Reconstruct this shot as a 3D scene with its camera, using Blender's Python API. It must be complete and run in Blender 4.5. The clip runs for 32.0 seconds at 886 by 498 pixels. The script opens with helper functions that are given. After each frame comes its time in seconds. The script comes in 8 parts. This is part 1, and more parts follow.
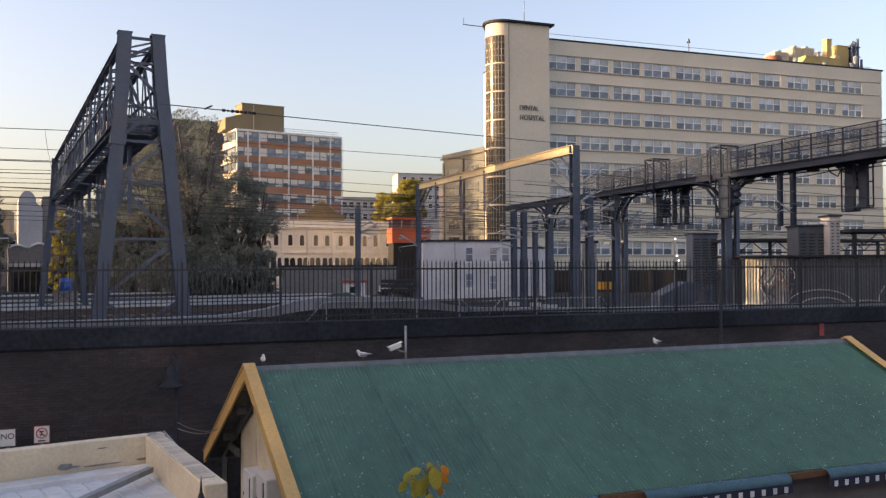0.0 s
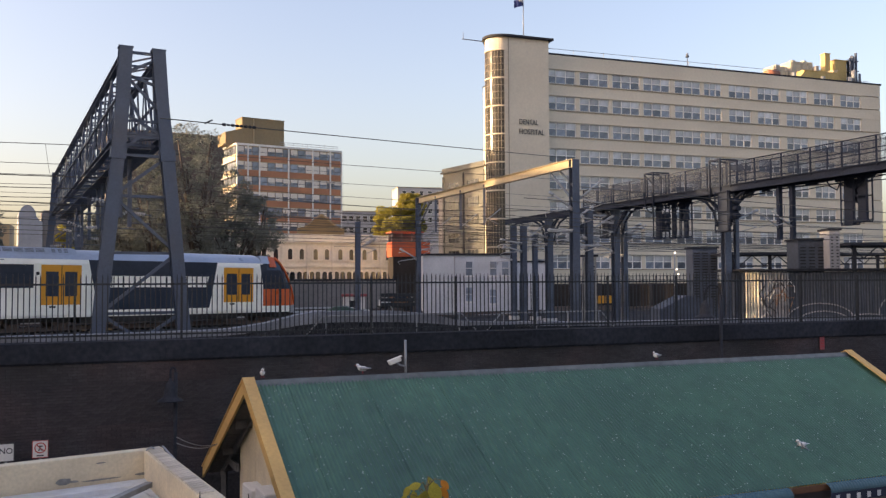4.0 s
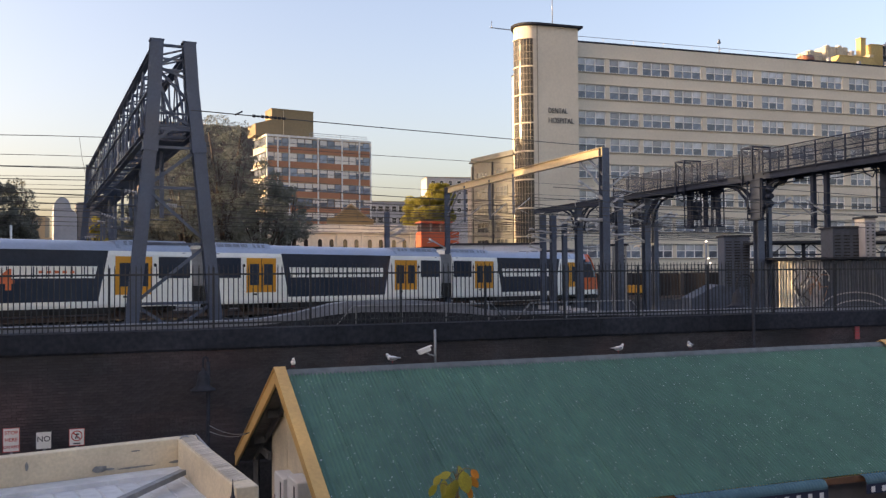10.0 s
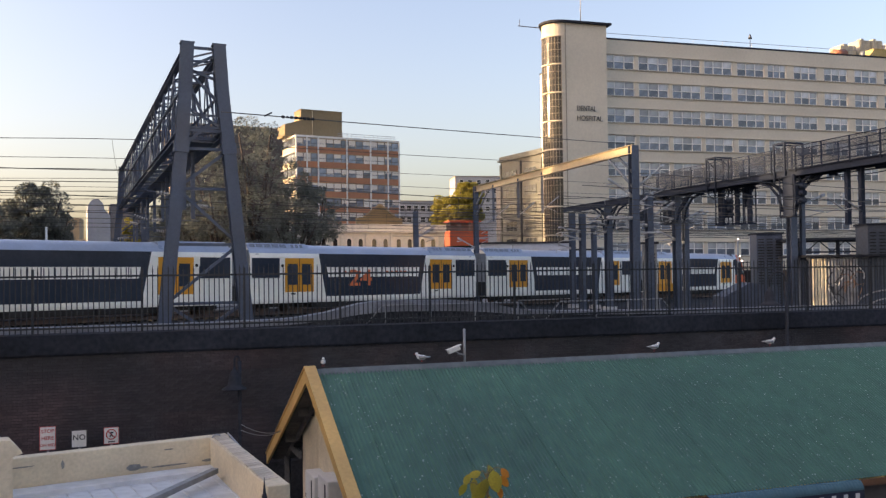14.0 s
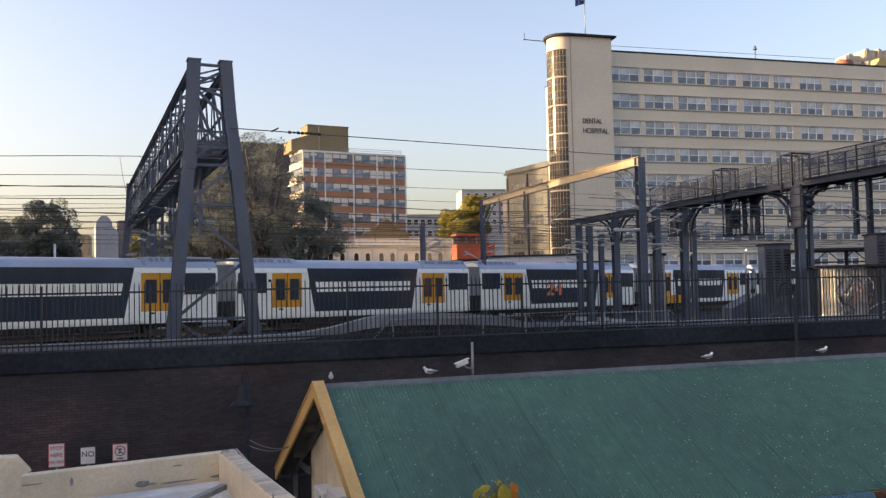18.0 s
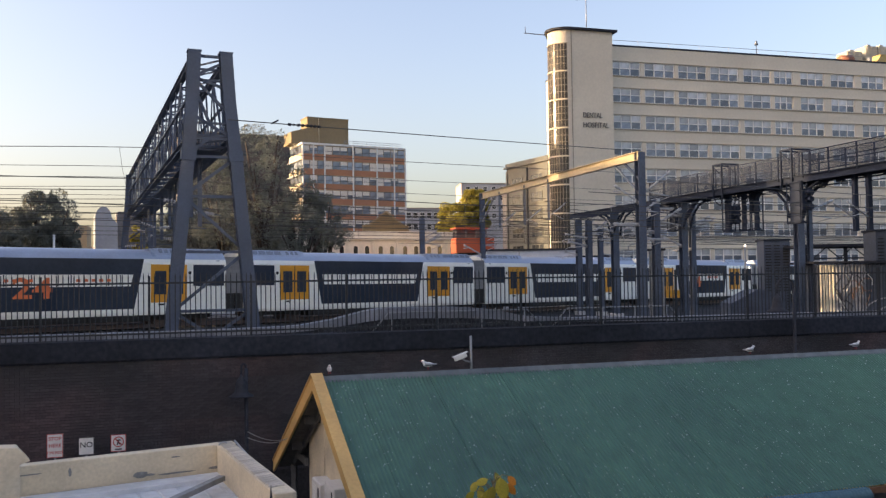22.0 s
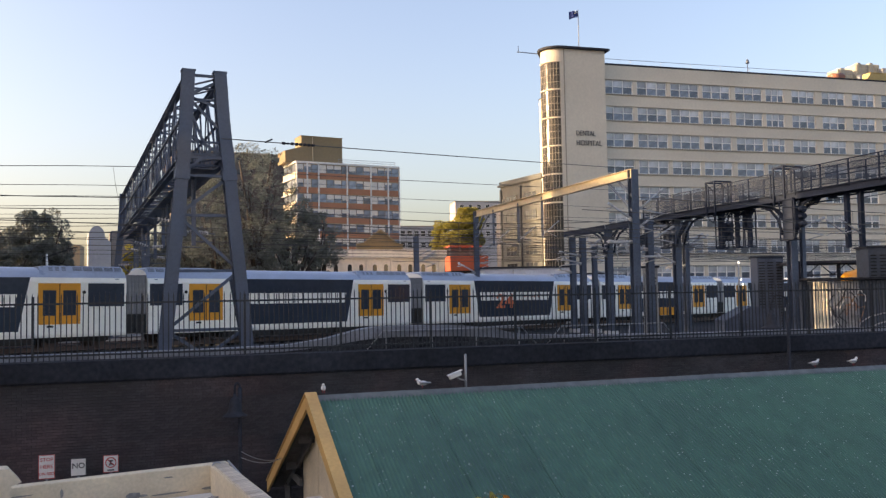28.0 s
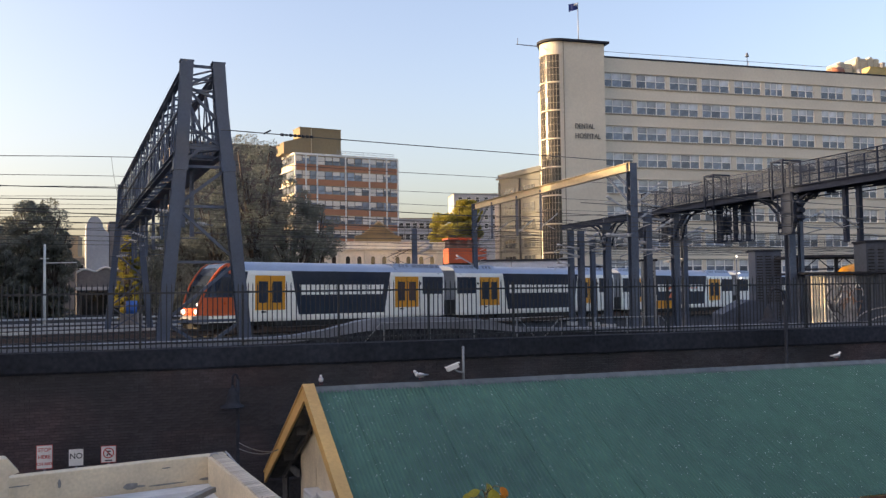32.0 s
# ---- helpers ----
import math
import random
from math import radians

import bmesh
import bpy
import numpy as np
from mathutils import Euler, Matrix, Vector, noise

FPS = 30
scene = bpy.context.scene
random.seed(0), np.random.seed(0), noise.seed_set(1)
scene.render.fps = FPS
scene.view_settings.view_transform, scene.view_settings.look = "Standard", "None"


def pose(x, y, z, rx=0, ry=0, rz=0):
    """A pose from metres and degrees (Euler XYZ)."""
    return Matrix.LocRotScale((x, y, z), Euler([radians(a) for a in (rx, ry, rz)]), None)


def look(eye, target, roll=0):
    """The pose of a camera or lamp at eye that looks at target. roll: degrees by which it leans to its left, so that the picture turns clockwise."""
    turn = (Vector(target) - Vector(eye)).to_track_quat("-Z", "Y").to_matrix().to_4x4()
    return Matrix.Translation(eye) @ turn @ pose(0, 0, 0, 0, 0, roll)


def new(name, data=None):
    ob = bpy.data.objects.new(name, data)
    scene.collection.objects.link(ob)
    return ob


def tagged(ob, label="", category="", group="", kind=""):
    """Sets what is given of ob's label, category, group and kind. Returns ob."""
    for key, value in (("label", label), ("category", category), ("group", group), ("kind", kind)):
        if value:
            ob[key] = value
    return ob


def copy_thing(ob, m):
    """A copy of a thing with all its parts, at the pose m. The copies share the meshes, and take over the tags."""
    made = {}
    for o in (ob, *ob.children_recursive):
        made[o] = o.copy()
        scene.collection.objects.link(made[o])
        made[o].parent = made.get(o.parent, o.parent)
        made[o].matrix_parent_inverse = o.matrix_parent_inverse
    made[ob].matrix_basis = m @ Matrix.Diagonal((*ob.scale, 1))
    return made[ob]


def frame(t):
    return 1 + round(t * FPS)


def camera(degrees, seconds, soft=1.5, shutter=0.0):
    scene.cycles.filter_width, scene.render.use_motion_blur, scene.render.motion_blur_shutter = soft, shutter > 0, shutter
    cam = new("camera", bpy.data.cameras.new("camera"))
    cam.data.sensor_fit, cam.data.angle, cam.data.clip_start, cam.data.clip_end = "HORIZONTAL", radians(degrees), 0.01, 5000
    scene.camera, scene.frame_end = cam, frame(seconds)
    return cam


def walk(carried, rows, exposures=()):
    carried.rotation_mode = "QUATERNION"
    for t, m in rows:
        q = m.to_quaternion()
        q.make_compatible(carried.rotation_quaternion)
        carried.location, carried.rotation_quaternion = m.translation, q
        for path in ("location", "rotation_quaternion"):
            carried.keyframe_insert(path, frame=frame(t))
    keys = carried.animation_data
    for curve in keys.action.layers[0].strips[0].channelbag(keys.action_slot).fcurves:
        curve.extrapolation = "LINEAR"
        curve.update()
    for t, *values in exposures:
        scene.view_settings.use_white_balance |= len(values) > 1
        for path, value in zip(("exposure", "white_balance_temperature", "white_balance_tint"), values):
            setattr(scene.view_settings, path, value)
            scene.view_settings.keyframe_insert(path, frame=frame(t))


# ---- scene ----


# ---------- camera: stands at an upper window, turned by hand ----------
cam = camera(54.0, 32.0, soft=1.35)
CAM = (0.0, 0.0, 2.55)
ROWS = [
    (0.0, 0.000, 1.228, -0.260),
    (0.5, -0.188, 1.540, -0.176),
    (1.0, -0.249, 1.845, -0.296),
    (1.5, -0.328, 1.900, -0.104),
    (2.0, -0.293, 1.790, -0.357),
    (2.5, -0.085, 1.950, -0.323),
    (4.5, 0.016, 2.185, -0.290),
    (5.0, 0.432, 2.251, -0.577),
    (5.5, 0.650, 2.176, -0.602),
    (6.0, 0.721, 2.223, -0.730),
    (6.5, 0.771, 2.161, -0.403),
    (7.0, 0.471, 1.948, -0.728),
    (7.5, 1.055, 2.146, -1.032),
    (8.0, 1.102, 2.240, -0.945),
    (8.5, 0.995, 2.286, -1.010),
    (9.0, 1.132, 2.064, -1.183),
    (9.5, 1.651, 1.697, -0.529),
    (10.0, 1.908, 1.478, -0.458),
    (10.5, 2.518, 1.238, -0.536),
    (11.0, 2.590, 1.282, -0.449),
    (11.5, 2.639, 1.283, -0.426),
    (12.0, 2.940, 1.068, -0.431),
    (12.5, 3.244, 0.998, -0.491),
    (13.0, 3.632, 0.992, -0.485),
    (13.5, 3.885, 1.208, -0.422),
    (14.0, 3.808, 1.440, -0.713),
    (14.5, 3.654, 1.798, -0.628),
    (16.5, 3.332, 1.952, -0.809),
    (17.0, 3.678, 2.223, -1.020),
    (17.5, 3.944, 2.225, -0.814),
    (18.0, 4.261, 2.344, -1.206),
    (18.5, 4.128, 2.164, -1.198),
    (19.0, 4.044, 2.056, -1.211),
    (19.5, 4.129, 2.044, -1.063),
    (20.0, 4.134, 1.994, -1.044),
    (20.5, 4.171, 2.080, -0.878),
    (21.0, 4.130, 1.880, -0.853),
    (21.5, 4.249, 1.831, -0.779),
    (22.0, 4.222, 1.909, -0.807),
    (22.5, 4.230, 2.634, -0.800),
    (23.0, 4.088, 3.302, -0.877),
    (23.5, 3.876, 3.737, -0.890),
    (24.0, 3.628, 3.819, -1.015),
    (24.5, 3.515, 3.904, -0.895),
    (25.0, 3.479, 3.789, -0.763),
    (25.5, 3.458, 3.527, -0.738),
    (27.5, 3.796, 3.023, -1.208),
    (28.0, 3.816, 3.091, -1.029),
    (28.5, 3.600, 3.457, -1.147),
    (29.0, 3.564, 3.484, -1.199),
    (29.5, 3.696, 3.260, -1.093),
    (30.0, 3.697, 3.005, -1.039),
    (30.5, 3.756, 2.973, -1.091),
    (31.0, 3.613, 3.033, -0.929),
    (31.5, 3.697, 2.731, -0.951),
    (32.0, 3.709, 2.585, -0.757),
]


def aim(yaw, pitch, roll):
    """A turn: yaw to the left, pitch up, roll as in look()."""
    return pose(*CAM, 90 + pitch, 0, yaw) @ pose(0, 0, 0, 0, 0, roll)


walk(cam, [(t, aim(y, p, r)) for t, y, p, r in ROWS], exposures=[(0.0, 1.58, 7100, 27), (32.0, 1.56, 6750, 24)])

# ---------- light: clear evening sky, low sun far to the left ----------
SUN_HEAD, SUN_UP = -101.0, 11.0          # degrees from +y towards +x, and above the horizon
world = bpy.data.worlds.new("sky")
scene.world = world
world.use_nodes = True
_n = world.node_tree.nodes
_sky = _n.new("ShaderNodeTexSky")
_sky.sky_type = "NISHITA"
_sky.sun_disc = False
_sky.sun_elevation = radians(SUN_UP)
_sky.sun_rotation = radians(SUN_HEAD)
_sky.air_density, _sky.dust_density, _sky.ozone_density = 1.0, 4.2, 1.3
_n["Background"].inputs["Strength"].default_value = 0.150
world.node_tree.links.new(_sky.outputs["Color"], _n["Background"].inputs["Color"])

_sun = bpy.data.lights.new("sun", "SUN")
_sun.energy, _sun.angle, _sun.color = 3.0, radians(0.6), (1.0, 0.77, 0.42)
sun = new("sun", _sun)
_h, _e = radians(SUN_HEAD), radians(SUN_UP)
sun.matrix_basis = look((math.sin(_h) * math.cos(_e) * 300, math.cos(_h) * math.cos(_e) * 300, math.sin(_e) * 300), (0, 0, 0))
scene.view_settings.exposure = 0.0

# ---------- tools ----------
def heading(h):
    """The turn about z that lays local x along a heading from +y towards +x."""
    return 90.0 - h


def box(bm, x0, x1, y0, y1, z0, z1):
    v = [bm.verts.new(p) for p in ((x0, y0, z0), (x1, y0, z0), (x1, y1, z0), (x0, y1, z0), (x0, y0, z1), (x1, y0, z1), (x1, y1, z1), (x0, y1, z1))]
    for f in ((0, 3, 2, 1), (4, 5, 6, 7), (0, 1, 5, 4), (1, 2, 6, 5), (2, 3, 7, 6), (3, 0, 4, 7)):
        bm.faces.new([v[i] for i in f])
    return v


def _frame(a, b):
    a, b = Vector(a), Vector(b)
    d = (b - a).normalized()
    up = Vector((0, 0, 1)) if abs(d.z) < 0.95 else Vector((0, 1, 0))
    s = d.cross(up).normalized()
    return a, b, s, s.cross(d).normalized()


def beam(bm, a, b, w, h):
    """A bar of rectangular section from a to b, w across and h in its upright."""
    a, b, s, u = _frame(a, b)
    ring = [(-w / 2, -h / 2), (w / 2, -h / 2), (w / 2, h / 2), (-w / 2, h / 2)]
    va = [bm.verts.new(a + s * i + u * j) for i, j in ring]
    vb = [bm.verts.new(b + s * i + u * j) for i, j in ring]
    for i in range(4):
        bm.faces.new((va[i], va[(i + 1) % 4], vb[(i + 1) % 4], vb[i]))
    bm.faces.new(va[::-1]), bm.faces.new(vb)


def rod(bm, a, b, r, n=8, r2=None):
    a, b, s, u = _frame(a, b)
    r2 = r if r2 is None else r2
    va = [bm.verts.new(a + (s * math.cos(k) + u * math.sin(k)) * r) for k in (2 * math.pi * i / n for i in range(n))]
    vb = [bm.verts.new(b + (s * math.cos(k) + u * math.sin(k)) * r2) for k in (2 * math.pi * i / n for i in range(n))]
    for i in range(n):
        f = bm.faces.new((va[i], va[(i + 1) % n], vb[(i + 1) % n], vb[i]))
        f.smooth = n > 5
    bm.faces.new(va[::-1]), bm.faces.new(vb)


def path(bm, pts, r, n=6):
    """One bent tube through the points."""
    pts = [Vector(p) for p in pts]
    rings, s = [], None
    for i, p in enumerate(pts):
        d = (pts[min(i + 1, len(pts) - 1)] - pts[max(i - 1, 0)]).normalized()
        if s is None:
            s = _frame(p, p + d)[2]
        s = (s - d * s.dot(d)).normalized()
        u = s.cross(d)
        rings.append([p + (s * math.cos(k) + u * math.sin(k)) * r for k in (2 * math.pi * j / n for j in range(n))])
    loft(bm, rings, n > 5)


def lattice(bm, xs, zs, y0, y1):
    """A frame in one piece: bars between the even steps of xs and zs, holes between the odd ones."""
    nx, nz = len(xs), len(zs)
    fr = [[bm.verts.new((x, y0, z)) for x in xs] for z in zs]
    bk = [[bm.verts.new((x, y1, z)) for x in xs] for z in zs]
    full = lambda i, j: 0 <= i < nx - 1 and 0 <= j < nz - 1 and (i % 2 == 0 or j % 2 == 0)
    for j in range(nz - 1):
        for i in range(nx - 1):
            if not full(i, j):
                continue
            bm.faces.new((fr[j][i], fr[j][i + 1], fr[j + 1][i + 1], fr[j + 1][i]))
            bm.faces.new((bk[j][i], bk[j + 1][i], bk[j + 1][i + 1], bk[j][i + 1]))
            for di, dj, a, b in ((-1, 0, (j, i), (j + 1, i)), (1, 0, (j, i + 1), (j + 1, i + 1)), (0, -1, (j, i), (j, i + 1)), (0, 1, (j + 1, i), (j + 1, i + 1))):
                if not full(i + di, j + dj):
                    bm.faces.new((fr[a[0]][a[1]], fr[b[0]][b[1]], bk[b[0]][b[1]], bk[a[0]][a[1]]))


def ibeam(bm, a, b, w, h, t=0.03):
    """A rolled H section from a to b."""
    a, b, s, u = _frame(a, b)
    for o in (-1, 1):
        beam(bm, a + u * (h / 2 - t / 2) * o, b + u * (h / 2 - t / 2) * o, w, t)
    beam(bm, a, b, t * 0.7, h - 2 * t)


def slab(bm, pts, z0, z1):
    """A plate with the outline pts, seen from above, from z0 to z1."""
    lo = [bm.verts.new((x, y, z0)) for x, y in pts]
    hi = [bm.verts.new((x, y, z1)) for x, y in pts]
    n = len(pts)
    for i in range(n):
        bm.faces.new((lo[i], lo[(i + 1) % n], hi[(i + 1) % n], hi[i]))
    bm.faces.new(lo[::-1]), bm.faces.new(hi)


def sheet(bm, pts, y0, y1):
    """A plate with the outline pts in x and z, from y0 to y1."""
    lo = [bm.verts.new((x, y0, z)) for x, z in pts]
    hi = [bm.verts.new((x, y1, z)) for x, z in pts]
    n = len(pts)
    for i in range(n):
        bm.faces.new((lo[i], lo[(i + 1) % n], hi[(i + 1) % n], hi[i]))
    bm.faces.new(lo[::-1]), bm.faces.new(hi)


def loft(bm, rings, smooth=False, caps=True):
    """A skin over rings of points of one length."""
    vs = [[bm.verts.new(p) for p in ring] for ring in rings]
    n = len(rings[0])
    for a, b in zip(vs, vs[1:]):
        for i in range(n):
            f = bm.faces.new((a[i], a[(i + 1) % n], b[(i + 1) % n], b[i]))
            f.smooth = smooth
    if caps:
        bm.faces.new(vs[0][::-1]), bm.faces.new(vs[-1])


def ball(bm, c, rx, ry, rz, seg=12, ring=8):
    m = Matrix.Translation(c) @ Matrix.Diagonal((rx, ry, rz, 1))
    r = bmesh.ops.create_uvsphere(bm, u_segments=seg, v_segments=ring, radius=1, matrix=m)
    for v in r["verts"]:
        for f in v.link_faces:
            f.smooth = True


def mesh_of(name, bm, material, bevel=0.0):
    if bevel:
        bmesh.ops.bevel(bm, geom=list(bm.edges), offset=bevel, segments=1, affect="EDGES", clamp_overlap=True)
    bmesh.ops.recalc_face_normals(bm, faces=list(bm.faces))
    me = bpy.data.meshes.new(name)
    bm.to_mesh(me)
    bm.free()
    me.materials.append(material)
    return me


def part(name, bm, material, parent, label="", at=None, bevel=0.0):
    """Links a bmesh, or a mesh made before, as one object under a thing or a part."""
    me = bm if isinstance(bm, bpy.types.Mesh) else mesh_of(name, bm, material, bevel)
    ob = new(name, me)
    ob.parent = parent
    if at is not None:
        ob.matrix_basis = at
    if label:
        ob["label"] = label
    return ob


def thing(name, m, label, category, group="", kind=""):
    ob = new(name)
    ob.empty_display_size = 0.2
    ob.matrix_basis = m
    return tagged(ob, label, category, group, kind)


def solid(name, bm, material, m, label="", category="", group="", kind="", bevel=0.0):
    ob = new(name, mesh_of(name, bm, material, bevel))
    ob.matrix_basis = m
    return tagged(ob, label, category, group, kind)


def B():
    return bmesh.new()


# ---------- materials ----------
def mat(name, color, rough=0.7, metal=0.0, grain=8.0, amount=0.12, stain=0.6, stain_amount=0.15, bump=0.15, spec=0.5, rand=0.0, emit=None, depth=0.01):
    """A surface with fine grain and broad stains, both in metres of the object's own space."""
    m = bpy.data.materials.new(name)
    m.use_nodes = True
    nt = m.node_tree
    N, Lk = nt.nodes, nt.links
    p = N["Principled BSDF"]
    p.inputs["Metallic"].default_value = metal
    p.inputs["Specular IOR Level"].default_value = spec
    tc = N.new("ShaderNodeTexCoord")
    fine, broad = N.new("ShaderNodeTexNoise"), N.new("ShaderNodeTexNoise")
    fine.inputs["Scale"].default_value, fine.inputs["Detail"].default_value = grain, 5
    broad.inputs["Scale"].default_value, broad.inputs["Detail"].default_value = stain, 6
    Lk.new(tc.outputs["Object"], fine.inputs["Vector"]), Lk.new(tc.outputs["Object"], broad.inputs["Vector"])

    def ramp(src, lo, hi):
        r = N.new("ShaderNodeMapRange")
        r.inputs["From Min"].default_value, r.inputs["From Max"].default_value = 0.3, 0.7
        r.inputs["To Min"].default_value, r.inputs["To Max"].default_value = lo, hi
        Lk.new(src, r.inputs["Value"])
        return r.outputs["Result"]

    a, b = ramp(fine.outputs["Fac"], 1 - amount, 1 + amount), ramp(broad.outputs["Fac"], 1 - stain_amount, 1 + stain_amount)
    mul = N.new("ShaderNodeMath")
    mul.operation = "MULTIPLY"
    Lk.new(a, mul.inputs[0]), Lk.new(b, mul.inputs[1])
    out = mul.outputs[0]
    if rand:
        oi = N.new("ShaderNodeObjectInfo")
        rr = N.new("ShaderNodeMapRange")
        rr.inputs["To Min"].default_value, rr.inputs["To Max"].default_value = 1 - rand, 1 + rand
        Lk.new(oi.outputs["Random"], rr.inputs["Value"])
        m2 = N.new("ShaderNodeMath")
        m2.operation = "MULTIPLY"
        Lk.new(out, m2.inputs[0]), Lk.new(rr.outputs["Result"], m2.inputs[1])
        out = m2.outputs[0]
    vm = N.new("ShaderNodeVectorMath")
    vm.operation = "SCALE"
    vm.inputs[0].default_value = color
    Lk.new(out, vm.inputs["Scale"])
    Lk.new(vm.outputs["Vector"], p.inputs["Base Color"])
    Lk.new(ramp(broad.outputs["Fac"], max(rough - 0.1, 0.02), min(rough + 0.1, 1.0)), p.inputs["Roughness"])
    if bump:
        bn = N.new("ShaderNodeBump")
        bn.inputs["Strength"].default_value, bn.inputs["Distance"].default_value = bump, depth
        Lk.new(fine.outputs["Fac"], bn.inputs["Height"]), Lk.new(bn.outputs["Normal"], p.inputs["Normal"])
    if emit:
        p.inputs["Emission Color"].default_value, p.inputs["Emission Strength"].default_value = (*color, 1), emit
    return m


def glass_dark(name, color=(0.03, 0.035, 0.04), rough=0.06, rand=0.4):
    """Window glass with a dim room, or a blind, behind it."""
    return mat(name, color, rough, 0.0, 0.7, 0.3, 0.25, 0.3, 0.03, 0.6, rand)
M_SIGNAL = mat("signal_paint", (0.026, 0.034, 0.054), 0.8, 0.0, 12, 0.2, 0.8, 0.2, 0.1, 0.1)
M_STEEL = mat("gantry_paint", (0.058, 0.080, 0.124), 0.55, 0.1, 14, 0.12, 0.7, 0.2, 0.1)
M_GALV = mat("galvanised_steel", (0.26, 0.27, 0.28), 0.5, 0.5, 9, 0.15, 0.8, 0.2, 0.1)
M_OLDGALV = mat("weathered_steel", (0.080, 0.099, 0.138), 0.6, 0.1, 9, 0.2, 0.9, 0.25, 0.1)
M_DARK = mat("dark_steel", (0.030, 0.033, 0.042), 0.7, 0.0, 12, 0.2, 0.8, 0.2, 0.1, 0.15)
M_FENCE = mat("fence_paint", (0.013, 0.018, 0.026), 0.5, 0.1, 20, 0.2, 1.2, 0.2, 0.1)
M_WIRE = mat("wire", (0.095, 0.091, 0.085), 0.5, 0.6, 20, 0.1, 1, 0.1, 0)
M_BEAM = mat("cream_steel", (0.460, 0.380, 0.240), 0.55, 0.1, 10, 0.12, 0.9, 0.2, 0.1)
M_BALLAST = mat("ballast", (0.040, 0.042, 0.048), 0.95, 0.0, 9, 0.5, 0.25, 0.25, 0.8, 0.05, depth=0.06)
M_RAIL = mat("rail_steel", (0.085, 0.058, 0.052), 0.5, 0.3, 14, 0.2, 0.6, 0.2, 0.1)
M_SLEEPER = mat("sleeper", (0.075, 0.072, 0.072), 0.9, 0.0, 12, 0.25, 1.0, 0.25, 0.3, 0.1, rand=0.15)
M_CONC = mat("concrete", (0.435, 0.435, 0.435), 0.9, 0.0, 14, 0.15, 0.8, 0.2, 0.3, rand=0.12)
M_TROUGH = mat("trough_concrete", (0.217, 0.229, 0.258), 0.9, 0.0, 14, 0.15, 0.8, 0.2, 0.3, 0.2, rand=0.15)
M_ASPHALT = mat("asphalt", (0.085, 0.085, 0.087), 0.9, 0.0, 30, 0.3, 0.4, 0.25, 0.4)
M_MORTAR = mat("sooty_mortar", (0.034, 0.030, 0.029), 0.95, 0.0, 16, 0.3, 0.5, 0.3, 0.4, 0.2)
M_COPING = mat("sooty_coping", (0.026, 0.029, 0.038), 0.9, 0.0, 8, 0.25, 0.5, 0.35, 0.4, 0.1)
M_CREAM = mat("cream_render", (0.58, 0.47, 0.32), 0.85, 0.0, 12, 0.07, 0.5, 0.12, 0.2)
M_CREAM_PAINT = mat("cream_paint", (0.600, 0.510, 0.365), 0.75, 0.0, 18, 0.1, 1.2, 0.16, 0.25)
M_BARGE = mat("yellow_cream_timber", (0.600, 0.370, 0.130), 0.6, 0.0, 14, 0.08, 1.0, 0.12, 0.15)
M_GREENROOF = mat("green_corrugated", (0.042, 0.117, 0.078), 0.40, 0.0, 3.0, 0.16, 0.35, 0.16, 0.08)


def add_specks(m, scale, size, color):
    """Pale droppings scattered over a surface."""
    N, Lk = m.node_tree.nodes, m.node_tree.links
    p = N["Principled BSDF"]
    tc, vo, lt, mx, no, th = N.new("ShaderNodeTexCoord"), N.new("ShaderNodeTexVoronoi"), N.new("ShaderNodeMath"), N.new("ShaderNodeMix"), N.new("ShaderNodeTexNoise"), N.new("ShaderNodeMath")
    vo.inputs["Scale"].default_value = scale
    no.inputs["Scale"].default_value = scale * 0.45
    Lk.new(tc.outputs["Object"], vo.inputs["Vector"]), Lk.new(tc.outputs["Object"], no.inputs["Vector"])
    th.operation, th.inputs[1].default_value, th.inputs[2].default_value = "MULTIPLY_ADD", size * 6, -size * 1.9
    Lk.new(no.outputs["Fac"], th.inputs[0])
    lt.operation = "LESS_THAN"
    Lk.new(vo.outputs["Distance"], lt.inputs[0]), Lk.new(th.outputs[0], lt.inputs[1])
    mx.data_type = "RGBA"
    Lk.new(lt.outputs[0], mx.inputs[0])
    src = p.inputs["Base Color"].links[0].from_socket
    Lk.new(src, mx.inputs[6])
    mx.inputs[7].default_value = (*color, 1)
    Lk.new(mx.outputs[2], p.inputs["Base Color"])


add_specks(M_GREENROOF, 12.0, 0.095, (0.36, 0.40, 0.37))
M_RIDGE = mat("ridge_flashing", (0.13, 0.15, 0.155), 0.6, 0.1, 6, 0.2, 0.8, 0.2, 0.1)
M_WHITE = mat("white_paint", (0.70, 0.69, 0.66), 0.6, 0.0, 12, 0.06, 0.7, 0.12, 0.1)
M_WHITEROOF = mat("white_roof_sheet", (0.62, 0.64, 0.66), 0.5, 0.1, 6, 0.1, 0.8, 0.2, 0.1)
M_GLASS = glass_dark("window_glass")
M_PANE = glass_dark("sash_glass", (0.200, 0.235, 0.290), 0.08, 0.45)
M_PANEUP = glass_dark("blind_behind_glass", (0.46, 0.47, 0.48), 0.10, 0.38)
M_WINFRAME = mat("window_frame_paint", (0.792, 0.770, 0.726), 0.6, 0.0, 12, 0.05, 0.7, 0.1, 0.05)
M_HOSP = mat("pale_brick_facade", (0.660, 0.585, 0.465), 0.9, 0.0, 3.0, 0.05, 0.09, 0.10, 0.15)
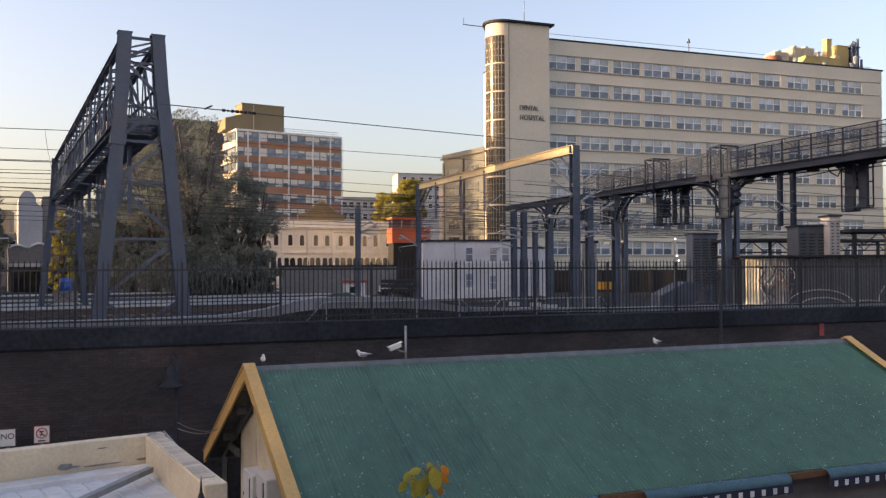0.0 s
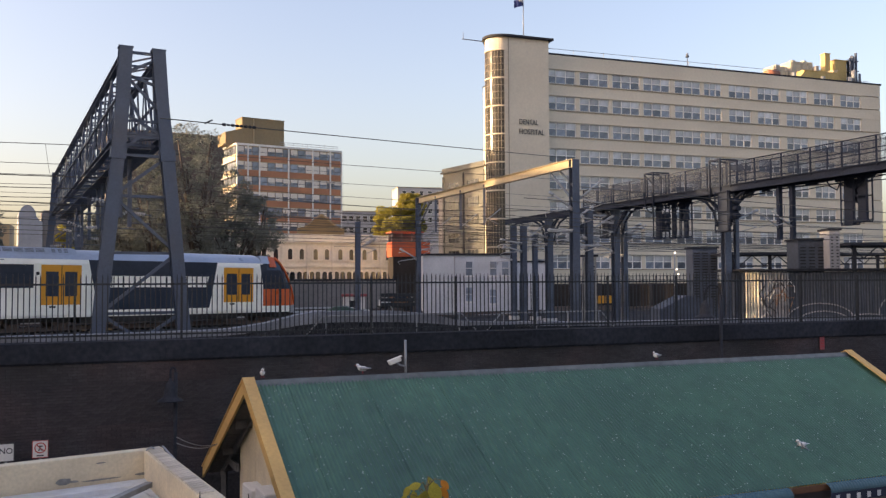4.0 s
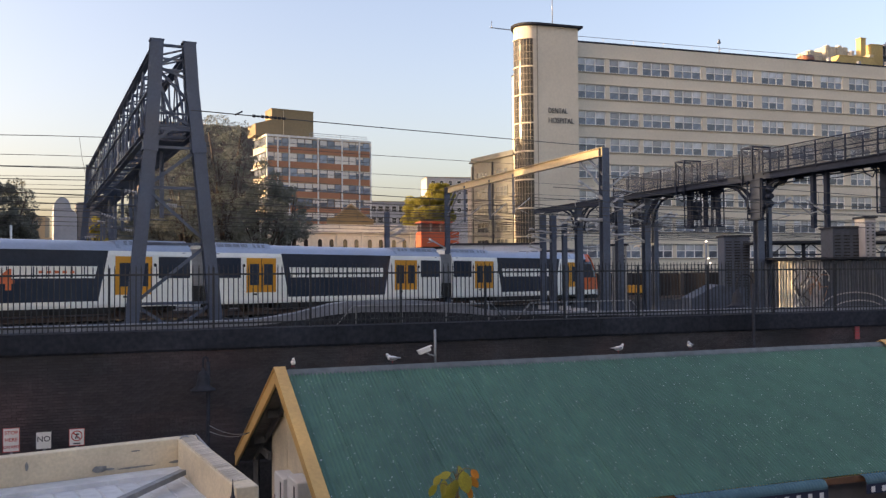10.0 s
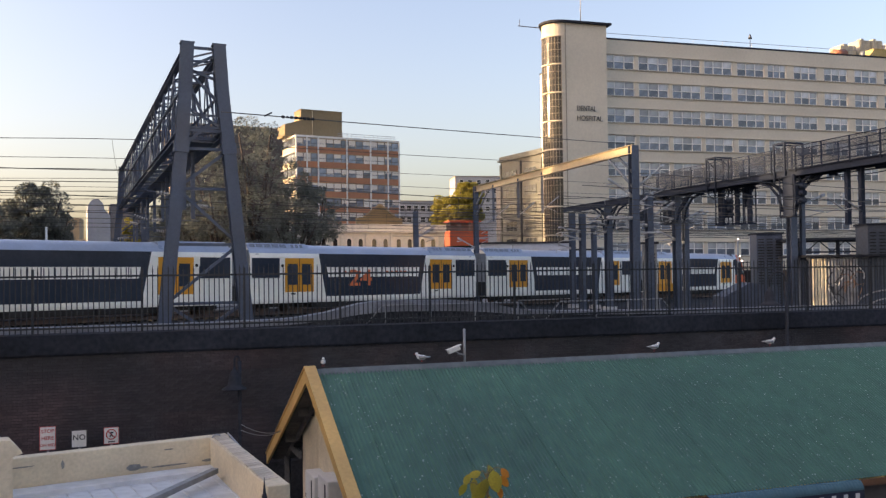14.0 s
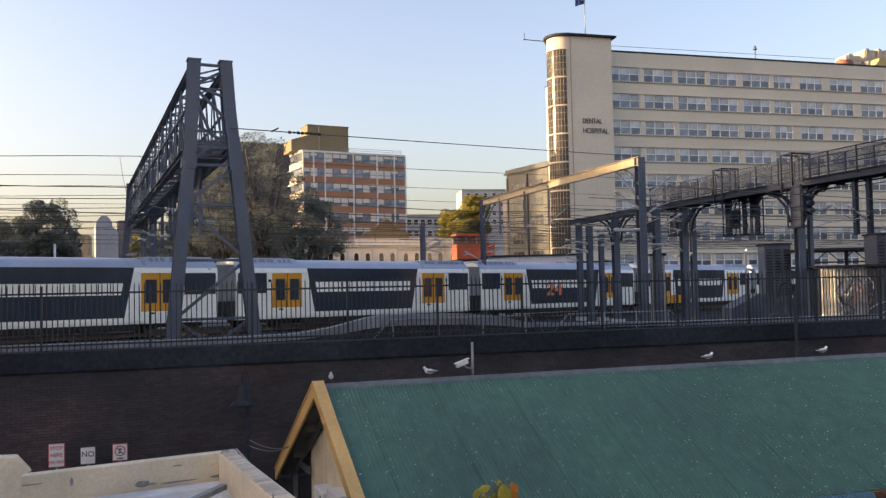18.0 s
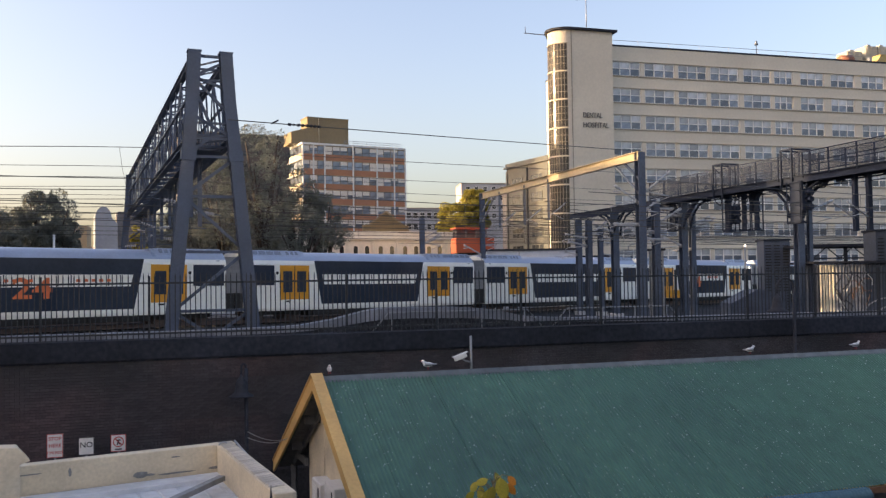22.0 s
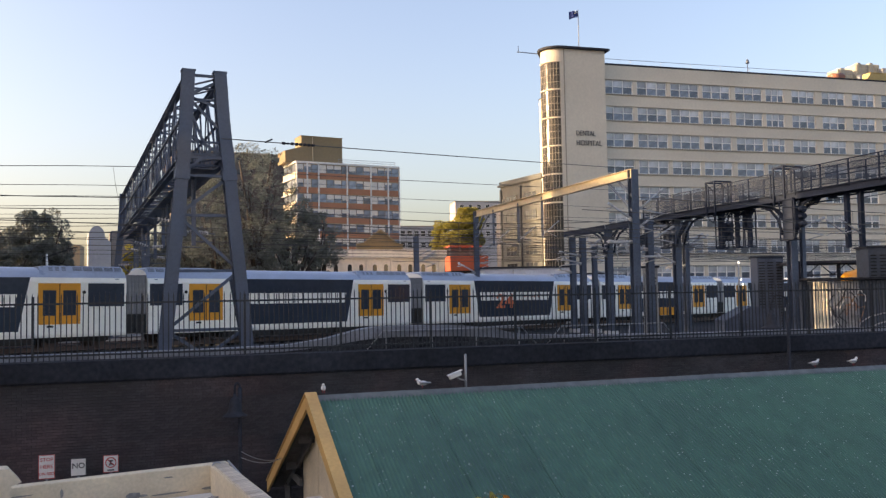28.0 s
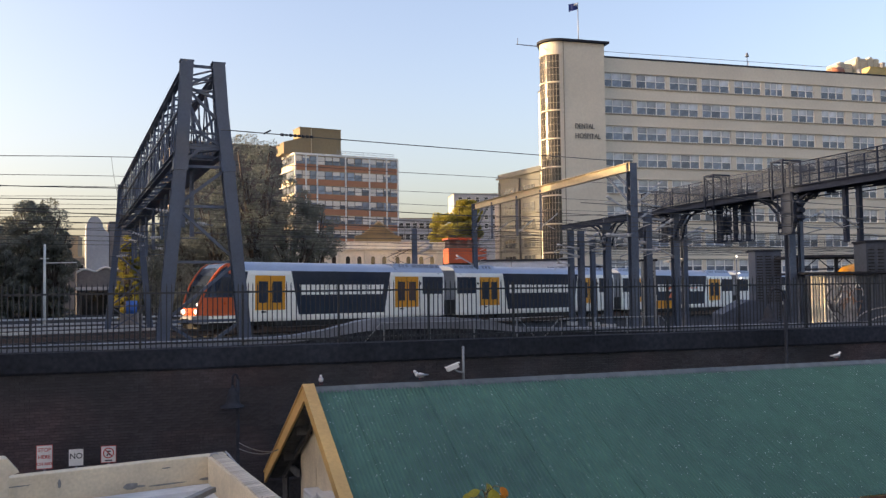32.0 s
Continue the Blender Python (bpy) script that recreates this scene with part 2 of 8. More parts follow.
M_HOSP_TRIM = mat("facade_trim", (0.348, 0.290, 0.217), 0.8, 0.0, 4, 0.1, 0.2, 0.1, 0.1)
M_LETTER = mat("dark_lettering", (0.035, 0.035, 0.04), 0.5)
M_ORANGEBRICK = mat("orange_panel", (0.400, 0.180, 0.100), 0.8, 0.0, 2.0, 0.08, 0.15, 0.12, 0.1)
M_TAN = mat("tan_render", (0.36, 0.27, 0.17), 0.85, 0.0, 2.0, 0.08, 0.12, 0.12, 0.1)
M_RELAY = mat("grey_white_paint", (0.529, 0.540, 0.575), 0.7, 0.0, 6, 0.07, 0.5, 0.14, 0.1)
M_STONE = mat("pale_stone", (0.726, 0.676, 0.605), 0.9, 0.0, 3.0, 0.1, 0.2, 0.15, 0.2)
M_OCHRE = mat("ochre_brick", (0.24, 0.18, 0.10), 0.85, 0.0, 2.0, 0.08, 0.12, 0.12, 0.1)
M_ARM = mat("pale_fittings", (0.430, 0.430, 0.435), 0.5, 0.0, 12, 0.1, 0.8, 0.15, 0.05)
M_OLDWALL = mat("aged_render", (0.118, 0.120, 0.108), 0.9, 0.0, 2.5, 0.12, 0.2, 0.2, 0.2)
M_DARKBRICK = mat("brown_brick", (0.196, 0.181, 0.177), 0.9, 0.0, 3.0, 0.15, 0.2, 0.2, 0.2)
M_GREYBLD = mat("grey_render", (0.36, 0.36, 0.37), 0.85, 0.0, 2, 0.08, 0.15, 0.12, 0.1)
M_ORANGE = mat("orange_cladding", (0.42, 0.085, 0.03), 0.6, 0.0, 4, 0.08, 0.3, 0.12, 0.1)
M_LEAF = mat("dark_leaves", (0.162, 0.178, 0.155), 0.7, 0.0, 2, 0.3, 0.3, 0.35, 0)
M_LEAF2 = mat("olive_leaves", (0.27, 0.24, 0.045), 0.7, 0.0, 2, 0.3, 0.3, 0.35, 0)
M_BARK = mat("bark", (0.07, 0.055, 0.045), 0.95, 0.0, 6, 0.3, 0.8, 0.2, 0.6)
M_TWHITE = mat("train_white", (0.93, 0.90, 0.82), 0.35, 0.0, 6, 0.03, 0.5, 0.07, 0.02)
M_TROOF = mat("train_roof", (0.363, 0.418, 0.528), 0.35, 0.1, 6, 0.06, 0.5, 0.1, 0.03)
M_TDARK = mat("train_dark_glazing", (0.030, 0.042, 0.066), 0.14, 0.0, 5, 0.1, 0.5, 0.1, 0.0, 0.35)
M_TYELLOW = mat("train_door_yellow", (0.72, 0.30, 0.012), 0.4, 0.0, 8, 0.04, 0.7, 0.08, 0.02)
M_TORANGE = mat("train_cab_orange", (0.66, 0.105, 0.02), 0.35, 0.0, 8, 0.04, 0.7, 0.08, 0.02)
M_TUNDER = mat("train_underframe", (0.02, 0.019, 0.018), 0.85, 0.1, 9, 0.3, 0.7, 0.2, 0.2)
M_TGREY = mat("bellows_grey", (0.30, 0.30, 0.31), 0.8, 0.0, 9, 0.1, 0.7, 0.1, 0.1)
M_TVENT = mat("roof_vent", (0.16, 0.17, 0.20), 0.5)
M_DECAL = mat("orange_decal", (0.72, 0.16, 0.05), 0.5)
M_HEADLAMP = mat("lamp_glow", (1.0, 0.9, 0.7), 0.3, emit=1.5)
M_RUST = mat("timber_fascia", (0.16, 0.075, 0.035), 0.8, 0.0, 10, 0.15, 0.8, 0.2, 0.2)
M_NAVY = mat("navy_canvas", (0.02, 0.025, 0.05), 0.8)
M_SOFFIT = mat("dark_grey_timber", (0.10, 0.098, 0.095), 0.85, 0.0, 10, 0.2, 0.8, 0.2, 0.2)
M_TEAL = mat("teal_awning", (0.045, 0.115, 0.14), 0.45, 0.1, 6, 0.1, 0.8, 0.15, 0.05)
M_GULLW = mat("gull_white", (0.72, 0.72, 0.72), 0.9, 0.0, 30, 0.05, 4, 0.05, 0.1)
M_GULLG = mat("gull_grey", (0.32, 0.33, 0.35), 0.9, 0.0, 30, 0.08, 4, 0.08, 0.1)
M_PINK = mat("faded_red", (0.30, 0.07, 0.075), 0.7)
M_PALEGREY = mat("pale_grey_render", (0.33, 0.345, 0.38), 0.85, 0.0, 2, 0.08, 0.15, 0.15, 0.1)
M_RED = mat("red_paint", (0.42, 0.03, 0.03), 0.5)
M_SIGNRED = mat("sign_red", (0.50, 0.05, 0.04), 0.5)
M_BLUE = mat("blue_plastic", (0.03, 0.13, 0.45), 0.5)
M_FLAG = mat("flag_blue", (0.03, 0.05, 0.18), 0.8)
M_CORR = mat("galvanised_cladding", (0.062, 0.074, 0.096), 0.7, 0.0, 5, 0.2, 0.6, 0.3, 0.15)
M_AUTUMN = mat("yellow_green_leaf", (0.27, 0.24, 0.03), 0.6, 0.0, 30, 0.25, 8, 0.3, 0.2, rand=0.35)
M_STALK = mat("leaf_stalk", (0.16, 0.12, 0.05), 0.7)
M_AUTUMN2 = mat("rust_leaf", (0.48, 0.17, 0.02), 0.6, 0.0, 30, 0.25, 8, 0.3, 0.2, rand=0.3)


def brick_material():
    """Sooty brown brick: each brick its own shade, redder patches over metres."""
    m = mat("sooty_brick", (0.039, 0.037, 0.042), 0.9, 0.0, 22, 0.25, 0.45, 0.55, 0.4)
    N, Lk = m.node_tree.nodes, m.node_tree.links
    p = N["Principled BSDF"]
    src = p.inputs["Base Color"].links[0].from_socket
    geo, oi, add, fr, mr, vm = N.new("ShaderNodeNewGeometry"), N.new("ShaderNodeObjectInfo"), N.new("ShaderNodeMath"), N.new("ShaderNodeMath"), N.new("ShaderNodeMapRange"), N.new("ShaderNodeVectorMath")
    Lk.new(geo.outputs["Random Per Island"], add.inputs[0]), Lk.new(oi.outputs["Random"], add.inputs[1])
    fr.operation = "FRACT"
    Lk.new(add.outputs[0], fr.inputs[0]), Lk.new(fr.outputs[0], mr.inputs["Value"])
    mr.inputs["To Min"].default_value, mr.inputs["To Max"].default_value = 0.84, 1.18
    vm.operation = "SCALE"
    Lk.new(src, vm.inputs[0]), Lk.new(mr.outputs["Result"], vm.inputs["Scale"])
    no, tc, ra, mx = N.new("ShaderNodeTexNoise"), N.new("ShaderNodeTexCoord"), N.new("ShaderNodeMapRange"), N.new("ShaderNodeMix")
    no.inputs["Scale"].default_value, no.inputs["Detail"].default_value = 0.35, 5
    Lk.new(tc.outputs["Object"], no.inputs["Vector"])
    ra.inputs["From Min"].default_value, ra.inputs["From Max"].default_value = 0.45, 0.7
    Lk.new(no.outputs["Fac"], ra.inputs["Value"])
    mx.data_type, mx.blend_type = "RGBA", "MULTIPLY"
    Lk.new(ra.outputs["Result"], mx.inputs[0]), Lk.new(vm.outputs["Vector"], mx.inputs[6])
    mx.inputs[7].default_value = (1.5, 1.08, 1.0, 1)
    Lk.new(mx.outputs[2], p.inputs["Base Color"])
    return m


M_BRICK = brick_material()
M_EAST = mat("bounce_block_grey", (0.600, 0.655, 0.740), 0.7, 0.0, 3, 0.08, 0.2, 0.12, 0.1)
M_BROWNFLATS = mat("dull_brown_brick", (0.10, 0.088, 0.08), 0.9, 0.0, 3.0, 0.12, 0.2, 0.2, 0.2)
M_TANK = mat("tank_grey_cream", (0.40, 0.38, 0.31), 0.7, 0.0, 4, 0.1, 0.5, 0.2, 0.1)
M_YELLOWPLANT = mat("ochre_yellow_render", (0.500, 0.370, 0.150), 0.8, 0.0, 4, 0.1, 0.4, 0.15, 0.1)
M_STAIRGLASS = mat("stair_glass", (0.055, 0.05, 0.04), 0.07, 0.0, 2.0, 0.2, 0.6, 0.2, 0.05, 0.3)


def leafy(m, color, share):
    """Lets light through the leaves of a crown."""
    N, Lk = m.node_tree.nodes, m.node_tree.links
    tr, mx = N.new("ShaderNodeBsdfTranslucent"), N.new("ShaderNodeMixShader")
    tr.inputs["Color"].default_value = (*color, 1)
    mx.inputs[0].default_value = share
    Lk.new(N["Principled BSDF"].outputs[0], mx.inputs[1]), Lk.new(tr.outputs[0], mx.inputs[2])
    Lk.new(mx.outputs[0], N["Material Output"].inputs["Surface"])


leafy(M_LEAF, (0.18, 0.19, 0.155), 0.38)
leafy(M_LEAF2, (0.34, 0.30, 0.05), 0.45)
leafy(M_AUTUMN, (0.45, 0.40, 0.05), 0.4)
leafy(M_AUTUMN2, (0.6, 0.25, 0.03), 0.4)

# ---------- ground, street, retaining wall ----------
WALL_O, WALL_H = (-11.01, 21.5), 69.0
WALL = pose(WALL_O[0], WALL_O[1], 0, 0, 0, heading(WALL_H))
STREET_Z = -4.2
TRAIN_O, TRAIN_H, GRADE = (-19.84, 48.92), 44.1, -0.007
TD = Vector((math.sin(radians(TRAIN_H)), math.cos(radians(TRAIN_H)), 0))


def gz(x, y):
    """The railway formation's height: a plane that falls gently along the line."""
    s = (x - TRAIN_O[0]) * TD.x + (y - TRAIN_O[1]) * TD.y
    return -0.23 + GRADE * min(max(s, -80), 150)


def lay_ground():
    bm = B()
    xs = [-3000, -600, -200, -100, -60, -30, 0, 30, 60, 90, 120, 200, 600, 3000]
    ys = [0.55, 20, 40, 60, 80, 110, 150, 250, 700, 4000]
    grid = []
    for y in ys:
        row = []
        for x in xs:
            w = WALL @ Vector((x, y, 0))
            row.append(bm.verts.new((x, y, gz(w.x, w.y))))
        grid.append(row)
    for a, b in zip(grid, grid[1:]):
        for i in range(len(xs) - 1):
            bm.faces.new((a[i], a[i + 1], b[i + 1], b[i]))
    solid("ground", bm, M_BALLAST, WALL, "dark stony railway ballast reaching past the tracks", "ground", kind="structure")
    bm = B()
    v = [bm.verts.new(p) for p in ((-3000, -3000, STREET_Z), (3000, -3000, STREET_Z), (3000, 0.2, STREET_Z), (-3000, 0.2, STREET_Z))]
    bm.faces.new(v)
    solid("road", bm, M_ASPHALT, WALL, "grey asphalt street below the retaining wall", "road", kind="structure")
    # the house from whose window the view is taken
    bm = B()
    box(bm, -60, 60, -36, -24.9, STREET_Z, 4.6)
    solid("wall_south", bm, M_GREYBLD, WALL, "plain grey rendered house wall", "wall", kind="structure")
    # unseen blocks added to shade the railway, with slots left for the sun
    bm = B()
    box(bm, -46, -44, -10, 32.0, STREET_Z, 26)
    box(bm, -60, -52, 44.6, 78, STREET_Z, 26)
    box(bm, -46, -44, 33.0, 44.5, STREET_Z, 18.6)
    box(bm, -112, -104, 119.5, 136, STREET_Z, 52)
    box(bm, -84, -82, 84.6, 99, STREET_Z, 37)
    box(bm, -84, -82, 70, 81.9, STREET_Z, 20)
    # unseen pale block behind the view, added to bounce sunlight onto the train
    bm2 = B()
    box(bm2, 36, 48, -140, -38, STREET_Z, 62)
    solid("wall_southeast", bm2, M_EAST, pose(0, 0, 0), "unseen pale grey block added to bounce sunlight onto the train", "wall", kind="structure")
    solid("wall_west", bm, M_DARKBRICK, pose(0, 0, 0), "unseen brown blocks added to shade the tracks, trees and flats", "wall", kind="structure")


lay_ground()


def retaining_wall():
    wall = solid("wall_north", (bm := B(), box(bm, -80, 90, 0.03, 0.6, STREET_Z, 0.5))[0], M_MORTAR, WALL,
                 "tall sooty brick retaining wall beside the street", "wall", kind="structure")
    bm = B()
    for i in range(-20, 23):
        box(bm, i * 4.0, i * 4.0 + 3.998, -0.09, 0.66, 0.55, 1.05)
    part("coping", bm, M_COPING, wall, "blackened stone coping blocks", bevel=0.004)
    bm = B()
    box(bm, -80, 90, -0.04, 0.6, 0.5, 0.55)
    part("string_course", bm, M_COPING, wall)
    return wall


NORTH = retaining_wall()


def palisade_fence():
    fence = thing("palisade_fence", WALL @ pose(0, 0.28, 0.97), "black painted steel palisade fence on the wall coping", "fence")
    x0, x1 = -22.0, 45.0
    for name, z in (("rail", 1.55), ("rail", 0.22)):
        part(name, (bm := B(), box(bm, x0, x1, -0.02, 0.02, z - 0.025, z + 0.025))[0], M_FENCE, fence)
    # one picket mesh: angled steel pale with a spear tip
    bm = B()
    sheet(bm, [(-0.014, 0.06), (0.014, 0.06), (0.014, 1.72), (0.0, 1.83), (-0.014, 1.72)], -0.035, -0.02)
    me = mesh_of("picket", bm, M_FENCE)
    n = int((x1 - x0) / 0.132)
    rest = B()
    for i in range(n):
        x = x0 + i * 0.132
        if -5.5 < x < 33:
            part("picket", me, None, fence, at=pose(x, 0, random.uniform(-0.01, 0.01), 0, random.uniform(-0.5, 0.5), 0))
        else:
            sheet(rest, [(x - 0.022, 0.06), (x + 0.022, 0.06), (x + 0.022, 1.72), (x, 1.83), (x - 0.022, 1.72)], -0.035, -0.02)
    tagged(part("picket_row", rest, M_FENCE, fence), kind="stuff")
    bm = B()
    box(bm, -0.03, 0.03, -0.02, 0.05, 0.0, 1.74)
    box(bm, -0.08, 0.08, -0.08, 0.10, 0.0, 0.04)
    post = mesh_of("post", bm, M_FENCE)
    for i in range(int((x1 - x0) / 2.64) + 1):
        part("post", post, None, fence, at=pose(x0 + i * 2.64, 0, 0))


palisade_fence()


def track(name, o, h, s0, s1, label, offset=0.0, sleepers=True, rise=0.0):
    """A railway track from s0 to s1 along a heading through o."""
    d = Vector((math.sin(radians(h)), math.cos(radians(h)), 0))
    left = Vector((-d.y, d.x, 0))
    base = Vector((o[0], o[1], 0)) + left * offset

    def at(s, side, z):
        p = base + d * s + left * side
        return Vector((p.x, p.y, gz(p.x, p.y) + rise + z))

    tr = tagged(new(name), label, "railway track", "railway tracks")
    for side in (-0.74, 0.74):
        bm = B()
        beam(bm, at(s0, side, 0.30), at(s1, side, 0.30), 0.07, 0.05)
        beam(bm, at(s0, side, 0.22), at(s1, side, 0.22), 0.02, 0.12)
        beam(bm, at(s0, side, 0.155), at(s1, side, 0.155), 0.14, 0.02)
        part("rail", bm, M_RAIL, tr)
    if sleepers:
        bm = B()
        s = s0
        while s < s1:
            beam(bm, at(s, -1.25, 0.07), at(s, 1.25, 0.07), 0.24, 0.16)
            s += 0.7
        tagged(part("sleeper_bed", bm, M_SLEEPER, tr), kind="stuff")
    bm = B()
    n = 24
    for k in range(n):
        a, b = s0 + (s1 - s0) * k / n, s0 + (s1 - s0) * (k + 1) / n
        q = [at(a, -2.0, -0.04), at(a, -1.4, 0.1), at(a, 1.4, 0.1), at(a, 2.0, -0.04)]
        r = [at(b, -2.0, -0.04), at(b, -1.4, 0.1), at(b, 1.4, 0.1), at(b, 2.0, -0.04)]
        vs, ws = [bm.verts.new(p) for p in q], [bm.verts.new(p) for p in r]
        for i in range(3):
            bm.faces.new((vs[i], vs[i + 1], ws[i + 1], ws[i]))
    tagged(part("ballast_bed", bm, M_BALLAST, tr), kind="stuff")


def cable_run(off, s0, s1, z, label):
    """A low line of concrete lids beside a track."""
    left = Vector((-TD.y, TD.x, 0))
    c = tagged(new("trough_line"), label, "cable trough", "lineside cable troughs")
    bm = B()
    n = 12
    for i in range(n):
        a, b = [Vector((TRAIN_O[0], TRAIN_O[1], 0)) + TD * (s0 + (s1 - s0) * k / n) + left * off for k in (i, i + 1)]
        beam(bm, (a.x, a.y, gz(a.x, a.y) + z - 0.07), (b.x, b.y, gz(b.x, b.y) + z - 0.07), 0.5, 0.15)
    tagged(part("trough_top", bm, M_CONC, c), kind="stuff")


for off, z, s1 in ((5.6, 0.5, 27), (12.0, 0.5, 31), (20.9, 0.5, 36), (33.5, 0.58, 46)):
    cable_run(off, -45, s1, z, "low pale concrete trough line between the tracks")
track("railway_track", TRAIN_O, TRAIN_H, -60, 200, "steel rails on concrete sleepers under the passing train")
for off in (8.9, 16.4, 25.5):
    track("railway_track", TRAIN_O, TRAIN_H, -60, 160, "steel rails on concrete sleepers in dark ballast", off)
track("railway_track", (-14, 33), 62.0, -20, 80, "steel rails on concrete sleepers near the fence")
track("railway_track", (-14, 38.0), 60.0, -20, 90, "steel rails on concrete sleepers near the fence")

# ---------- green-roofed shed before the wall ----------
SHED_O = Vector((-3.76, 16.8, 0.57))
SHED_H, VERGE = 67.8, 25.0
RD = Vector((math.sin(radians(SHED_H)), math.cos(radians(SHED_H)), 0))
VD = Vector((math.sin(radians(VERGE)), -math.cos(radians(VERGE)), 0))   # down the front slope, in plan
SLOPE, FRONT, REAR, RIDGE_L = 0.56, 3.72, 4.5, 15.4


def on_roof(s, d, up=0.0):
    """A point of the roof s along the ridge and d down the front slope (less than nought: the rear)."""
    p = SHED_O + RD * s + VD * d
    return Vector((p.x, p.y, SHED_O.z - abs(d) * SLOPE + up))


def green_shed():
    shed = thing("market_shed", Matrix.Identity(4), "long shed with a green corrugated iron gable roof", "shed")
    # corrugated sheets: real waves, one object for each sheet of the front slope
    pitch, cover = 0.0762, 0.762
    n = int(RIDGE_L / cover)
    for k in range(n + 1):
        s0, s1 = k * cover, min((k + 1) * cover, RIDGE_L)
        if s1 - s0 < 0.1:
            continue
        bm = B()
        m = max(int(round((s1 - s0) / pitch * 6)), 6)
        rows = []
        lap = 0.002 * (k % 2)
        for d in (0.0, FRONT * 0.5, FRONT):
            rows.append([bm.verts.new(on_roof(s0 + (s1 - s0 + 0.03) * i / m, d, 0.035 + lap + 0.009 * math.sin(2 * math.pi * (s0 + (s1 - s0) * i / m) / pitch))) for i in range(m + 1)])
        for a, b in zip(rows, rows[1:]):
            for i in range(m):
                bm.faces.new((a[i], a[i + 1], b[i + 1], b[i])).smooth = True
        part("roof_sheet", bm, M_GREENROOF, shed)
    bm = B()
    q = [on_roof(0, -REAR, 0.03), on_roof(RIDGE_L, -REAR, 0.03), on_roof(RIDGE_L, 0, 0.03), on_roof(0, 0, 0.03)]
    lo = [bm.verts.new(p) for p in q]
    hi = [bm.verts.new(p + Vector((0, 0, 0.03))) for p in q]
    for i in range(4):
        bm.faces.new((lo[i], lo[(i + 1) % 4], hi[(i + 1) % 4], hi[i]))
    bm.faces.new(lo), bm.faces.new(hi[::-1])
    part("rear_slope", bm, M_GREENROOF, shed)
    # lining boards under the front sheets
    bm = B()
    for d0 in range(8):
        a, b = d0 * FRONT / 8 + 0.01, (d0 + 1) * FRONT / 8 - 0.01
        q = [on_roof(0.05, a, -0.02), on_roof(RIDGE_L - 0.05, a, -0.02), on_roof(RIDGE_L - 0.05, b, -0.02), on_roof(0.05, b, -0.02)]
        bm.faces.new([bm.verts.new(p) for p in q])
    part("lining", bm, M_BARGE, shed)
    for k in range(6):
        a, b = -k * REAR / 6 - 0.02, -(k + 1) * REAR / 6 + 0.02
        bm = B()
        q = [on_roof(0.05, a, -0.04), on_roof(RIDGE_L - 0.05, a, -0.04), on_roof(RIDGE_L - 0.05, b, -0.04), on_roof(0.05, b, -0.04)]
        lo_, hi_ = [bm.verts.new(p) for p in q], [bm.verts.new(p + Vector((0, 0, 0.03))) for p in q]
        bm.faces.new(lo_), bm.faces.new(hi_[::-1])
        for i in range(4):
            bm.faces.new((lo_[i], lo_[(i + 1) % 4], hi_[(i + 1) % 4], hi_[i]))
        part("soffit_board", bm, M_SOFFIT, shed)
    # ridge capping with rolled top and scalloped front edge
    for s in range(int(RIDGE_L / 1.9) + 1):
        bm = B()
        a, b = s * 1.9, min(s * 1.9 + 1.93, RIDGE_L)
        prof = [(-0.10, 0.055), (-0.035, 0.07), (0.0, 0.095), (0.035, 0.07), (0.075, 0.055)]
        va = [bm.verts.new(on_roof(a, d, z)) for d, z in prof]
        vb = [bm.verts.new(on_roof(b, d, z + 0.004)) for d, z in prof]
        for i in range(4):
            bm.faces.new((va[i], va[i + 1], vb[i + 1], vb[i]))
        part("ridge_cap", bm, M_RIDGE, shed, "dull grey ridge flashing")
    bm = B()
    s = 0.0
    while s < RIDGE_L - 0.05:
        a = [on_roof(s + 0.008, 0.072, 0.056), on_roof(s + 0.068, 0.072, 0.056), on_roof(s + 0.058, 0.11, 0.04), on_roof(s + 0.018, 0.11, 0.04)]
        bm.faces.new([bm.verts.new(p) for p in a])
        s += 0.0762
    tagged(part("scalloped_edge", bm, M_RIDGE, shed), kind="stuff")
    # bargeboards at both gables
    for s, o in ((0.0, -0.02), (RIDGE_L, 0.02)):
        for d1 in (FRONT, -REAR):
            bm = B()
            e = RD * o * 1.5
            t = RD * (0.05 if o > 0 else -0.05)
            pts = [on_roof(s, 0, 0.14), on_roof(s, d1, 0.14), on_roof(s, d1, -0.12), on_roof(s, 0, -0.16)]
            lo, hi = [bm.verts.new(p + e) for p in pts], [bm.verts.new(p + e + t) for p in pts]
            for i in range(4):
                bm.faces.new((lo[i], lo[(i + 1) % 4], hi[(i + 1) % 4], hi[i]))
            bm.faces.new(lo), bm.faces.new(hi[::-1])
            part("bargeboard", bm, M_BARGE, shed, "yellow-cream painted bargeboard")
            bm = B()
            pts = [on_roof(s, 0, 0.16), on_roof(s, d1, 0.16), on_roof(s, d1, 0.13), on_roof(s, 0, 0.13)]
            lo, hi = [bm.verts.new(p - e * 4) for p in pts], [bm.verts.new(p + e + t * 1.5) for p in pts]
            for i in range(4):
                bm.faces.new((lo[i], lo[(i + 1) % 4], hi[(i + 1) % 4], hi[i]))
            bm.faces.new(lo), bm.faces.new(hi[::-1])
            part("barge_cap", bm, M_BARGE, shed)
    # end wall, set in under the gable; long walls
    bm = B()

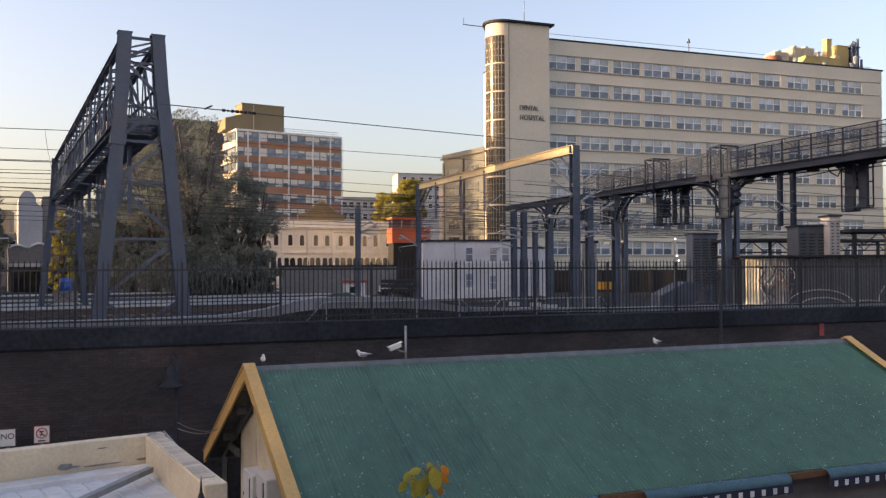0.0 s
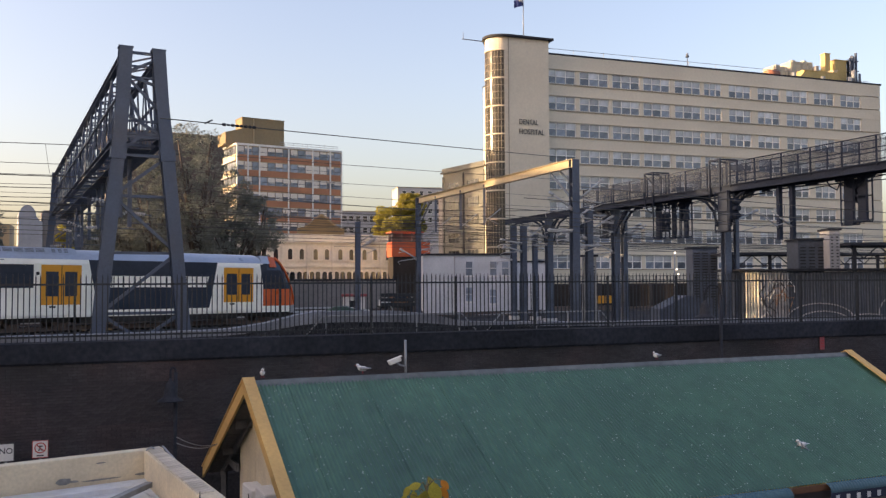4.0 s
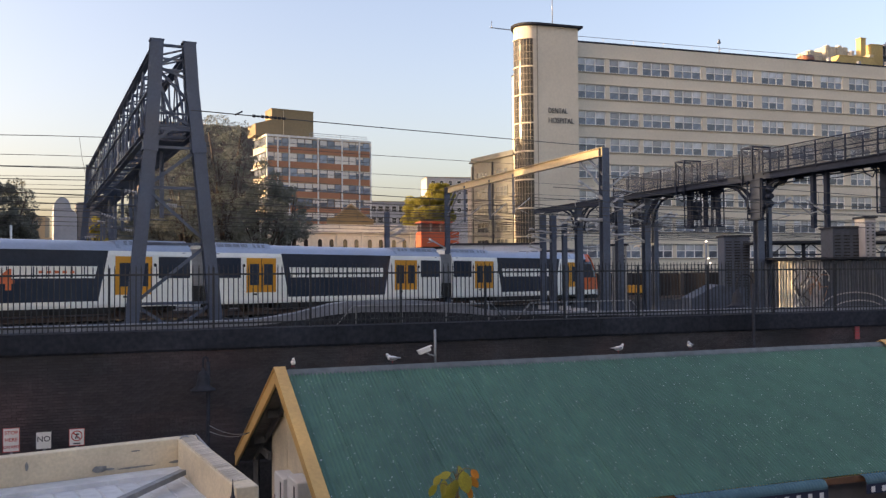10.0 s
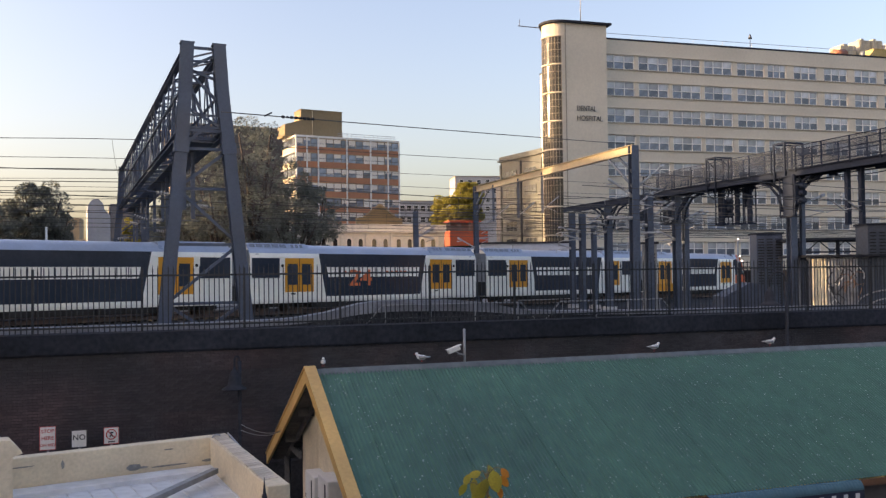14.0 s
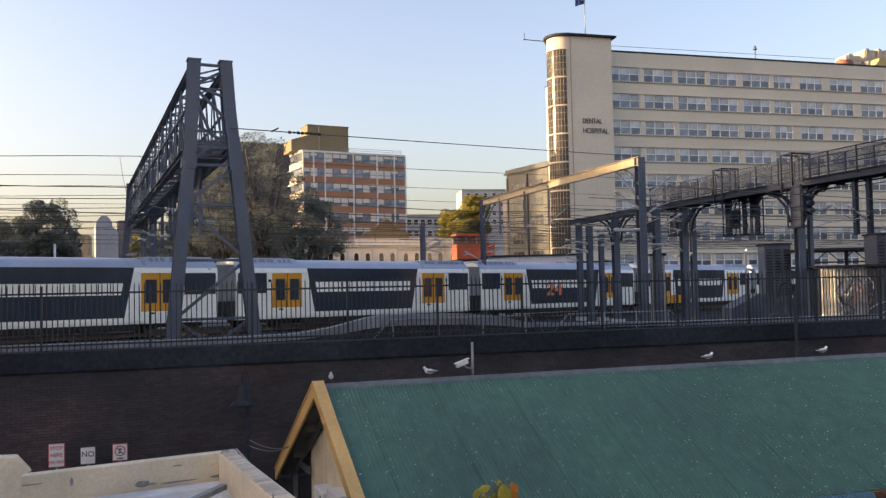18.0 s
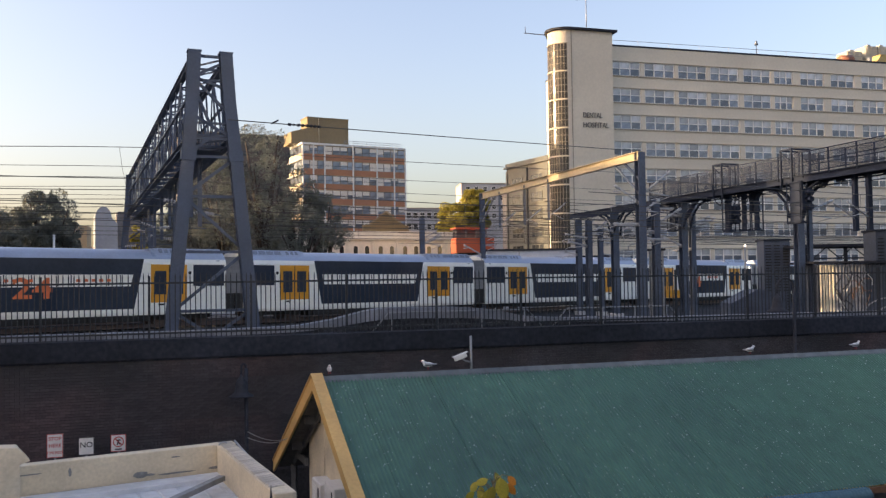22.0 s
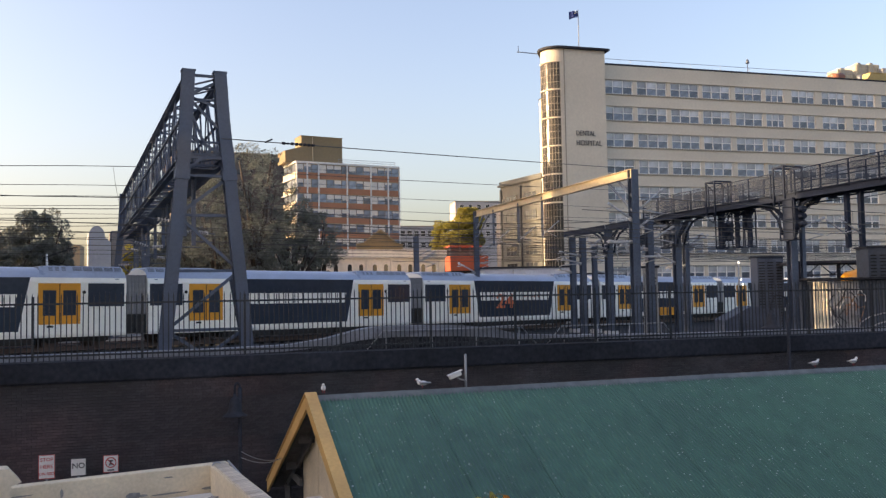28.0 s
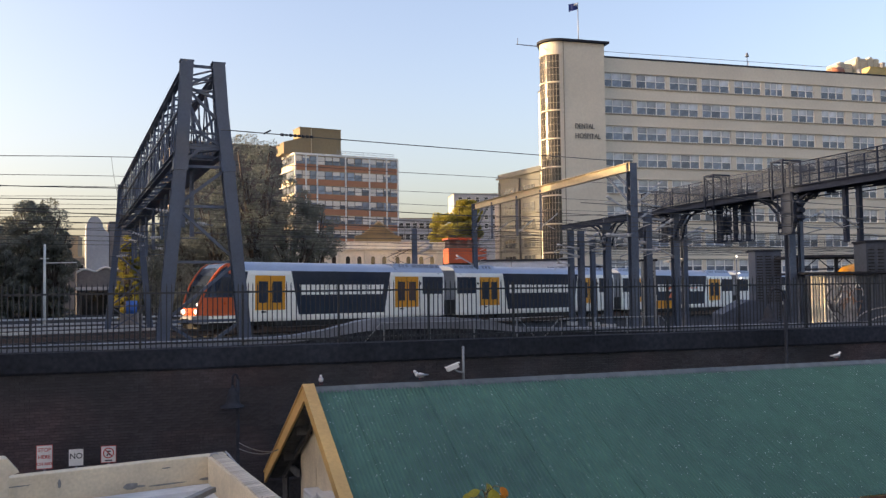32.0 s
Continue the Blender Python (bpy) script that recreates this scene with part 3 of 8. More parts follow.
    def upright(p, q, z0, zp, zq, th):
        n_ = (q - p).cross(Vector((0, 0, 1))).normalized() * th
        lo = [Vector((p.x, p.y, z0)), Vector((q.x, q.y, z0)), Vector((q.x, q.y, zq)), Vector((p.x, p.y, zp))]
        a, b = [bm.verts.new(v) for v in lo], [bm.verts.new(v + n_) for v in lo]
        for i in range(4):
            bm.faces.new((a[i], a[(i + 1) % 4], b[(i + 1) % 4], b[i]))
        bm.faces.new(a), bm.faces.new(b[::-1])

    a, b, c = on_roof(0.55, -2.75, -0.05), on_roof(0.55, 0.0, -0.05), on_roof(0.55, FRONT - 0.4, -0.05)
    upright(a, b, STREET_Z, a.z, b.z, 0.12)
    upright(b, c, STREET_Z, b.z, c.z, 0.12)
    part("end_wall", bm, M_CREAM_PAINT, shed, "cream painted end wall under the gable")
    # long walls in dark brick: the dark void under the awnings put into colour
    bm = B()
    c2 = on_roof(RIDGE_L - 0.3, FRONT - 0.5, -0.05)
    upright(c, c2, STREET_Z, c.z, c2.z, 0.12)
    d1, d2 = on_roof(0.55, -2.75, -0.05), on_roof(RIDGE_L - 0.3, -2.75, -0.05)
    upright(d1, d2, STREET_Z, d1.z, d2.z, 0.12)
    part("long_wall", bm, M_DARKBRICK, shed)
    for d in (-1.6, -3.0):
        bm = B()
        p, q = on_roof(0.1, d, -0.1), on_roof(RIDGE_L - 0.1, d, -0.1)
        beam(bm, p, q, 0.08, 0.16)
        part("purlin", bm, M_SOFFIT, shed)
    for s in (0.35, 3.0, 6.0, 9.0, 12.0):
        bm = B()
        beam(bm, on_roof(s, -0.1, -0.12), on_roof(s, -REAR + 0.1, -0.12), 0.06, 0.14)
        p = on_roof(s, -REAR + 0.4, -0.1)
        beam(bm, p, (p.x, p.y, STREET_Z), 0.12, 0.12)
        t_ = on_roof(s, -REAR + 0.4, 0.2)
        q = on_roof(s, -2.6, 0)
        beam(bm, (t_.x, t_.y, t_.z), (q.x, q.y, t_.z), 0.06, 0.16)
        part("rafter", bm, M_SOFFIT, shed)
    # gutter and fascia on the front eave
    bm = B()
    beam(bm, on_roof(-0.05, FRONT + 0.03, -0.03), on_roof(RIDGE_L + 0.05, FRONT + 0.03, -0.03), 0.03, 0.12)
    part("fascia", bm, M_RUST, shed, "brown timber fascia under the eave")
    bm = B()
    p = on_roof(0.5, -1.2, -0.3)
    o = -RD * 0.06
    path(bm, [p + o, p + o + Vector((0, 0, -1.1))], 0.025)
    part("downpipe", bm, M_CREAM_PAINT, shed)


green_shed()


def air_conditioner(m, label):
    ac = thing("air_conditioner", m, label, "air conditioner", "air conditioners on the shed wall")
    part("case", (bm := B(), box(bm, -0.4, 0.4, -0.16, 0.16, 0, 0.62))[0], M_WHITE, ac, bevel=0.02)
    part("outlet_slot", (bm := B(), box(bm, 0.16, 0.24, -0.166, -0.158, 0.08, 0.52))[0], M_DARK, ac, "dark vertical outlet slot")
    for k in range(9):
        part("louvre", (bm := B(), box(bm, -0.30, 0.08, -0.17, -0.158, 0.1 + k * 0.05, 0.125 + k * 0.05))[0], M_WHITE, ac)
    bm = B()
    for x in (-0.3, 0.3):
        beam(bm, (x, -0.1, -0.03), (x, 0.4, -0.03), 0.04, 0.04)
        beam(bm, (x, 0.38, -0.03), (x, 0.38, -0.4), 0.04, 0.04)
    part("bracket", bm, M_GALV, ac)
    part("badge", (bm := B(), box(bm, -0.36, -0.28, -0.166, -0.161, 0.08, 0.16))[0], M_DARK, ac)


_p = on_roof(0.55, -0.65, 0) - RD * 0.27
air_conditioner(pose(_p.x, _p.y, -2.12, 0, 0, VERGE - 90), "white boxy air conditioner on the shed's cream end wall")
_p = on_roof(0.55, 0.5, 0) - RD * 0.27
air_conditioner(pose(_p.x, _p.y, -1.95, 0, 0, VERGE - 90), "white boxy air conditioner on the shed's cream end wall")


def awning(s0, s1):
    """A curved metal awning with a striped, scalloped valance below the front eave."""
    aw = thing("window_awning", Matrix.Identity(4), "teal curved metal awning with a striped scalloped valance", "awning", "awnings along the shed")
    bm = B()
    m = int((s1 - s0) / 0.076 * 2)
    rows = []
    for k in range(7):
        a = math.pi / 2 * k / 6
        d, z = FRONT + 0.03 + 0.15 * math.sin(a), 0.03 - 0.17 * (1 - math.cos(a))
        rows.append([])
        for i in range(m + 1):
            p = on_roof(s0 + (s1 - s0) * i / m, FRONT, 0) + VD * (d - FRONT)
            rows[-1].append(bm.verts.new((p.x, p.y, p.z + z + 0.012 * (i % 2))))
    for a, b in zip(rows, rows[1:]):
        for i in range(m):
            bm.faces.new((a[i], a[i + 1], b[i + 1], b[i]))
    part("hood", bm, M_TEAL, aw)
    bm = B()
    q = []
    for s, z in ((s0, -0.13), (s1, -0.13), (s1, -0.32), (s0, -0.32)):
        p = on_roof(s, FRONT, 0) + VD * 0.168
        q.append(Vector((p.x, p.y, p.z + z)))
    lo, hi = [bm.verts.new(p) for p in q], [bm.verts.new(p + VD * 0.012) for p in q]
    for i in range(4):
        bm.faces.new((lo[i], lo[(i + 1) % 4], hi[(i + 1) % 4], hi[i]))
    bm.faces.new(lo), bm.faces.new(hi[::-1])
    part("valance", bm, M_NAVY, aw, "dark navy valance")
    n = int((s1 - s0) / 0.275)
    for i in range(n):
        c = s0 + 0.16 + i * 0.275
        bm = B()
        pts = []
        for s, z in ((c - 0.05, -0.18), (c + 0.05, -0.18), (c + 0.05, -0.29), (c, -0.30), (c - 0.05, -0.29)):
            p = on_roof(s, FRONT, 0) + VD * 0.184
            pts.append(bm.verts.new((p.x, p.y, p.z + z)))
        bm.faces.new(pts)
        part("valance_flap", bm, M_WHITE, aw, "pale fabric flap")


for a, b in ((1.5, 5.25), (6.2, 9.55), (10.5, 13.8)):
    awning(a, b)


# ---------- small flat-roofed kiosk with parapets ----------
def kiosk():
    C = Vector((-4.63, 14.5, 0))
    k = thing("kiosk_building", pose(C.x, C.y, 0, 0, 0, heading(55.2)), "cream painted kiosk with parapet walls round a white sheet roof", "building")
    top, roof = -0.18, -0.70
    # local x along the back parapet (0 at its corner, negative to the left), y away from the street front
    side = Vector((-0.62, -3.4, 0))

    def wall_between(a, b, th, z0, z1, name, mat_, label=""):
        a, b = Vector(a), Vector(b)
        n_ = (b - a).cross(Vector((0, 0, 1))).normalized() * th
        bm = B()
        slab(bm, [(p.x, p.y) for p in (a, b, b + n_, a + n_)], z0, z1)
        return part(name, bm, mat_, k, label, bevel=0.012)

    R = Vector((0, 0, 0))
    F = Vector((-0.35, -3.55, 0))
    Lb, Lf = Vector((-7.5, 0, 0)), Vector((-7.9, -3.55, 0))
    wall_between(Lb, R, -0.22, STREET_Z, top, "back_parapet", M_CREAM_PAINT, "chipped cream painted parapet")
    wall_between(R + Vector((0.0, 0.22, 0)), F + Vector((0, -0.2, 0)), 0.3, STREET_Z, top - 0.012, "side_parapet", M_CREAM_PAINT, "chipped cream painted parapet")
    wall_between(Lf, F, -0.22, STREET_Z, top - 0.42, "front_parapet", M_CREAM_PAINT)
    wall_between(Lb + Vector((1.2, 0.1, 0)), Lf + Vector((1.2, 0, 0)), 0.3, STREET_Z, top + 0.35, "party_wall", M_CREAM_PAINT)
    # stub of a taller wall with a sloped cap, standing on the back parapet's line
    bm = B()
    sheet(bm, [(-4.9, STREET_Z), (-3.35, STREET_Z), (-3.35, -0.02), (-3.22, 0.02), (-3.38, 0.22), (-4.9, 0.34)], -0.75, -0.42)
    part("capped_pier", bm, M_CREAM_PAINT, k, "cream painted pier with a sloped cap")
    # coping bricks on the side and front
    bm = B()
    box(bm, -0.105, 0.105, -0.05, 0.05, 0, 0.03)
    brick = mesh_of("coping_brick", bm, mat("weathered_brick", (0.500, 0.440, 0.360), 0.9, 0, 20, 0.2, 2, 0.25, 0.3, rand=0.25))
    for i in range(30):
        f = i / 30
        p = R.lerp(F, f)
        part("coping_brick", brick, None, k, at=pose(p.x - 0.15, p.y + 0.1, top - 0.02, 0, 0, 5))
    for i in range(60):
        p = F.lerp(Lf, i / 60)
        part("coping_brick", brick, None, k, at=pose(p.x, p.y + 0.11, top - 0.436, 0, 0, 90))
    # white ribbed roof sheets with lap strips
    sheet_me = mesh_of("roof_sheet", (bm := B(), box(bm, 0, 0.292, -3.4, -0.02, roof - 0.05, roof))[0], M_WHITEROOF)
    rib_me = mesh_of("roof_rib", (bm := B(), rod(bm, (0, -3.4, roof), (0, -0.5, roof), 0.018, 6))[0], M_WHITEROOF)
    for i in range(24):
        part("roof_sheet", sheet_me, None, k, at=pose(-7.4 + i * 0.3, 0, 0))
        part("roof_rib", rib_me, None, k, at=pose(-7.4 + i * 0.3, 0, 0))
    part("flashing", (bm := B(), box(bm, -7.4, 0, -0.45, -0.02, roof + 0.0, roof + 0.07))[0], M_WHITEROOF, k)
    bm = B()
    beam(bm, (-2.3, -2.6, roof + 0.12), (-0.5, -0.9, roof + 0.16), 0.11, 0.08)
    part("gutter", bm, M_GALV, k, "grey metal gutter length lying on the roof")
    bm = B()
    pts = [Vector((-0.02, -0.0, top + 0.03)), Vector((-0.08, -0.9, top - 0.06)), Vector((-0.18, -2.0, top - 0.1)), Vector((-0.3, -3.0, top - 0.2))]
    path(bm, pts, 0.018)
    path(bm, [Vector((-0.22 + 0.09 * math.cos(a), -0.03, top - 0.07 + 0.11 * math.sin(a))) for a in [i * 0.5 for i in range(9)]], 0.012)
    part("conduit", bm, M_GALV, k)
    patch = mat("bare_render", (0.22, 0.22, 0.21), 0.9, 0, 12, 0.2, 2, 0.2, 0.3)
    for x, z, w, h in ((-1.55, -0.52, 0.13, 0.06), (-1.42, -0.54, 0.12, 0.025), (-1.0, -0.3, 0.09, 0.014), (-1.0, -0.56, 0.34, 0.02), (-2.6, -0.35, 0.03, 0.07), (-0.3, -0.55, 0.2, 0.03), (-3.2, -0.32, 0.25, 0.012)):
        bm = B()
        n_ = 9
        v = [bm.verts.new((x + w * math.cos(i * 6.283 / n_) * random.uniform(0.7, 1.1), -0.012 - 0.012, z + h * math.sin(i * 6.283 / n_) * random.uniform(0.6, 1.1))) for i in range(n_)]
        bm.faces.new(v)
        part("bare_patch", bm, patch, k)


kiosk()

# ---------- double-deck suburban train, eight cars ----------
def car_profile(w=1.515, z0=0.62, top=4.3):
    """Half the cross-section from the sill up to the roof's crown."""
    return [(w - 0.06, z0), (w, z0 + 0.15), (w, 3.5), (w - 0.07, 3.72), (w - 0.30, 4.02), (w - 0.75, 4.2), (0.0, top)]


def car_body(bm, x0, x1, pick):
    half = car_profile()
    pts = [(y, z) for y, z in half] + [(-y, z) for y, z in half[-2::-1]]
    a = [bm.verts.new((x0, y, z)) for y, z in pts]
    b = [bm.verts.new((x1, y, z)) for y, z in pts]
    n = len(pts)
    for i in range(n - 1):
        if pick == ("roof" if 2 < i + 0.5 < n - 3.5 else "side"):
            f = bm.faces.new((a[i], a[i + 1], b[i + 1], b[i]))
            f.smooth = pick == "roof"
    if pick == "side":
        bm.faces.new((a[0], b[0], b[-1], a[-1]))
        bm.faces.new(a), bm.faces.new(b[::-1])


def side_plate(bm, pts, off, t=0.012, sides=(-1, 1)):
    """Plates on the sides of the car, with the outline pts in x and z."""
    for sgn in sides:
        lo = [bm.verts.new((x, sgn * (1.515 + off), z)) for x, z in pts]
        hi = [bm.verts.new((x, sgn * (1.515 + off - t), z)) for x, z in pts]
        n = len(pts)
        for i in range(n):
            bm.faces.new((lo[i], lo[(i + 1) % n], hi[(i + 1) % n], hi[i]))
        bm.faces.new(lo), bm.faces.new(hi[::-1])


def rect(x0, x1, z0, z1):
    return [(x0, z0), (x1, z0), (x1, z1), (x0, z1)]


def car_side(car, cab, sd):
    """All that lies on one side of a car."""
    g0, g1 = (-3.4 if cab < 0 else -4.55), (3.4 if cab > 0 else 4.55)
    bm = B()
    side_plate(bm, [(g0, 3.72), (g0 + 0.55, 0.98), (g1 - 0.55, 0.98), (g1, 3.72)], 0.006, sides=sd)
    glz = part("saloon_glazing", bm, M_TDARK, car, "dark tinted double-deck window panel")
    bm = B()
    side_plate(bm, [(g0 + 0.6, 2.86), (g0 + 0.75, 2.22), (g1 - 0.75, 2.22), (g1 - 0.6, 2.86)], 0.014, sides=sd)
    part("centre_band", bm, M_TWHITE, glz)
    for i in range(1, 12):
        if not g0 + 0.8 < -3.9 + i * 0.65 < g1 - 0.8:
            continue
        part("band_joint", (bm := B(), side_plate(bm, rect(-3.9 + i * 0.65 - 0.03, -3.9 + i * 0.65 + 0.03, 2.24, 2.84), 0.019, sides=sd))[0], M_TDARK, glz)
    for xd in (-4.9 if cab < 0 else -6.0, 4.9 if cab > 0 else 6.0):
        bm = B()
        side_plate(bm, rect(xd - 1.06, xd + 1.06, 1.3, 3.42), 0.012, sides=sd)
        door = part("door", bm, M_TYELLOW, car, "yellow double sliding doors")
        for o in (-0.5, 0.5):
            bm = B()
            side_plate(bm, rect(xd + o - 0.33, xd + o + 0.33, 1.75, 3.06), 0.018, sides=sd)
            part("door_window", bm, M_TDARK, door)
        part("door_seam", (bm := B(), side_plate(bm, rect(xd - 0.02, xd + 0.02, 1.3, 3.42), 0.02, sides=sd))[0], M_TUNDER, door)
        part("door_step", (bm := B(), side_plate(bm, rect(xd - 0.62, xd - 0.3, 1.14, 1.24), 0.012, sides=sd))[0], M_TUNDER, door)
    for s in (-1, 1):
        if s == cab:
            continue
        part("end_window", (bm := B(), side_plate(bm, rect(*sorted((s * 7.45, s * 9.38)), 2.2, 3.42), 0.012, sides=sd))[0], M_TDARK, car)
        part("door_button", (bm := B(), side_plate(bm, [(s * 7.24 + 0.1 * math.cos(a), 2.95 + 0.1 * math.sin(a)) for a in [k * math.pi / 4 for k in range(8)]], 0.012, sides=sd))[0], M_TUNDER, car)
        part("side_lamp", (bm := B(), side_plate(bm, rect(*sorted((s * 8.9, s * 9.1)), 3.58, 3.68), -0.04, sides=sd))[0], M_TGREY, car)


def make_car(cab=0):
    """A car centred on its middle, rails at z 0. cab: 1 at the leading end, -1 at the trailing end."""
    car = thing("train_car", pose(0, 0, 0), "white double-deck suburban train car with yellow doors and dark glazing", "train", "cars of the passing train")
    x0, x1 = -9.5, 9.5
    if cab > 0:
        x1 = 6.7
    if cab < 0:
        x0 = -6.7
    part("body", (bm := B(), car_body(bm, x0, x1, "side"))[0], M_TWHITE, car, "white painted metal body")
    part("roof", (bm := B(), car_body(bm, x0, x1, "roof"))[0], M_TROOF, car, "pale grey-blue roof")
    for sd in (-1, 1):
        car_side(car, cab, (sd,))
    # roof pods and their vents
    for s in (-1, 1):
        if s == cab:
            continue
        bm = B()
        loft(bm, [[(s * 5.1, -1.22, 3.98), (s * 5.1, 1.22, 3.98), (s * 5.1, 1.0, 4.29), (s * 5.1, -1.0, 4.29)],
                  [(s * 5.4, -1.26, 3.96), (s * 5.4, 1.26, 3.96), (s * 5.4, 1.02, 4.345), (s * 5.4, -1.02, 4.345)],
                  [(s * 9.3, -1.26, 3.96), (s * 9.3, 1.26, 3.96), (s * 9.3, 1.02, 4.345), (s * 9.3, -1.02, 4.345)],
                  [(s * 9.45, -1.22, 3.96), (s * 9.45, 1.22, 3.96), (s * 9.45, 1.0, 4.25), (s * 9.45, -1.0, 4.25)]])
        pod = part("roof_pod", bm, M_TROOF, car)
        for x, w in ((5.65, 0.2), (5.98, 0.2), (6.31, 0.2), (7.0, 0.46), (7.55, 0.46), (8.1, 0.46), (8.65, 0.46), (9.15, 0.36)):
            for y in (-1, 1):
                bm = B()
                a, b, z0, z1 = s * x - w / 2, s * x + w / 2, 4.08, 4.29
                ya, yb = [y * (1.26 - 0.24 * (z - 3.96) / 0.385 + 0.012) for z in (z0, z1)]
                for k in range(3):
                    f0, f1 = k / 3 + 0.04, k / 3 + 0.27
                    q = [(a, ya + (yb - ya) * f0, z0 + (z1 - z0) * f0), (b, ya + (yb - ya) * f0, z0 + (z1 - z0) * f0), (b, ya + (yb - ya) * f1, z0 + (z1 - z0) * f1), (a, ya + (yb - ya) * f1, z0 + (z1 - z0) * f1)]
                    loft(bm, [[Vector(p) for p in q], [Vector(p) + Vector((0, -y * 0.02, 0)) for p in q]])
                part("vent", bm, M_TVENT, pod)
    for xb in (-6.0 if cab < 0 else -7.0, 6.0 if cab > 0 else 7.0):
        bm = B()
        for y in (-1.05, 1.05):
            box(bm, xb - 1.7, xb + 1.7, y - 0.08, y + 0.08, 0.38, 0.62)
            for o in (-1.25, 1.25):
                box(bm, xb + o - 0.2, xb + o + 0.2, y - 0.13, y + 0.13, 0.32, 0.62)
        box(bm, xb - 0.4, xb + 0.4, -1.1, 1.1, 0.4, 0.7)
        bogie = part("bogie", bm, M_TUNDER, car)
        for o in (-1.25, 1.25):
            for y in (-0.76, 0.76):
                part("wheel", (bm := B(), rod(bm, (xb + o, y - 0.06, 0.46), (xb + o, y + 0.06, 0.46), 0.46, 20))[0], M_RAIL, bogie)
    bm = B()
    box(bm, -4.9, 4.9, -1.35, 1.35, 0.28, 0.64)
    part("underframe", bm, M_TUNDER, car)
    for i in range(6):
        part("equipment_box", (bm := B(), box(bm, -4.6 + i * 1.55, -3.4 + i * 1.55, -1.45, 1.45, 0.31, 0.61))[0], M_TUNDER, car)
    for s in (-1, 1):
        if s == cab:
            continue
        bellows = part("bellows", (bm := B(), box(bm, *sorted((s * 9.49, s * 10.09)), -1.34, 1.34, 1.0, 3.85))[0], M_TGREY, car)
        fold = mesh_of("fold", (bm := B(), box(bm, -0.022, 0.022, -1.40, 1.40, 0.95, 3.9))[0], M_TGREY)
        for i in range(7):
            part("fold", fold, None, bellows, at=pose(s * (9.55 + i * 0.08), 0, 0))
        part("gangway_skirt", (bm := B(), box(bm, *sorted((s * 9.55, s * 10.07)), -1.42, 1.42, 0.7, 1.75))[0], M_TUNDER, car)
    if cab:
        make_cab(car, cab)
    return car


NOSE = ((6.6, 1.505, 4.22), (7.2, 1.505, 4.2), (7.7, 1.50, 4.12), (8.1, 1.47, 3.86), (8.5, 1.42, 3.4), (8.9, 1.35, 2.8), (9.2, 1.25, 2.15), (9.42, 1.1, 1.5))


def nose_band(c, za, zb, x_to=99.0, grow=1.0, x_from=0.0):
    """The skin of the raked nose between two heights, station by station."""
    bm = B()
    rings = []
    for x, w, zt in NOSE:
        if x > x_to or x < x_from:
            continue

        def half(z):
            return grow * w * (1.0 - 0.2 * max(0.0, (z - (zt - 0.6)) / 0.6))
        lo = min(za, zt - 0.012)
        hi = max(min(zb, zt), lo + 0.01)
        rings.append([(c * x, -half(lo), lo), (c * x, half(lo), lo), (c * x, half(hi), hi), (c * x, -half(hi), hi)])
    loft(bm, rings)
    return bm


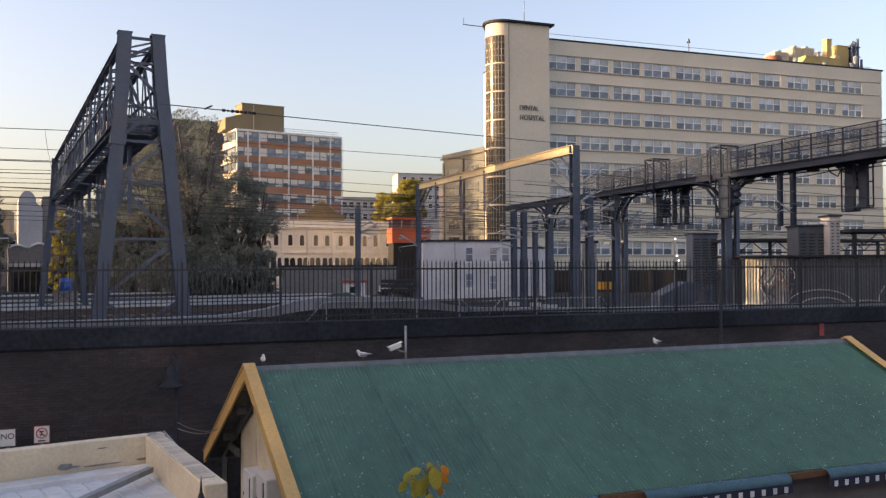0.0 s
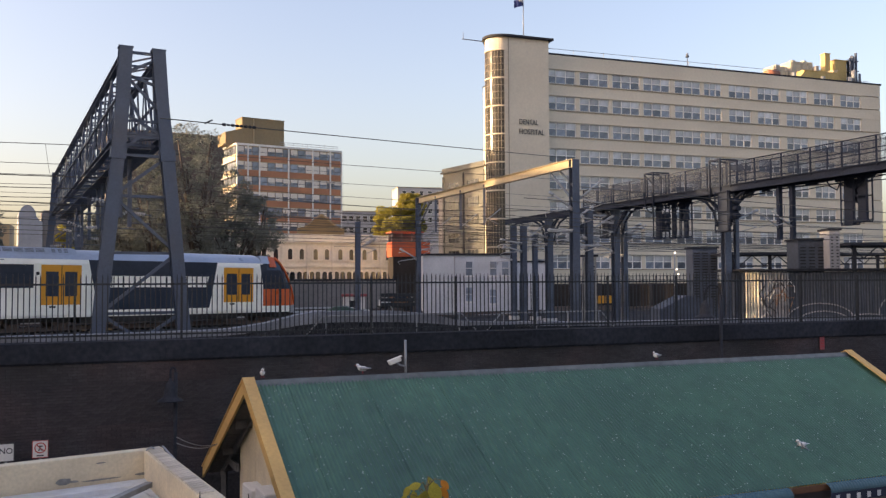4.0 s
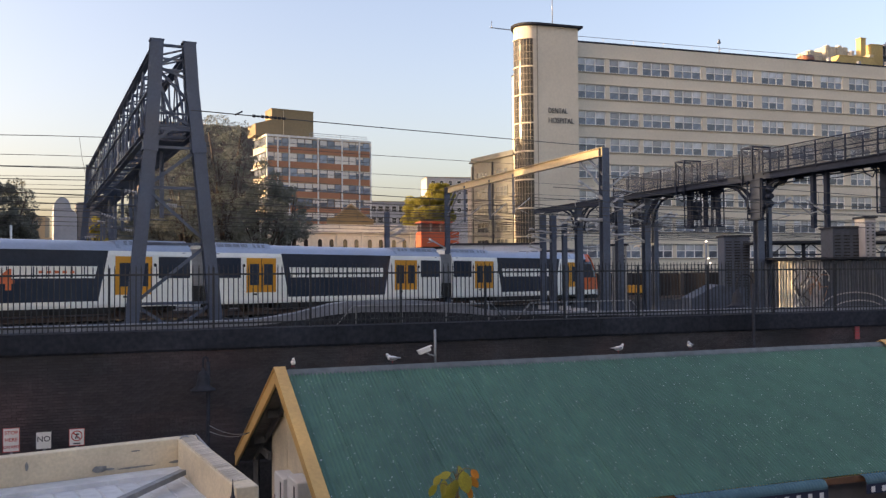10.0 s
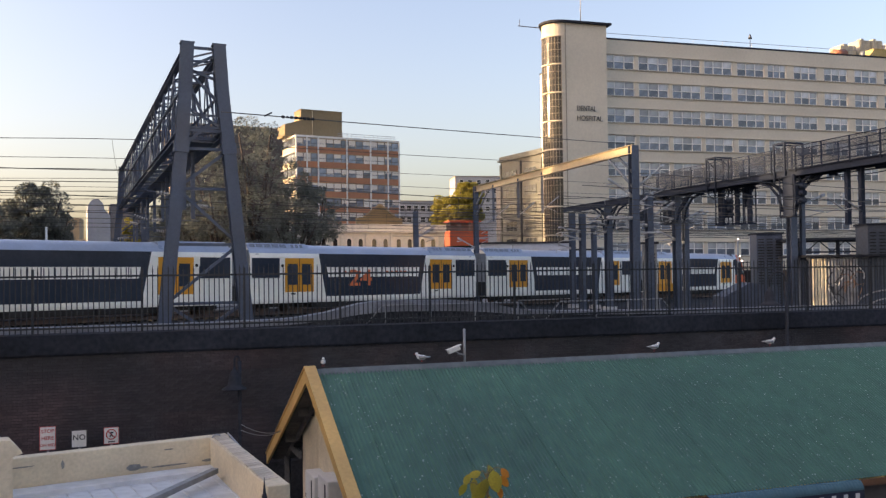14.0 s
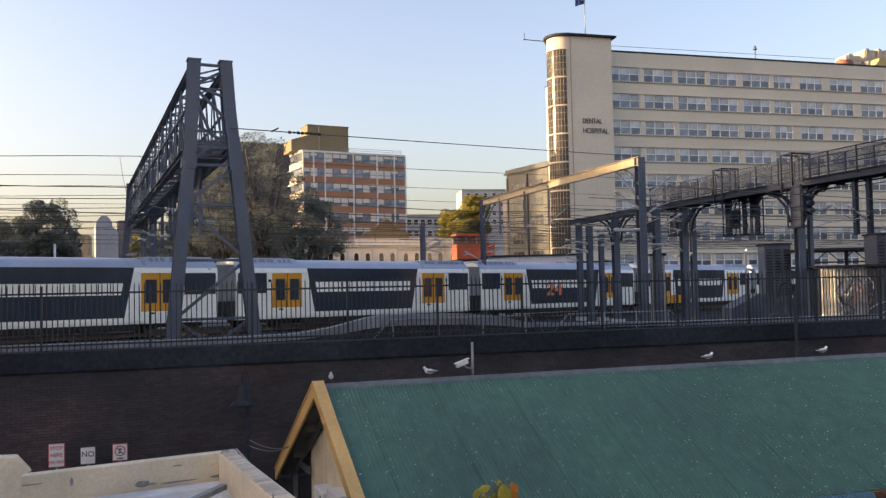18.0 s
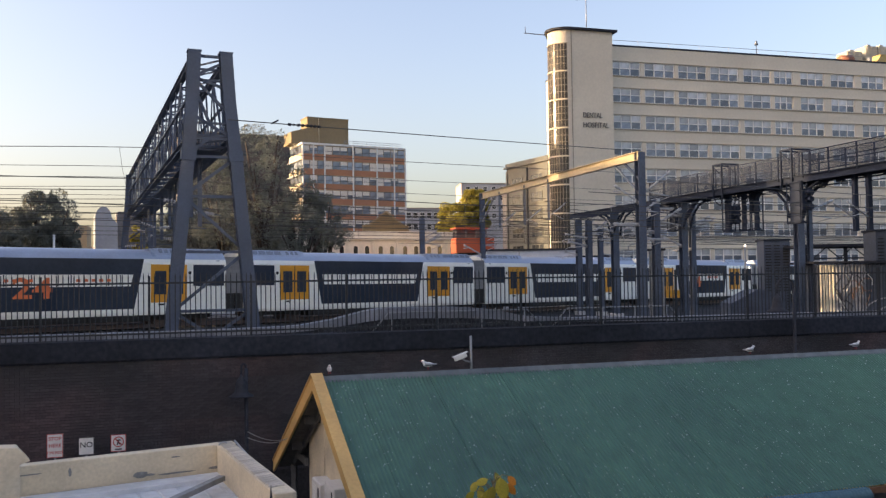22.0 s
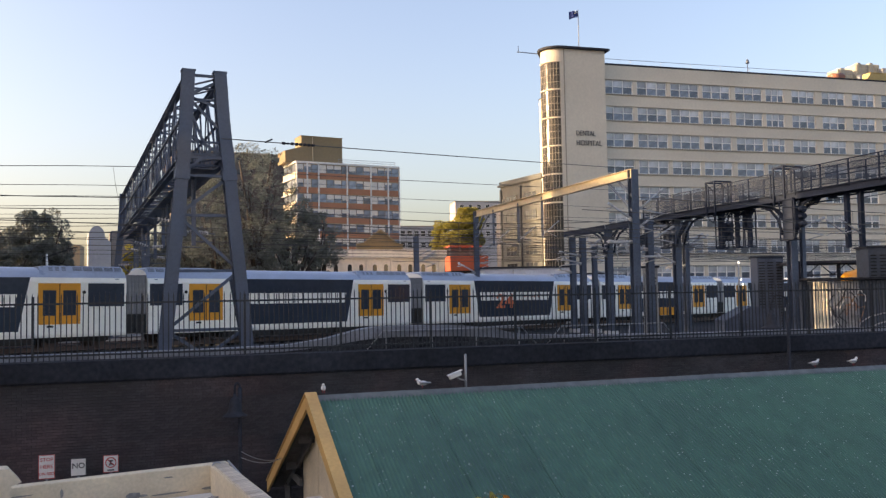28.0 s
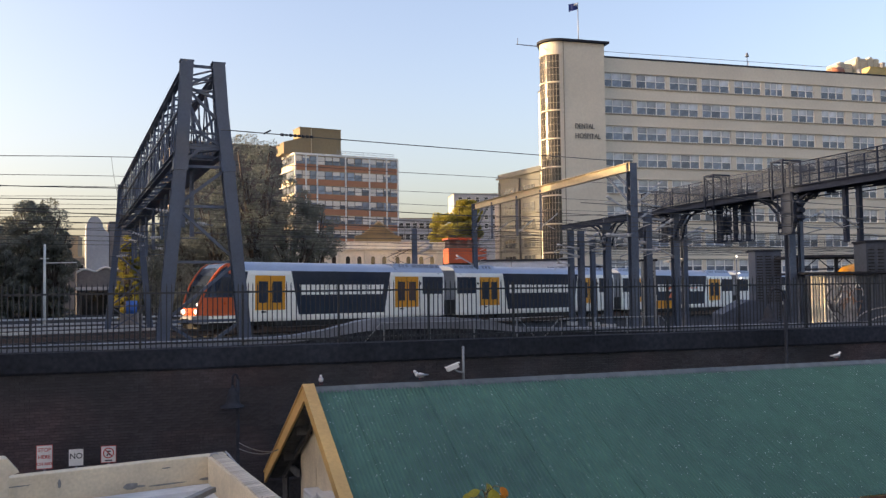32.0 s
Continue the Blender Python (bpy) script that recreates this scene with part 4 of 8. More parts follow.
def make_cab(car, c):
    """The driving end: a raked nose, orange below, dark wrap-round glazing above, orange edges and lamps."""
    part("cab_nose", nose_band(c, 0.62, 1.03), M_TWHITE, car, "white lower edge of the driving cab")
    part("orange_panel", nose_band(c, 1.03, 2.1), M_TORANGE, car, "orange lower cab panel")
    part("cab_window", nose_band(c, 2.1, 3.3), M_TDARK, car, "dark wrap-round cab glazing")
    part("windscreen", nose_band(c, 3.3, 9.0), M_TDARK, car, "dark raked windscreen")
    part("cab_roof", nose_band(c, 3.72, 9.0, 7.3, 1.012), M_TROOF, car)
    bm = B()
    for sd in (-1, 1):
        path(bm, [(c * x, sd * w * (0.84 if zt > 2 else 0.9), zt - 0.03) for x, w, zt in NOSE[2:]] + [(c * 9.46, sd * 0.98, 1.05)], 0.085, 6)
    part("orange_trim", bm, M_TORANGE, car)
    part("orange_crown", nose_band(c, 3.5, 9.0, 7.8, 1.02, 7.1), M_TORANGE, car)
    bm = B()
    for sd in (-1, 1):
        q = [(6.45, 3.66), (6.95, 3.66), (6.95, 2.1), (6.75, 2.1)]
        lo, hi = [bm.verts.new((c * x, sd * 1.522, z)) for x, z in q], [bm.verts.new((c * x, sd * 1.50, z)) for x, z in q]
        for k in range(4):
            bm.faces.new((lo[k], lo[(k + 1) % 4], hi[(k + 1) % 4], hi[k]))
        bm.faces.new(lo), bm.faces.new(hi[::-1])
    part("side_glazing", bm, M_TDARK, car)
    part("bumper", (bm := B(), loft(bm, [[(c * 8.9, -1.36, 0.55), (c * 8.9, 1.36, 0.55), (c * 8.9, 1.36, 1.06), (c * 8.9, -1.36, 1.06)], [(c * 9.35, -1.22, 0.55), (c * 9.35, 1.22, 0.55), (c * 9.35, 1.22, 1.06), (c * 9.35, -1.22, 1.06)],
                                    [(c * 9.62, -0.85, 0.6), (c * 9.62, 0.85, 0.6), (c * 9.62, 0.85, 1.0), (c * 9.62, -0.85, 1.0)]]))[0], M_TGREY, car, "grey bumper", bevel=0.03)
    for y in (-0.86, 0.86):
        part("headlamp", (bm := B(), rod(bm, (c * 9.25, y, 1.28), (c * 9.54, y * 0.98, 1.26), 0.13, 12))[0], M_HEADLAMP if c < 0 else M_WHITE, car)
        part("marker_lamp", (bm := B(), rod(bm, (c * 9.1, y, 1.72), (c * 9.42, y * 0.98, 1.68), 0.08, 10))[0], M_HEADLAMP if c < 0 else M_WHITE, car)
    part("coupler", (bm := B(), box(bm, *sorted((c * 9.5, c * 10.1)), -0.18, 0.18, 0.55, 0.85))[0], M_TUNDER, car)
    part("skirt", (bm := B(), box(bm, *sorted((c * 7.7, c * 9.3)), -1.2, 1.2, 0.25, 0.62))[0], M_TUNDER, car)


def text_mesh(body, size, material, extrude=0.004, align="CENTER", bold=0.0):
    cu = bpy.data.curves.new("lettering", "FONT")
    cu.body, cu.size, cu.extrude, cu.align_x, cu.align_y = body, size, extrude, align, "CENTER"
    cu.offset = bold
    ob = new("lettering", cu)
    dg = bpy.context.evaluated_depsgraph_get()
    me = bpy.data.meshes.new_from_object(ob.evaluated_get(dg))
    bpy.data.objects.remove(ob)
    me.materials.clear()
    me.materials.append(material)
    return me


CAR_L = 20.2
_mid = make_car(0)
_lead, _tail = make_car(1), make_car(-1)
CARS = [_lead] + [_mid] + [copy_thing(_mid, pose(0, 0, 0)) for _ in range(5)] + [_tail]
for i in (2, 5):
    part("advert_number", text_mesh("24", 1.45, M_DECAL, 0.004, "CENTER", 0.035), None, CARS[i], "orange advert number", at=pose(-1.25, -1.545, 2.1, 90, 0, 0) @ Matrix.Diagonal((1.35, 1, 1, 1)))
    bm = B()
    for x in (-2.6, -2.2, -1.8, -1.45, 0.9, 1.3, 1.7, 2.1, 2.5):
        box(bm, x, x + 0.22, -1.542, -1.535, 2.48, 2.62)
    part("advert_line", bm, M_DECAL, CARS[i], "small orange advert lettering")
bm = B()
for y in (-0.5, 0.5):
    path(bm, [(7.0, y, 4.3), (5.6, y * 0.9, 4.75), (7.1, y * 0.7, 5.35)], 0.03)
beam(bm, (7.1, -0.8, 5.36), (7.1, 0.8, 5.36), 0.06, 0.04)
part("pantograph", bm, M_TUNDER, _tail)


# distance along the line of the joint behind the leading car, time by time
JOINT = [(0, -28.9), (1, -23.2), (2, -17.7), (2.5, -15.0), (4.5, -3.6), (5, -1.1), (6, 4.0), (7, 9.0), (8, 14.1), (9, 19.2), (10, 24.2), (11, 29.7), (12, 34.9), (13, 40.0),
         (17, 59.2), (19, 68.6), (21, 79.4), (23, 89.8), (25, 101.5), (28, 119.4), (29, 125.5), (30, 131.4), (31, 137.4), (32, 142.9)]


def on_line(s, z=0.0):
    p = Vector((TRAIN_O[0], TRAIN_O[1], 0)) + TD * s
    return Vector((p.x, p.y, 0.10 + GRADE * s + z))


def car_pose(s):
    p = on_line(s)
    return pose(p.x, p.y, p.z, 0, math.degrees(math.atan(-GRADE)), heading(TRAIN_H))

# ---------- steel truss gantry over the tracks ----------
def truss_gantry():
    a, b = Vector((-9.55, 27.6, 0)), Vector((-25.75, 59.0, 0))
    L = (b - a).length
    h = math.degrees(math.atan2((b - a).x, (b - a).y))
    g = thing("truss_gantry", pose(a.x, a.y, 0, 0, 0, heading(h)), "tall blue-grey steel lattice gantry spanning the tracks", "gantry")
    top, kink, low = 10.0, 6.9, 7.2
    wt, wk, wb = 0.55, 0.74, 1.43        # half widths of the frames at the top, the kink and the foot
    z0 = -0.35
    for x in (0.0, L):
        for s in (-1, 1):
            bm = B()
            yt = wt if s > 0 else -0.45      # the two posts lean in unequally towards the top
            run = [(s * wb, z0), (s * wk, kink - 0.2), (yt * 0.62 + s * wk * 0.38, 8.4), (yt, top)]
            for (ya, za), (yb_, zb) in zip(run, run[1:]):
                for o in (-0.17, 0.17):
                    beam(bm, (x + o, ya, za), (x + o, yb_, zb), 0.05, 0.40)
                beam(bm, (x, ya, za), (x, yb_, zb), 0.30, 0.04)
            beam(bm, (x, s * (wk + 0.02), kink - 0.45), (x, s * (wk - 0.01), kink - 0.1), 0.46, 0.46)
            box(bm, x - 0.2, x + 0.2, yt - 0.22, yt + 0.22, top, top + 0.05)
            box(bm, x - 0.35, x + 0.35, s * wb - 0.35, s * wb + 0.35, z0 - 0.1, z0 + 0.06)
            part("leg", bm, M_STEEL, g)

        # far frame's bars in a paler steel: the haze of distance put into colour
        steel = M_STEEL if x == 0 else M_OLDGALV

        def hw(z):
            return wb + (wk - wb) * (z - z0) / (kink - z0) if z < kink else wk + (wt - wk) * (z - kink) / (top - kink)
        zs = [1.6, 3.5, 5.3, 6.6]
        for i, z in enumerate(zs):
            part("cross_bar", (bm := B(), beam(bm, (x, -hw(z), z), (x, hw(z), z), 0.09, 0.09))[0], steel, g)
            if i < len(zs) - 1:
                z2 = zs[i + 1]
                s = 1 if i % 2 else -1
                part("brace", (bm := B(), beam(bm, (x, -s * hw(z), z), (x, s * hw(z2), z2), 0.08, 0.10))[0], steel, g)
        part("brace", (bm := B(), beam(bm, (x, -hw(1.6), 1.6), (x, hw(-0.2), -0.2), 0.08, 0.10))[0], steel, g)
        part("brace", (bm := B(), beam(bm, (x, hw(1.6), 1.6), (x, -hw(-0.2), -0.2), 0.08, 0.10))[0], steel, g)
        # end frame above the kink
        for z in (7.3, 7.7, 9.1, 9.9):
            part("cross_bar", (bm := B(), beam(bm, (x, -hw(z), z), (x, hw(z), z), 0.07, 0.07))[0], steel, g)
        for p, q in (((-1, 9.8), (1, 9.2)), ((-1, 8.8), (1, 9.2)), ((1, 9.2), (-1, 7.9)), ((1, 9.0), (0.1, 7.7)), ((-1, 7.2), (1, 8.0)), ((1, 6.6), (-0.3, 7.5))):
            part("brace", (bm := B(), beam(bm, (x, p[0] * hw(p[1]), p[1]), (x, q[0] * hw(q[1]), q[1]), 0.07, 0.09))[0], steel, g)
    for s in (-1, 1):
        part("chord", (bm := B(), ibeam(bm, (0, s * wt, top - 0.12), (L, s * wt, top - 0.12), 0.2, 0.22))[0], M_STEEL, g)
        part("chord", (bm := B(), ibeam(bm, (0, s * (wk - 0.06), low), (L, s * (wk - 0.06), low), 0.2, 0.24))[0], M_STEEL, g)
        part("chord", (bm := B(), beam(bm, (0, s * 0.66, 8.65), (L, s * 0.66, 8.65), 0.07, 0.07))[0], M_STEEL, g)
    n = 20
    for i in range(n):
        x0_, x1_ = L * i / n, L * (i + 1) / n
        bm = B()
        for s in (-1, 1):
            yt, yb = s * wt, s * (wk - 0.06)
            beam(bm, (x0_, yb, low), (x0_, yt, top - 0.1), 0.15, 0.05)
            if i % 2:
                beam(bm, (x0_, yb, low), (x1_, yt, top - 0.1), 0.04, 0.15)
            else:
                beam(bm, (x0_, yt, top - 0.1), (x1_, yb, low), 0.04, 0.15)
            xm = (x0_ + x1_) / 2
            beam(bm, (xm, s * 0.66, 8.65), (xm, yb, low), 0.10, 0.04)
        beam(bm, (x0_, -wt, top - 0.12), (x0_, wt, top - 0.12), 0.06, 0.07)
        beam(bm, (x0_, -wk, low), (x0_, wk, low), 0.08, 0.1)
        beam(bm, (x0_, -wt, top - 0.12), (x1_, wt, top - 0.12), 0.05, 0.05)
        beam(bm, (x0_, -wk, low), (x1_, wk, low), 0.05, 0.05)
        part("lattice_panel", bm, M_STEEL, g)
    # hangers for the overhead line under the bottom chord, each with a bracket and insulators
    for k, x in enumerate((3.0, 5.5, 9.5, 11.5, 13.5, 17.5, 21.5, 25.5, 29.5, 32.0)):
        bot = (4.5, 5.0, 4.7)[k % 3]
        bm = B()
        beam(bm, (x, 0, low), (x, 0, bot), 0.14, 0.14)
        beam(bm, (x, 0, low - 1.1), (x - 0.8, 0, low - 0.1), 0.06, 0.06)
        hg = part("hanger", bm, M_OLDGALV, g)
        sd, reach = (-1, 1)[k % 2], 0.7 + 0.25 * (k * 7 % 4)
        bm = B()
        rod(bm, (x, 0, bot + 0.5), (x - 0.25, sd * reach, bot + 0.4 + 0.3 * (k % 3)), 0.024)
        rod(bm, (x, 0, bot + 0.15), (x - 0.3, sd * reach * 0.9, bot + 0.1), 0.02)
        part("bracket_arm", bm, M_OLDGALV, hg)
        bm = B()
        for q in range(6):
            f = 0.25 + q * 0.08
            za, zb_ = [bot + 0.5 + (0.3 * (k % 3) - 0.1) * v for v in (f, f + 0.04)]
            rod(bm, (x - 0.25 * f, sd * reach * f, za), (x - 0.25 * (f + 0.04), sd * reach * (f + 0.04), zb_), 0.07, 8)
        part("insulator", bm, M_ARM, hg)
    bm = B()
    box(bm, 0.5, L - 0.5, -0.35, 0.35, low - 0.32, low - 0.27)
    part("cable_tray", bm, M_STEEL, g)


truss_gantry()


# ---------- masts, beam and signal gantry on the right ----------
def mast(x, y, top, w=0.3, label="grey steel overhead-line mast", material=None, group="overhead-line masts"):
    z0 = gz(x, y) - 0.05
    m = thing("line_mast", pose(x, y, z0, 0, 0, heading(66)), label, "mast", group)
    bm = B()
    t, e, u = 0.03, w / 2, w * 0.45
    slab(bm, [(-e, -u), (e, -u), (e, -u + t), (t / 2, -u + t), (t / 2, u - t), (e, u - t), (e, u), (-e, u), (-e, u - t), (-t / 2, u - t), (-t / 2, -u + t), (-e, -u + t)], 0, top - z0)
    part("column", bm, material or M_OLDGALV, m)
    bm = B()
    box(bm, -w * 0.9, w * 0.9, -w * 0.9, w * 0.9, 0, 0.35)
    part("footing", bm, M_CONC, m)
    return m, z0


def cantilever(m, z, reach, up=0.9):
    """A hinged bracket with its insulator that steadies the wire."""
    bm = B()
    rod(bm, (0.1, 0, z), (reach, 0, z + up), 0.055)
    rod(bm, (0.1, 0, z + up * 0.2), (reach * 1.05, 0, z - 0.05), 0.032)
    rod(bm, (reach * 0.8, 0, z + up * 0.8), (reach * 1.15, 0, z + up * 0.72), 0.028)
    arm = part("bracket_arm", bm, M_ARM, m)
    rod(bm := B(), (reach * 0.07, 0, z + up * 0.07), (reach * 0.24, 0, z + up * 0.24), 0.06, 10)
    for i in range(5):
        f = 0.08 + i * 0.035
        rod(bm, (reach * f, 0, z + up * f), (reach * (f + 0.012), 0, z + up * (f + 0.012)), 0.1, 10)
    part("insulator", bm, M_ARM, arm)
    # clamp and registration arm at the wire end
    bm = B()
    rod(bm, (reach * 0.92, 0, z + up * 0.9), (reach * 1.08, 0, z + up * 1.06), 0.08, 8)
    part("clamp", bm, M_ARM, arm)
    bm = B()
    path(bm, [Vector((reach * 1.05, 0, z - 0.05)), Vector((reach * 1.05, 0.5, z - 0.12)), Vector((reach * 0.8, 1.0, z - 0.3))], 0.026, 5)
    part("steady_arm", bm, M_ARM, arm)


MASTS = []
for x, y, top, w in ((6.92, 45.5, 8.92, 0.42), (-1.85, 66.0, 8.95, 0.34), (5.35, 57.5, 6.2, 0.36), (5.55, 68.0, 6.9, 0.40), (7.05, 66.5, 6.1, 0.34), (7.65, 62.5, 7.0, 0.46),
                     (10.85, 54.5, 7.0, 0.42), (11.7, 56.0, 7.0, 0.34), (8.0, 47.5, 6.6, 0.36), (-6.7, 68.5, 7.3, 0.36), (14.75, 45.2, 7.0, 0.40), (15.35, 45.4, 7.0, 0.22)):
    m_, z_ = mast(x, y, top, w)
    MASTS.append((m_, z_))
for i, z, r, u in ((0, 6.7, 1.7, 1.2), (0, 6.2, -1.4, 0.9), (2, 5.2, 1.3, 0.9), (3, 5.3, 1.4, 0.7), (5, 5.5, 1.7, 0.8), (5, 5.6, -1.5, 0.5), (6, 5.3, 1.8, 0.8), (9, 5.2, 1.5, 0.9), (7, 5.4, 1.6, 0.7), (8, 5.3, 1.5, 0.8), (1, 5.6, 1.4, 0.9), (10, 5.4, 2.0, 0.8)):
    cantilever(MASTS[i][0], z - MASTS[i][1], r, u)


# steady arms, droppers and pale insulators at the masts
_r = random.Random(21)
for k, (m_, z_) in enumerate(MASTS):
    if k in (10, 11):
        continue
    for z in (4.3, 5.0, 5.9):
        if _r.random() < 0.8:
            cantilever(m_, z + _r.uniform(-0.25, 0.25) - z_, _r.choice((-1, 1)) * _r.uniform(1.0, 1.9), _r.uniform(-0.2, 0.8))


def portal_beam():
    a, b = Vector((6.92, 45.3, 8.72)), Vector((-1.85, 66.0, 8.72))
    p = tagged(new("portal_beam"), "cream painted steel beam between two overhead-line masts", "beam")
    part("girder", (bm := B(), ibeam(bm, a, b, 0.26, 0.46))[0], M_BEAM, p)
    d = (b - a).normalized()
    for q, s in ((a, 1), (b, -1)):
        for k in (1.6, 2.6):
            part("knee_brace", (bm := B(), beam(bm, q + d * s * k + Vector((0, 0, -0.2)), q + d * s * 0.15 + Vector((0, 0, -0.75 * k)), 0.10, 0.10))[0], M_GALV, p)
    for k, l in ((10.9, 2.6), (14.6, 2.7), (19.0, 2.6)):
        q = a + d * k
        t = part("drop_tube", (bm := B(), beam(bm, q, q - Vector((0, 0, l)), 0.16, 0.16))[0], M_OLDGALV, p)
        bm = B()
        e = Vector((TD.x, TD.y, 0))
        rod(bm, q - Vector((0, 0, l - 0.2)), q - Vector((0, 0, l - 1.15)) + e * 1.6, 0.035)
        rod(bm, q - Vector((0, 0, l - 0.5)), q - Vector((0, 0, l - 0.1)) + e * 1.5, 0.02)
        part("bracket_arm", bm, M_ARM, t)


portal_beam()


def signal_head(bm, x, y, z, n=3):
    """A column of lamp housings with hoods, on a back board."""
    box(bm, x - 0.02, x + 0.02, y - 0.28, y + 0.28, z, z + 0.36 * n)
    for i in range(n):
        rod(bm, (x - 0.05, y, z + 0.18 + 0.36 * i), (x - 0.36, y, z + 0.18 + 0.36 * i), 0.14, 10)


def signal_gantry():
    a, b = Vector((19.9, 32.0, 0)), Vector((5.35, 68.6, 0))
    L = (b - a).length
    h = math.degrees(math.atan2((b - a).x, (b - a).y))
    g = thing("signal_gantry", pose(a.x, a.y, 0, 0, 0, heading(h)), "dark steel signal gantry with a caged walkway over the tracks", "signal gantry")
    low, cage = 7.05, 1.45
    for y in (-0.45, 0.45):
        part("girder", (bm := B(), ibeam(bm, (-3, y, low + 0.15), (L, y, low + 0.15), 0.18, 0.34))[0], M_SIGNAL, g)
    part("walkway", (bm := B(), box(bm, -3, L - 12, -0.42, 0.42, low + 0.33, low + 0.37))[0], M_SIGNAL, g)
    mesh_ = mat("wire_mesh_grey", (0.042, 0.052, 0.078), 0.8, 0.0, 40, 0.3, 1.0, 0.2, 0.2, 0.1)
    n = 17
    step = (L - 11) / n
    for side in (-0.5, 0.5):
        for z in (low + 0.45, low + 0.95, low + cage):
            part("handrail", (bm := B(), beam(bm, (-3, side, z), (L - 12, side, z), 0.045, 0.045))[0], M_SIGNAL, g)
        for i in range(n + 1):
            x = -3 + i * (L - 9) / n
            if x > L - 12:
                break
            part("stanchion", (bm := B(), beam(bm, (x, side, low + 0.2), (x, side, low + cage), 0.06, 0.06))[0], M_SIGNAL, g)
            if x + 1.6 < L - 12:
                bm = B()
                for k in range(27):
                    xx = x + 0.06 + k * 0.06
                    beam(bm, (xx, side + 0.02, low + 0.42), (xx, side + 0.02, low + cage - 0.04), 0.009, 0.009)
                for k in range(17):
                    zz = low + 0.44 + k * 0.058
                    beam(bm, (x + 0.05, side + 0.02, zz), (x + 1.65, side + 0.02, zz), 0.009, 0.009)
                part("mesh_panel", bm, mesh_, g)
    # portal cages above the posts and knees under them
    for x in (14.2, 20.0):
        cage_ob = part("ladder_cage", (bm := B(), [beam(bm, a, b, 0.08, 0.08) for a, b in (((x - 0.44, -0.55, low + 1.72), (x + 0.44, -0.55, low + 1.72)), ((x - 0.44, 0.55, low + 1.72), (x + 0.44, 0.55, low + 1.72)), ((x - 0.4, -0.5, low + 1.72), (x - 0.4, 0.5, low + 1.72)), ((x + 0.4, -0.5, low + 1.72), (x + 0.4, 0.5, low + 1.72)))])[0], M_SIGNAL, g)
        for y in (-0.55, 0.55):
            for xx in (x - 0.4, x + 0.4):
                part("cage_post", (bm := B(), beam(bm, (xx, y, low - 0.2), (xx, y, low + 1.68), 0.08, 0.08))[0], M_SIGNAL, cage_ob)
            part("cage_brace", (bm := B(), beam(bm, (x - 0.4, y, low + 1.05), (x + 0.4, y, low + 1.65), 0.05, 0.05))[0], M_SIGNAL, cage_ob)
    for x in (14.2, 24.2, 33.0):
        for s in (-1, 1):
            bm = B()
            pts = [Vector((x + s * 0.2, 0, low - 1.7)), Vector((x + s * 0.5, 0, low - 0.9)), Vector((x + s * 1.1, 0, low - 0.35)), Vector((x + s * 2.0, 0, low - 0.05))]
            for o in (-0.25, 0.25):
                path(bm, [p + Vector((0, o, 0)) for p in pts], 0.07, 6)
            beam(bm, (x, 0, low - 1.2), (x + s * 1.4, 0, low), 0.1, 0.1)
            part("knee", bm, M_SIGNAL, g)
    # hanging signals: a solid back board with a slim cage of rungs beside it, hooded heads on the far edge
    for x0_, x1_, z0_, z1_, lamps, heads, yo in ((20.35, 21.0, 5.05, 7.2, 3, 5.4, 0), (19.0, 19.45, 5.0, 7.1, 0, 5.3, 0), (17.9, 18.35, 4.98, 7.0, 3, 5.9, 0), (12.95, 13.9, 5.05, 7.1, 3, 5.6, 1.25), (6.3, 6.95, 5.0, 7.1, 0, 0, 0), (5.6, 6.2, 5.1, 7.3, 3, 5.9, 0),
                                             (26.2, 26.9, 5.4, 7.0, 2, 5.8, 0), (30.0, 30.6, 5.6, 7.0, 2, 5.8, 0)):
        bm = B()
        box(bm, x0_ + 0.05, x1_ - 0.05, yo - 0.66, yo - 0.58, z0_, z1_)
        fr = part("signal_board", bm, M_SIGNAL, g, "dark back board of a hanging signal")
        for y in (yo - 0.84, yo - 0.45):
            for xx in (x0_, x1_):
                part("cage_bar", (bm := B(), beam(bm, (xx, y, z0_), (xx, y, z1_), 0.05, 0.05))[0], M_SIGNAL, fr)
            for z in (z0_ + 0.05, (z0_ + z1_) / 2, z1_ - 0.05):
                part("cage_bar", (bm := B(), beam(bm, (x0_, y, z), (x1_, y, z), 0.04, 0.05))[0], M_SIGNAL, fr)
        part("cage_floor", (bm := B(), box(bm, x0_, x1_, yo - 0.86, yo - 0.42, z0_ - 0.06, z0_))[0], M_SIGNAL, fr)
        for k in range(3):
            zz = z0_ + 0.35 + k * (z1_ - z0_) / 3
            part("junction_box", (bm := B(), box(bm, x0_ + 0.15, x0_ + 0.42, yo - 0.78, yo - 0.66, zz, zz + 0.3))[0], M_DARK, fr, bevel=0.015)
        if lamps:
            bm = B()
            signal_head(bm, x0_ - 0.16 if heads < 5.85 else x1_ + 0.12, yo - 0.72, heads, lamps)
            part("signal_head", bm, M_SIGNAL, fr, "black hooded signal head")
        bm = B()
        xx = x0_ - 0.5
        for k in range(3):
            path(bm, [Vector((xx, -0.5, low)), Vector((xx + 0.3, -0.5, low - 0.3 - 0.1 * k)), Vector((xx + 0.7, -0.5, low - 0.28)), Vector((xx + 0.9, -0.5, low))], 0.03, 5)
            xx += 0.55
        part("cable_loop", bm, M_SIGNAL, g)
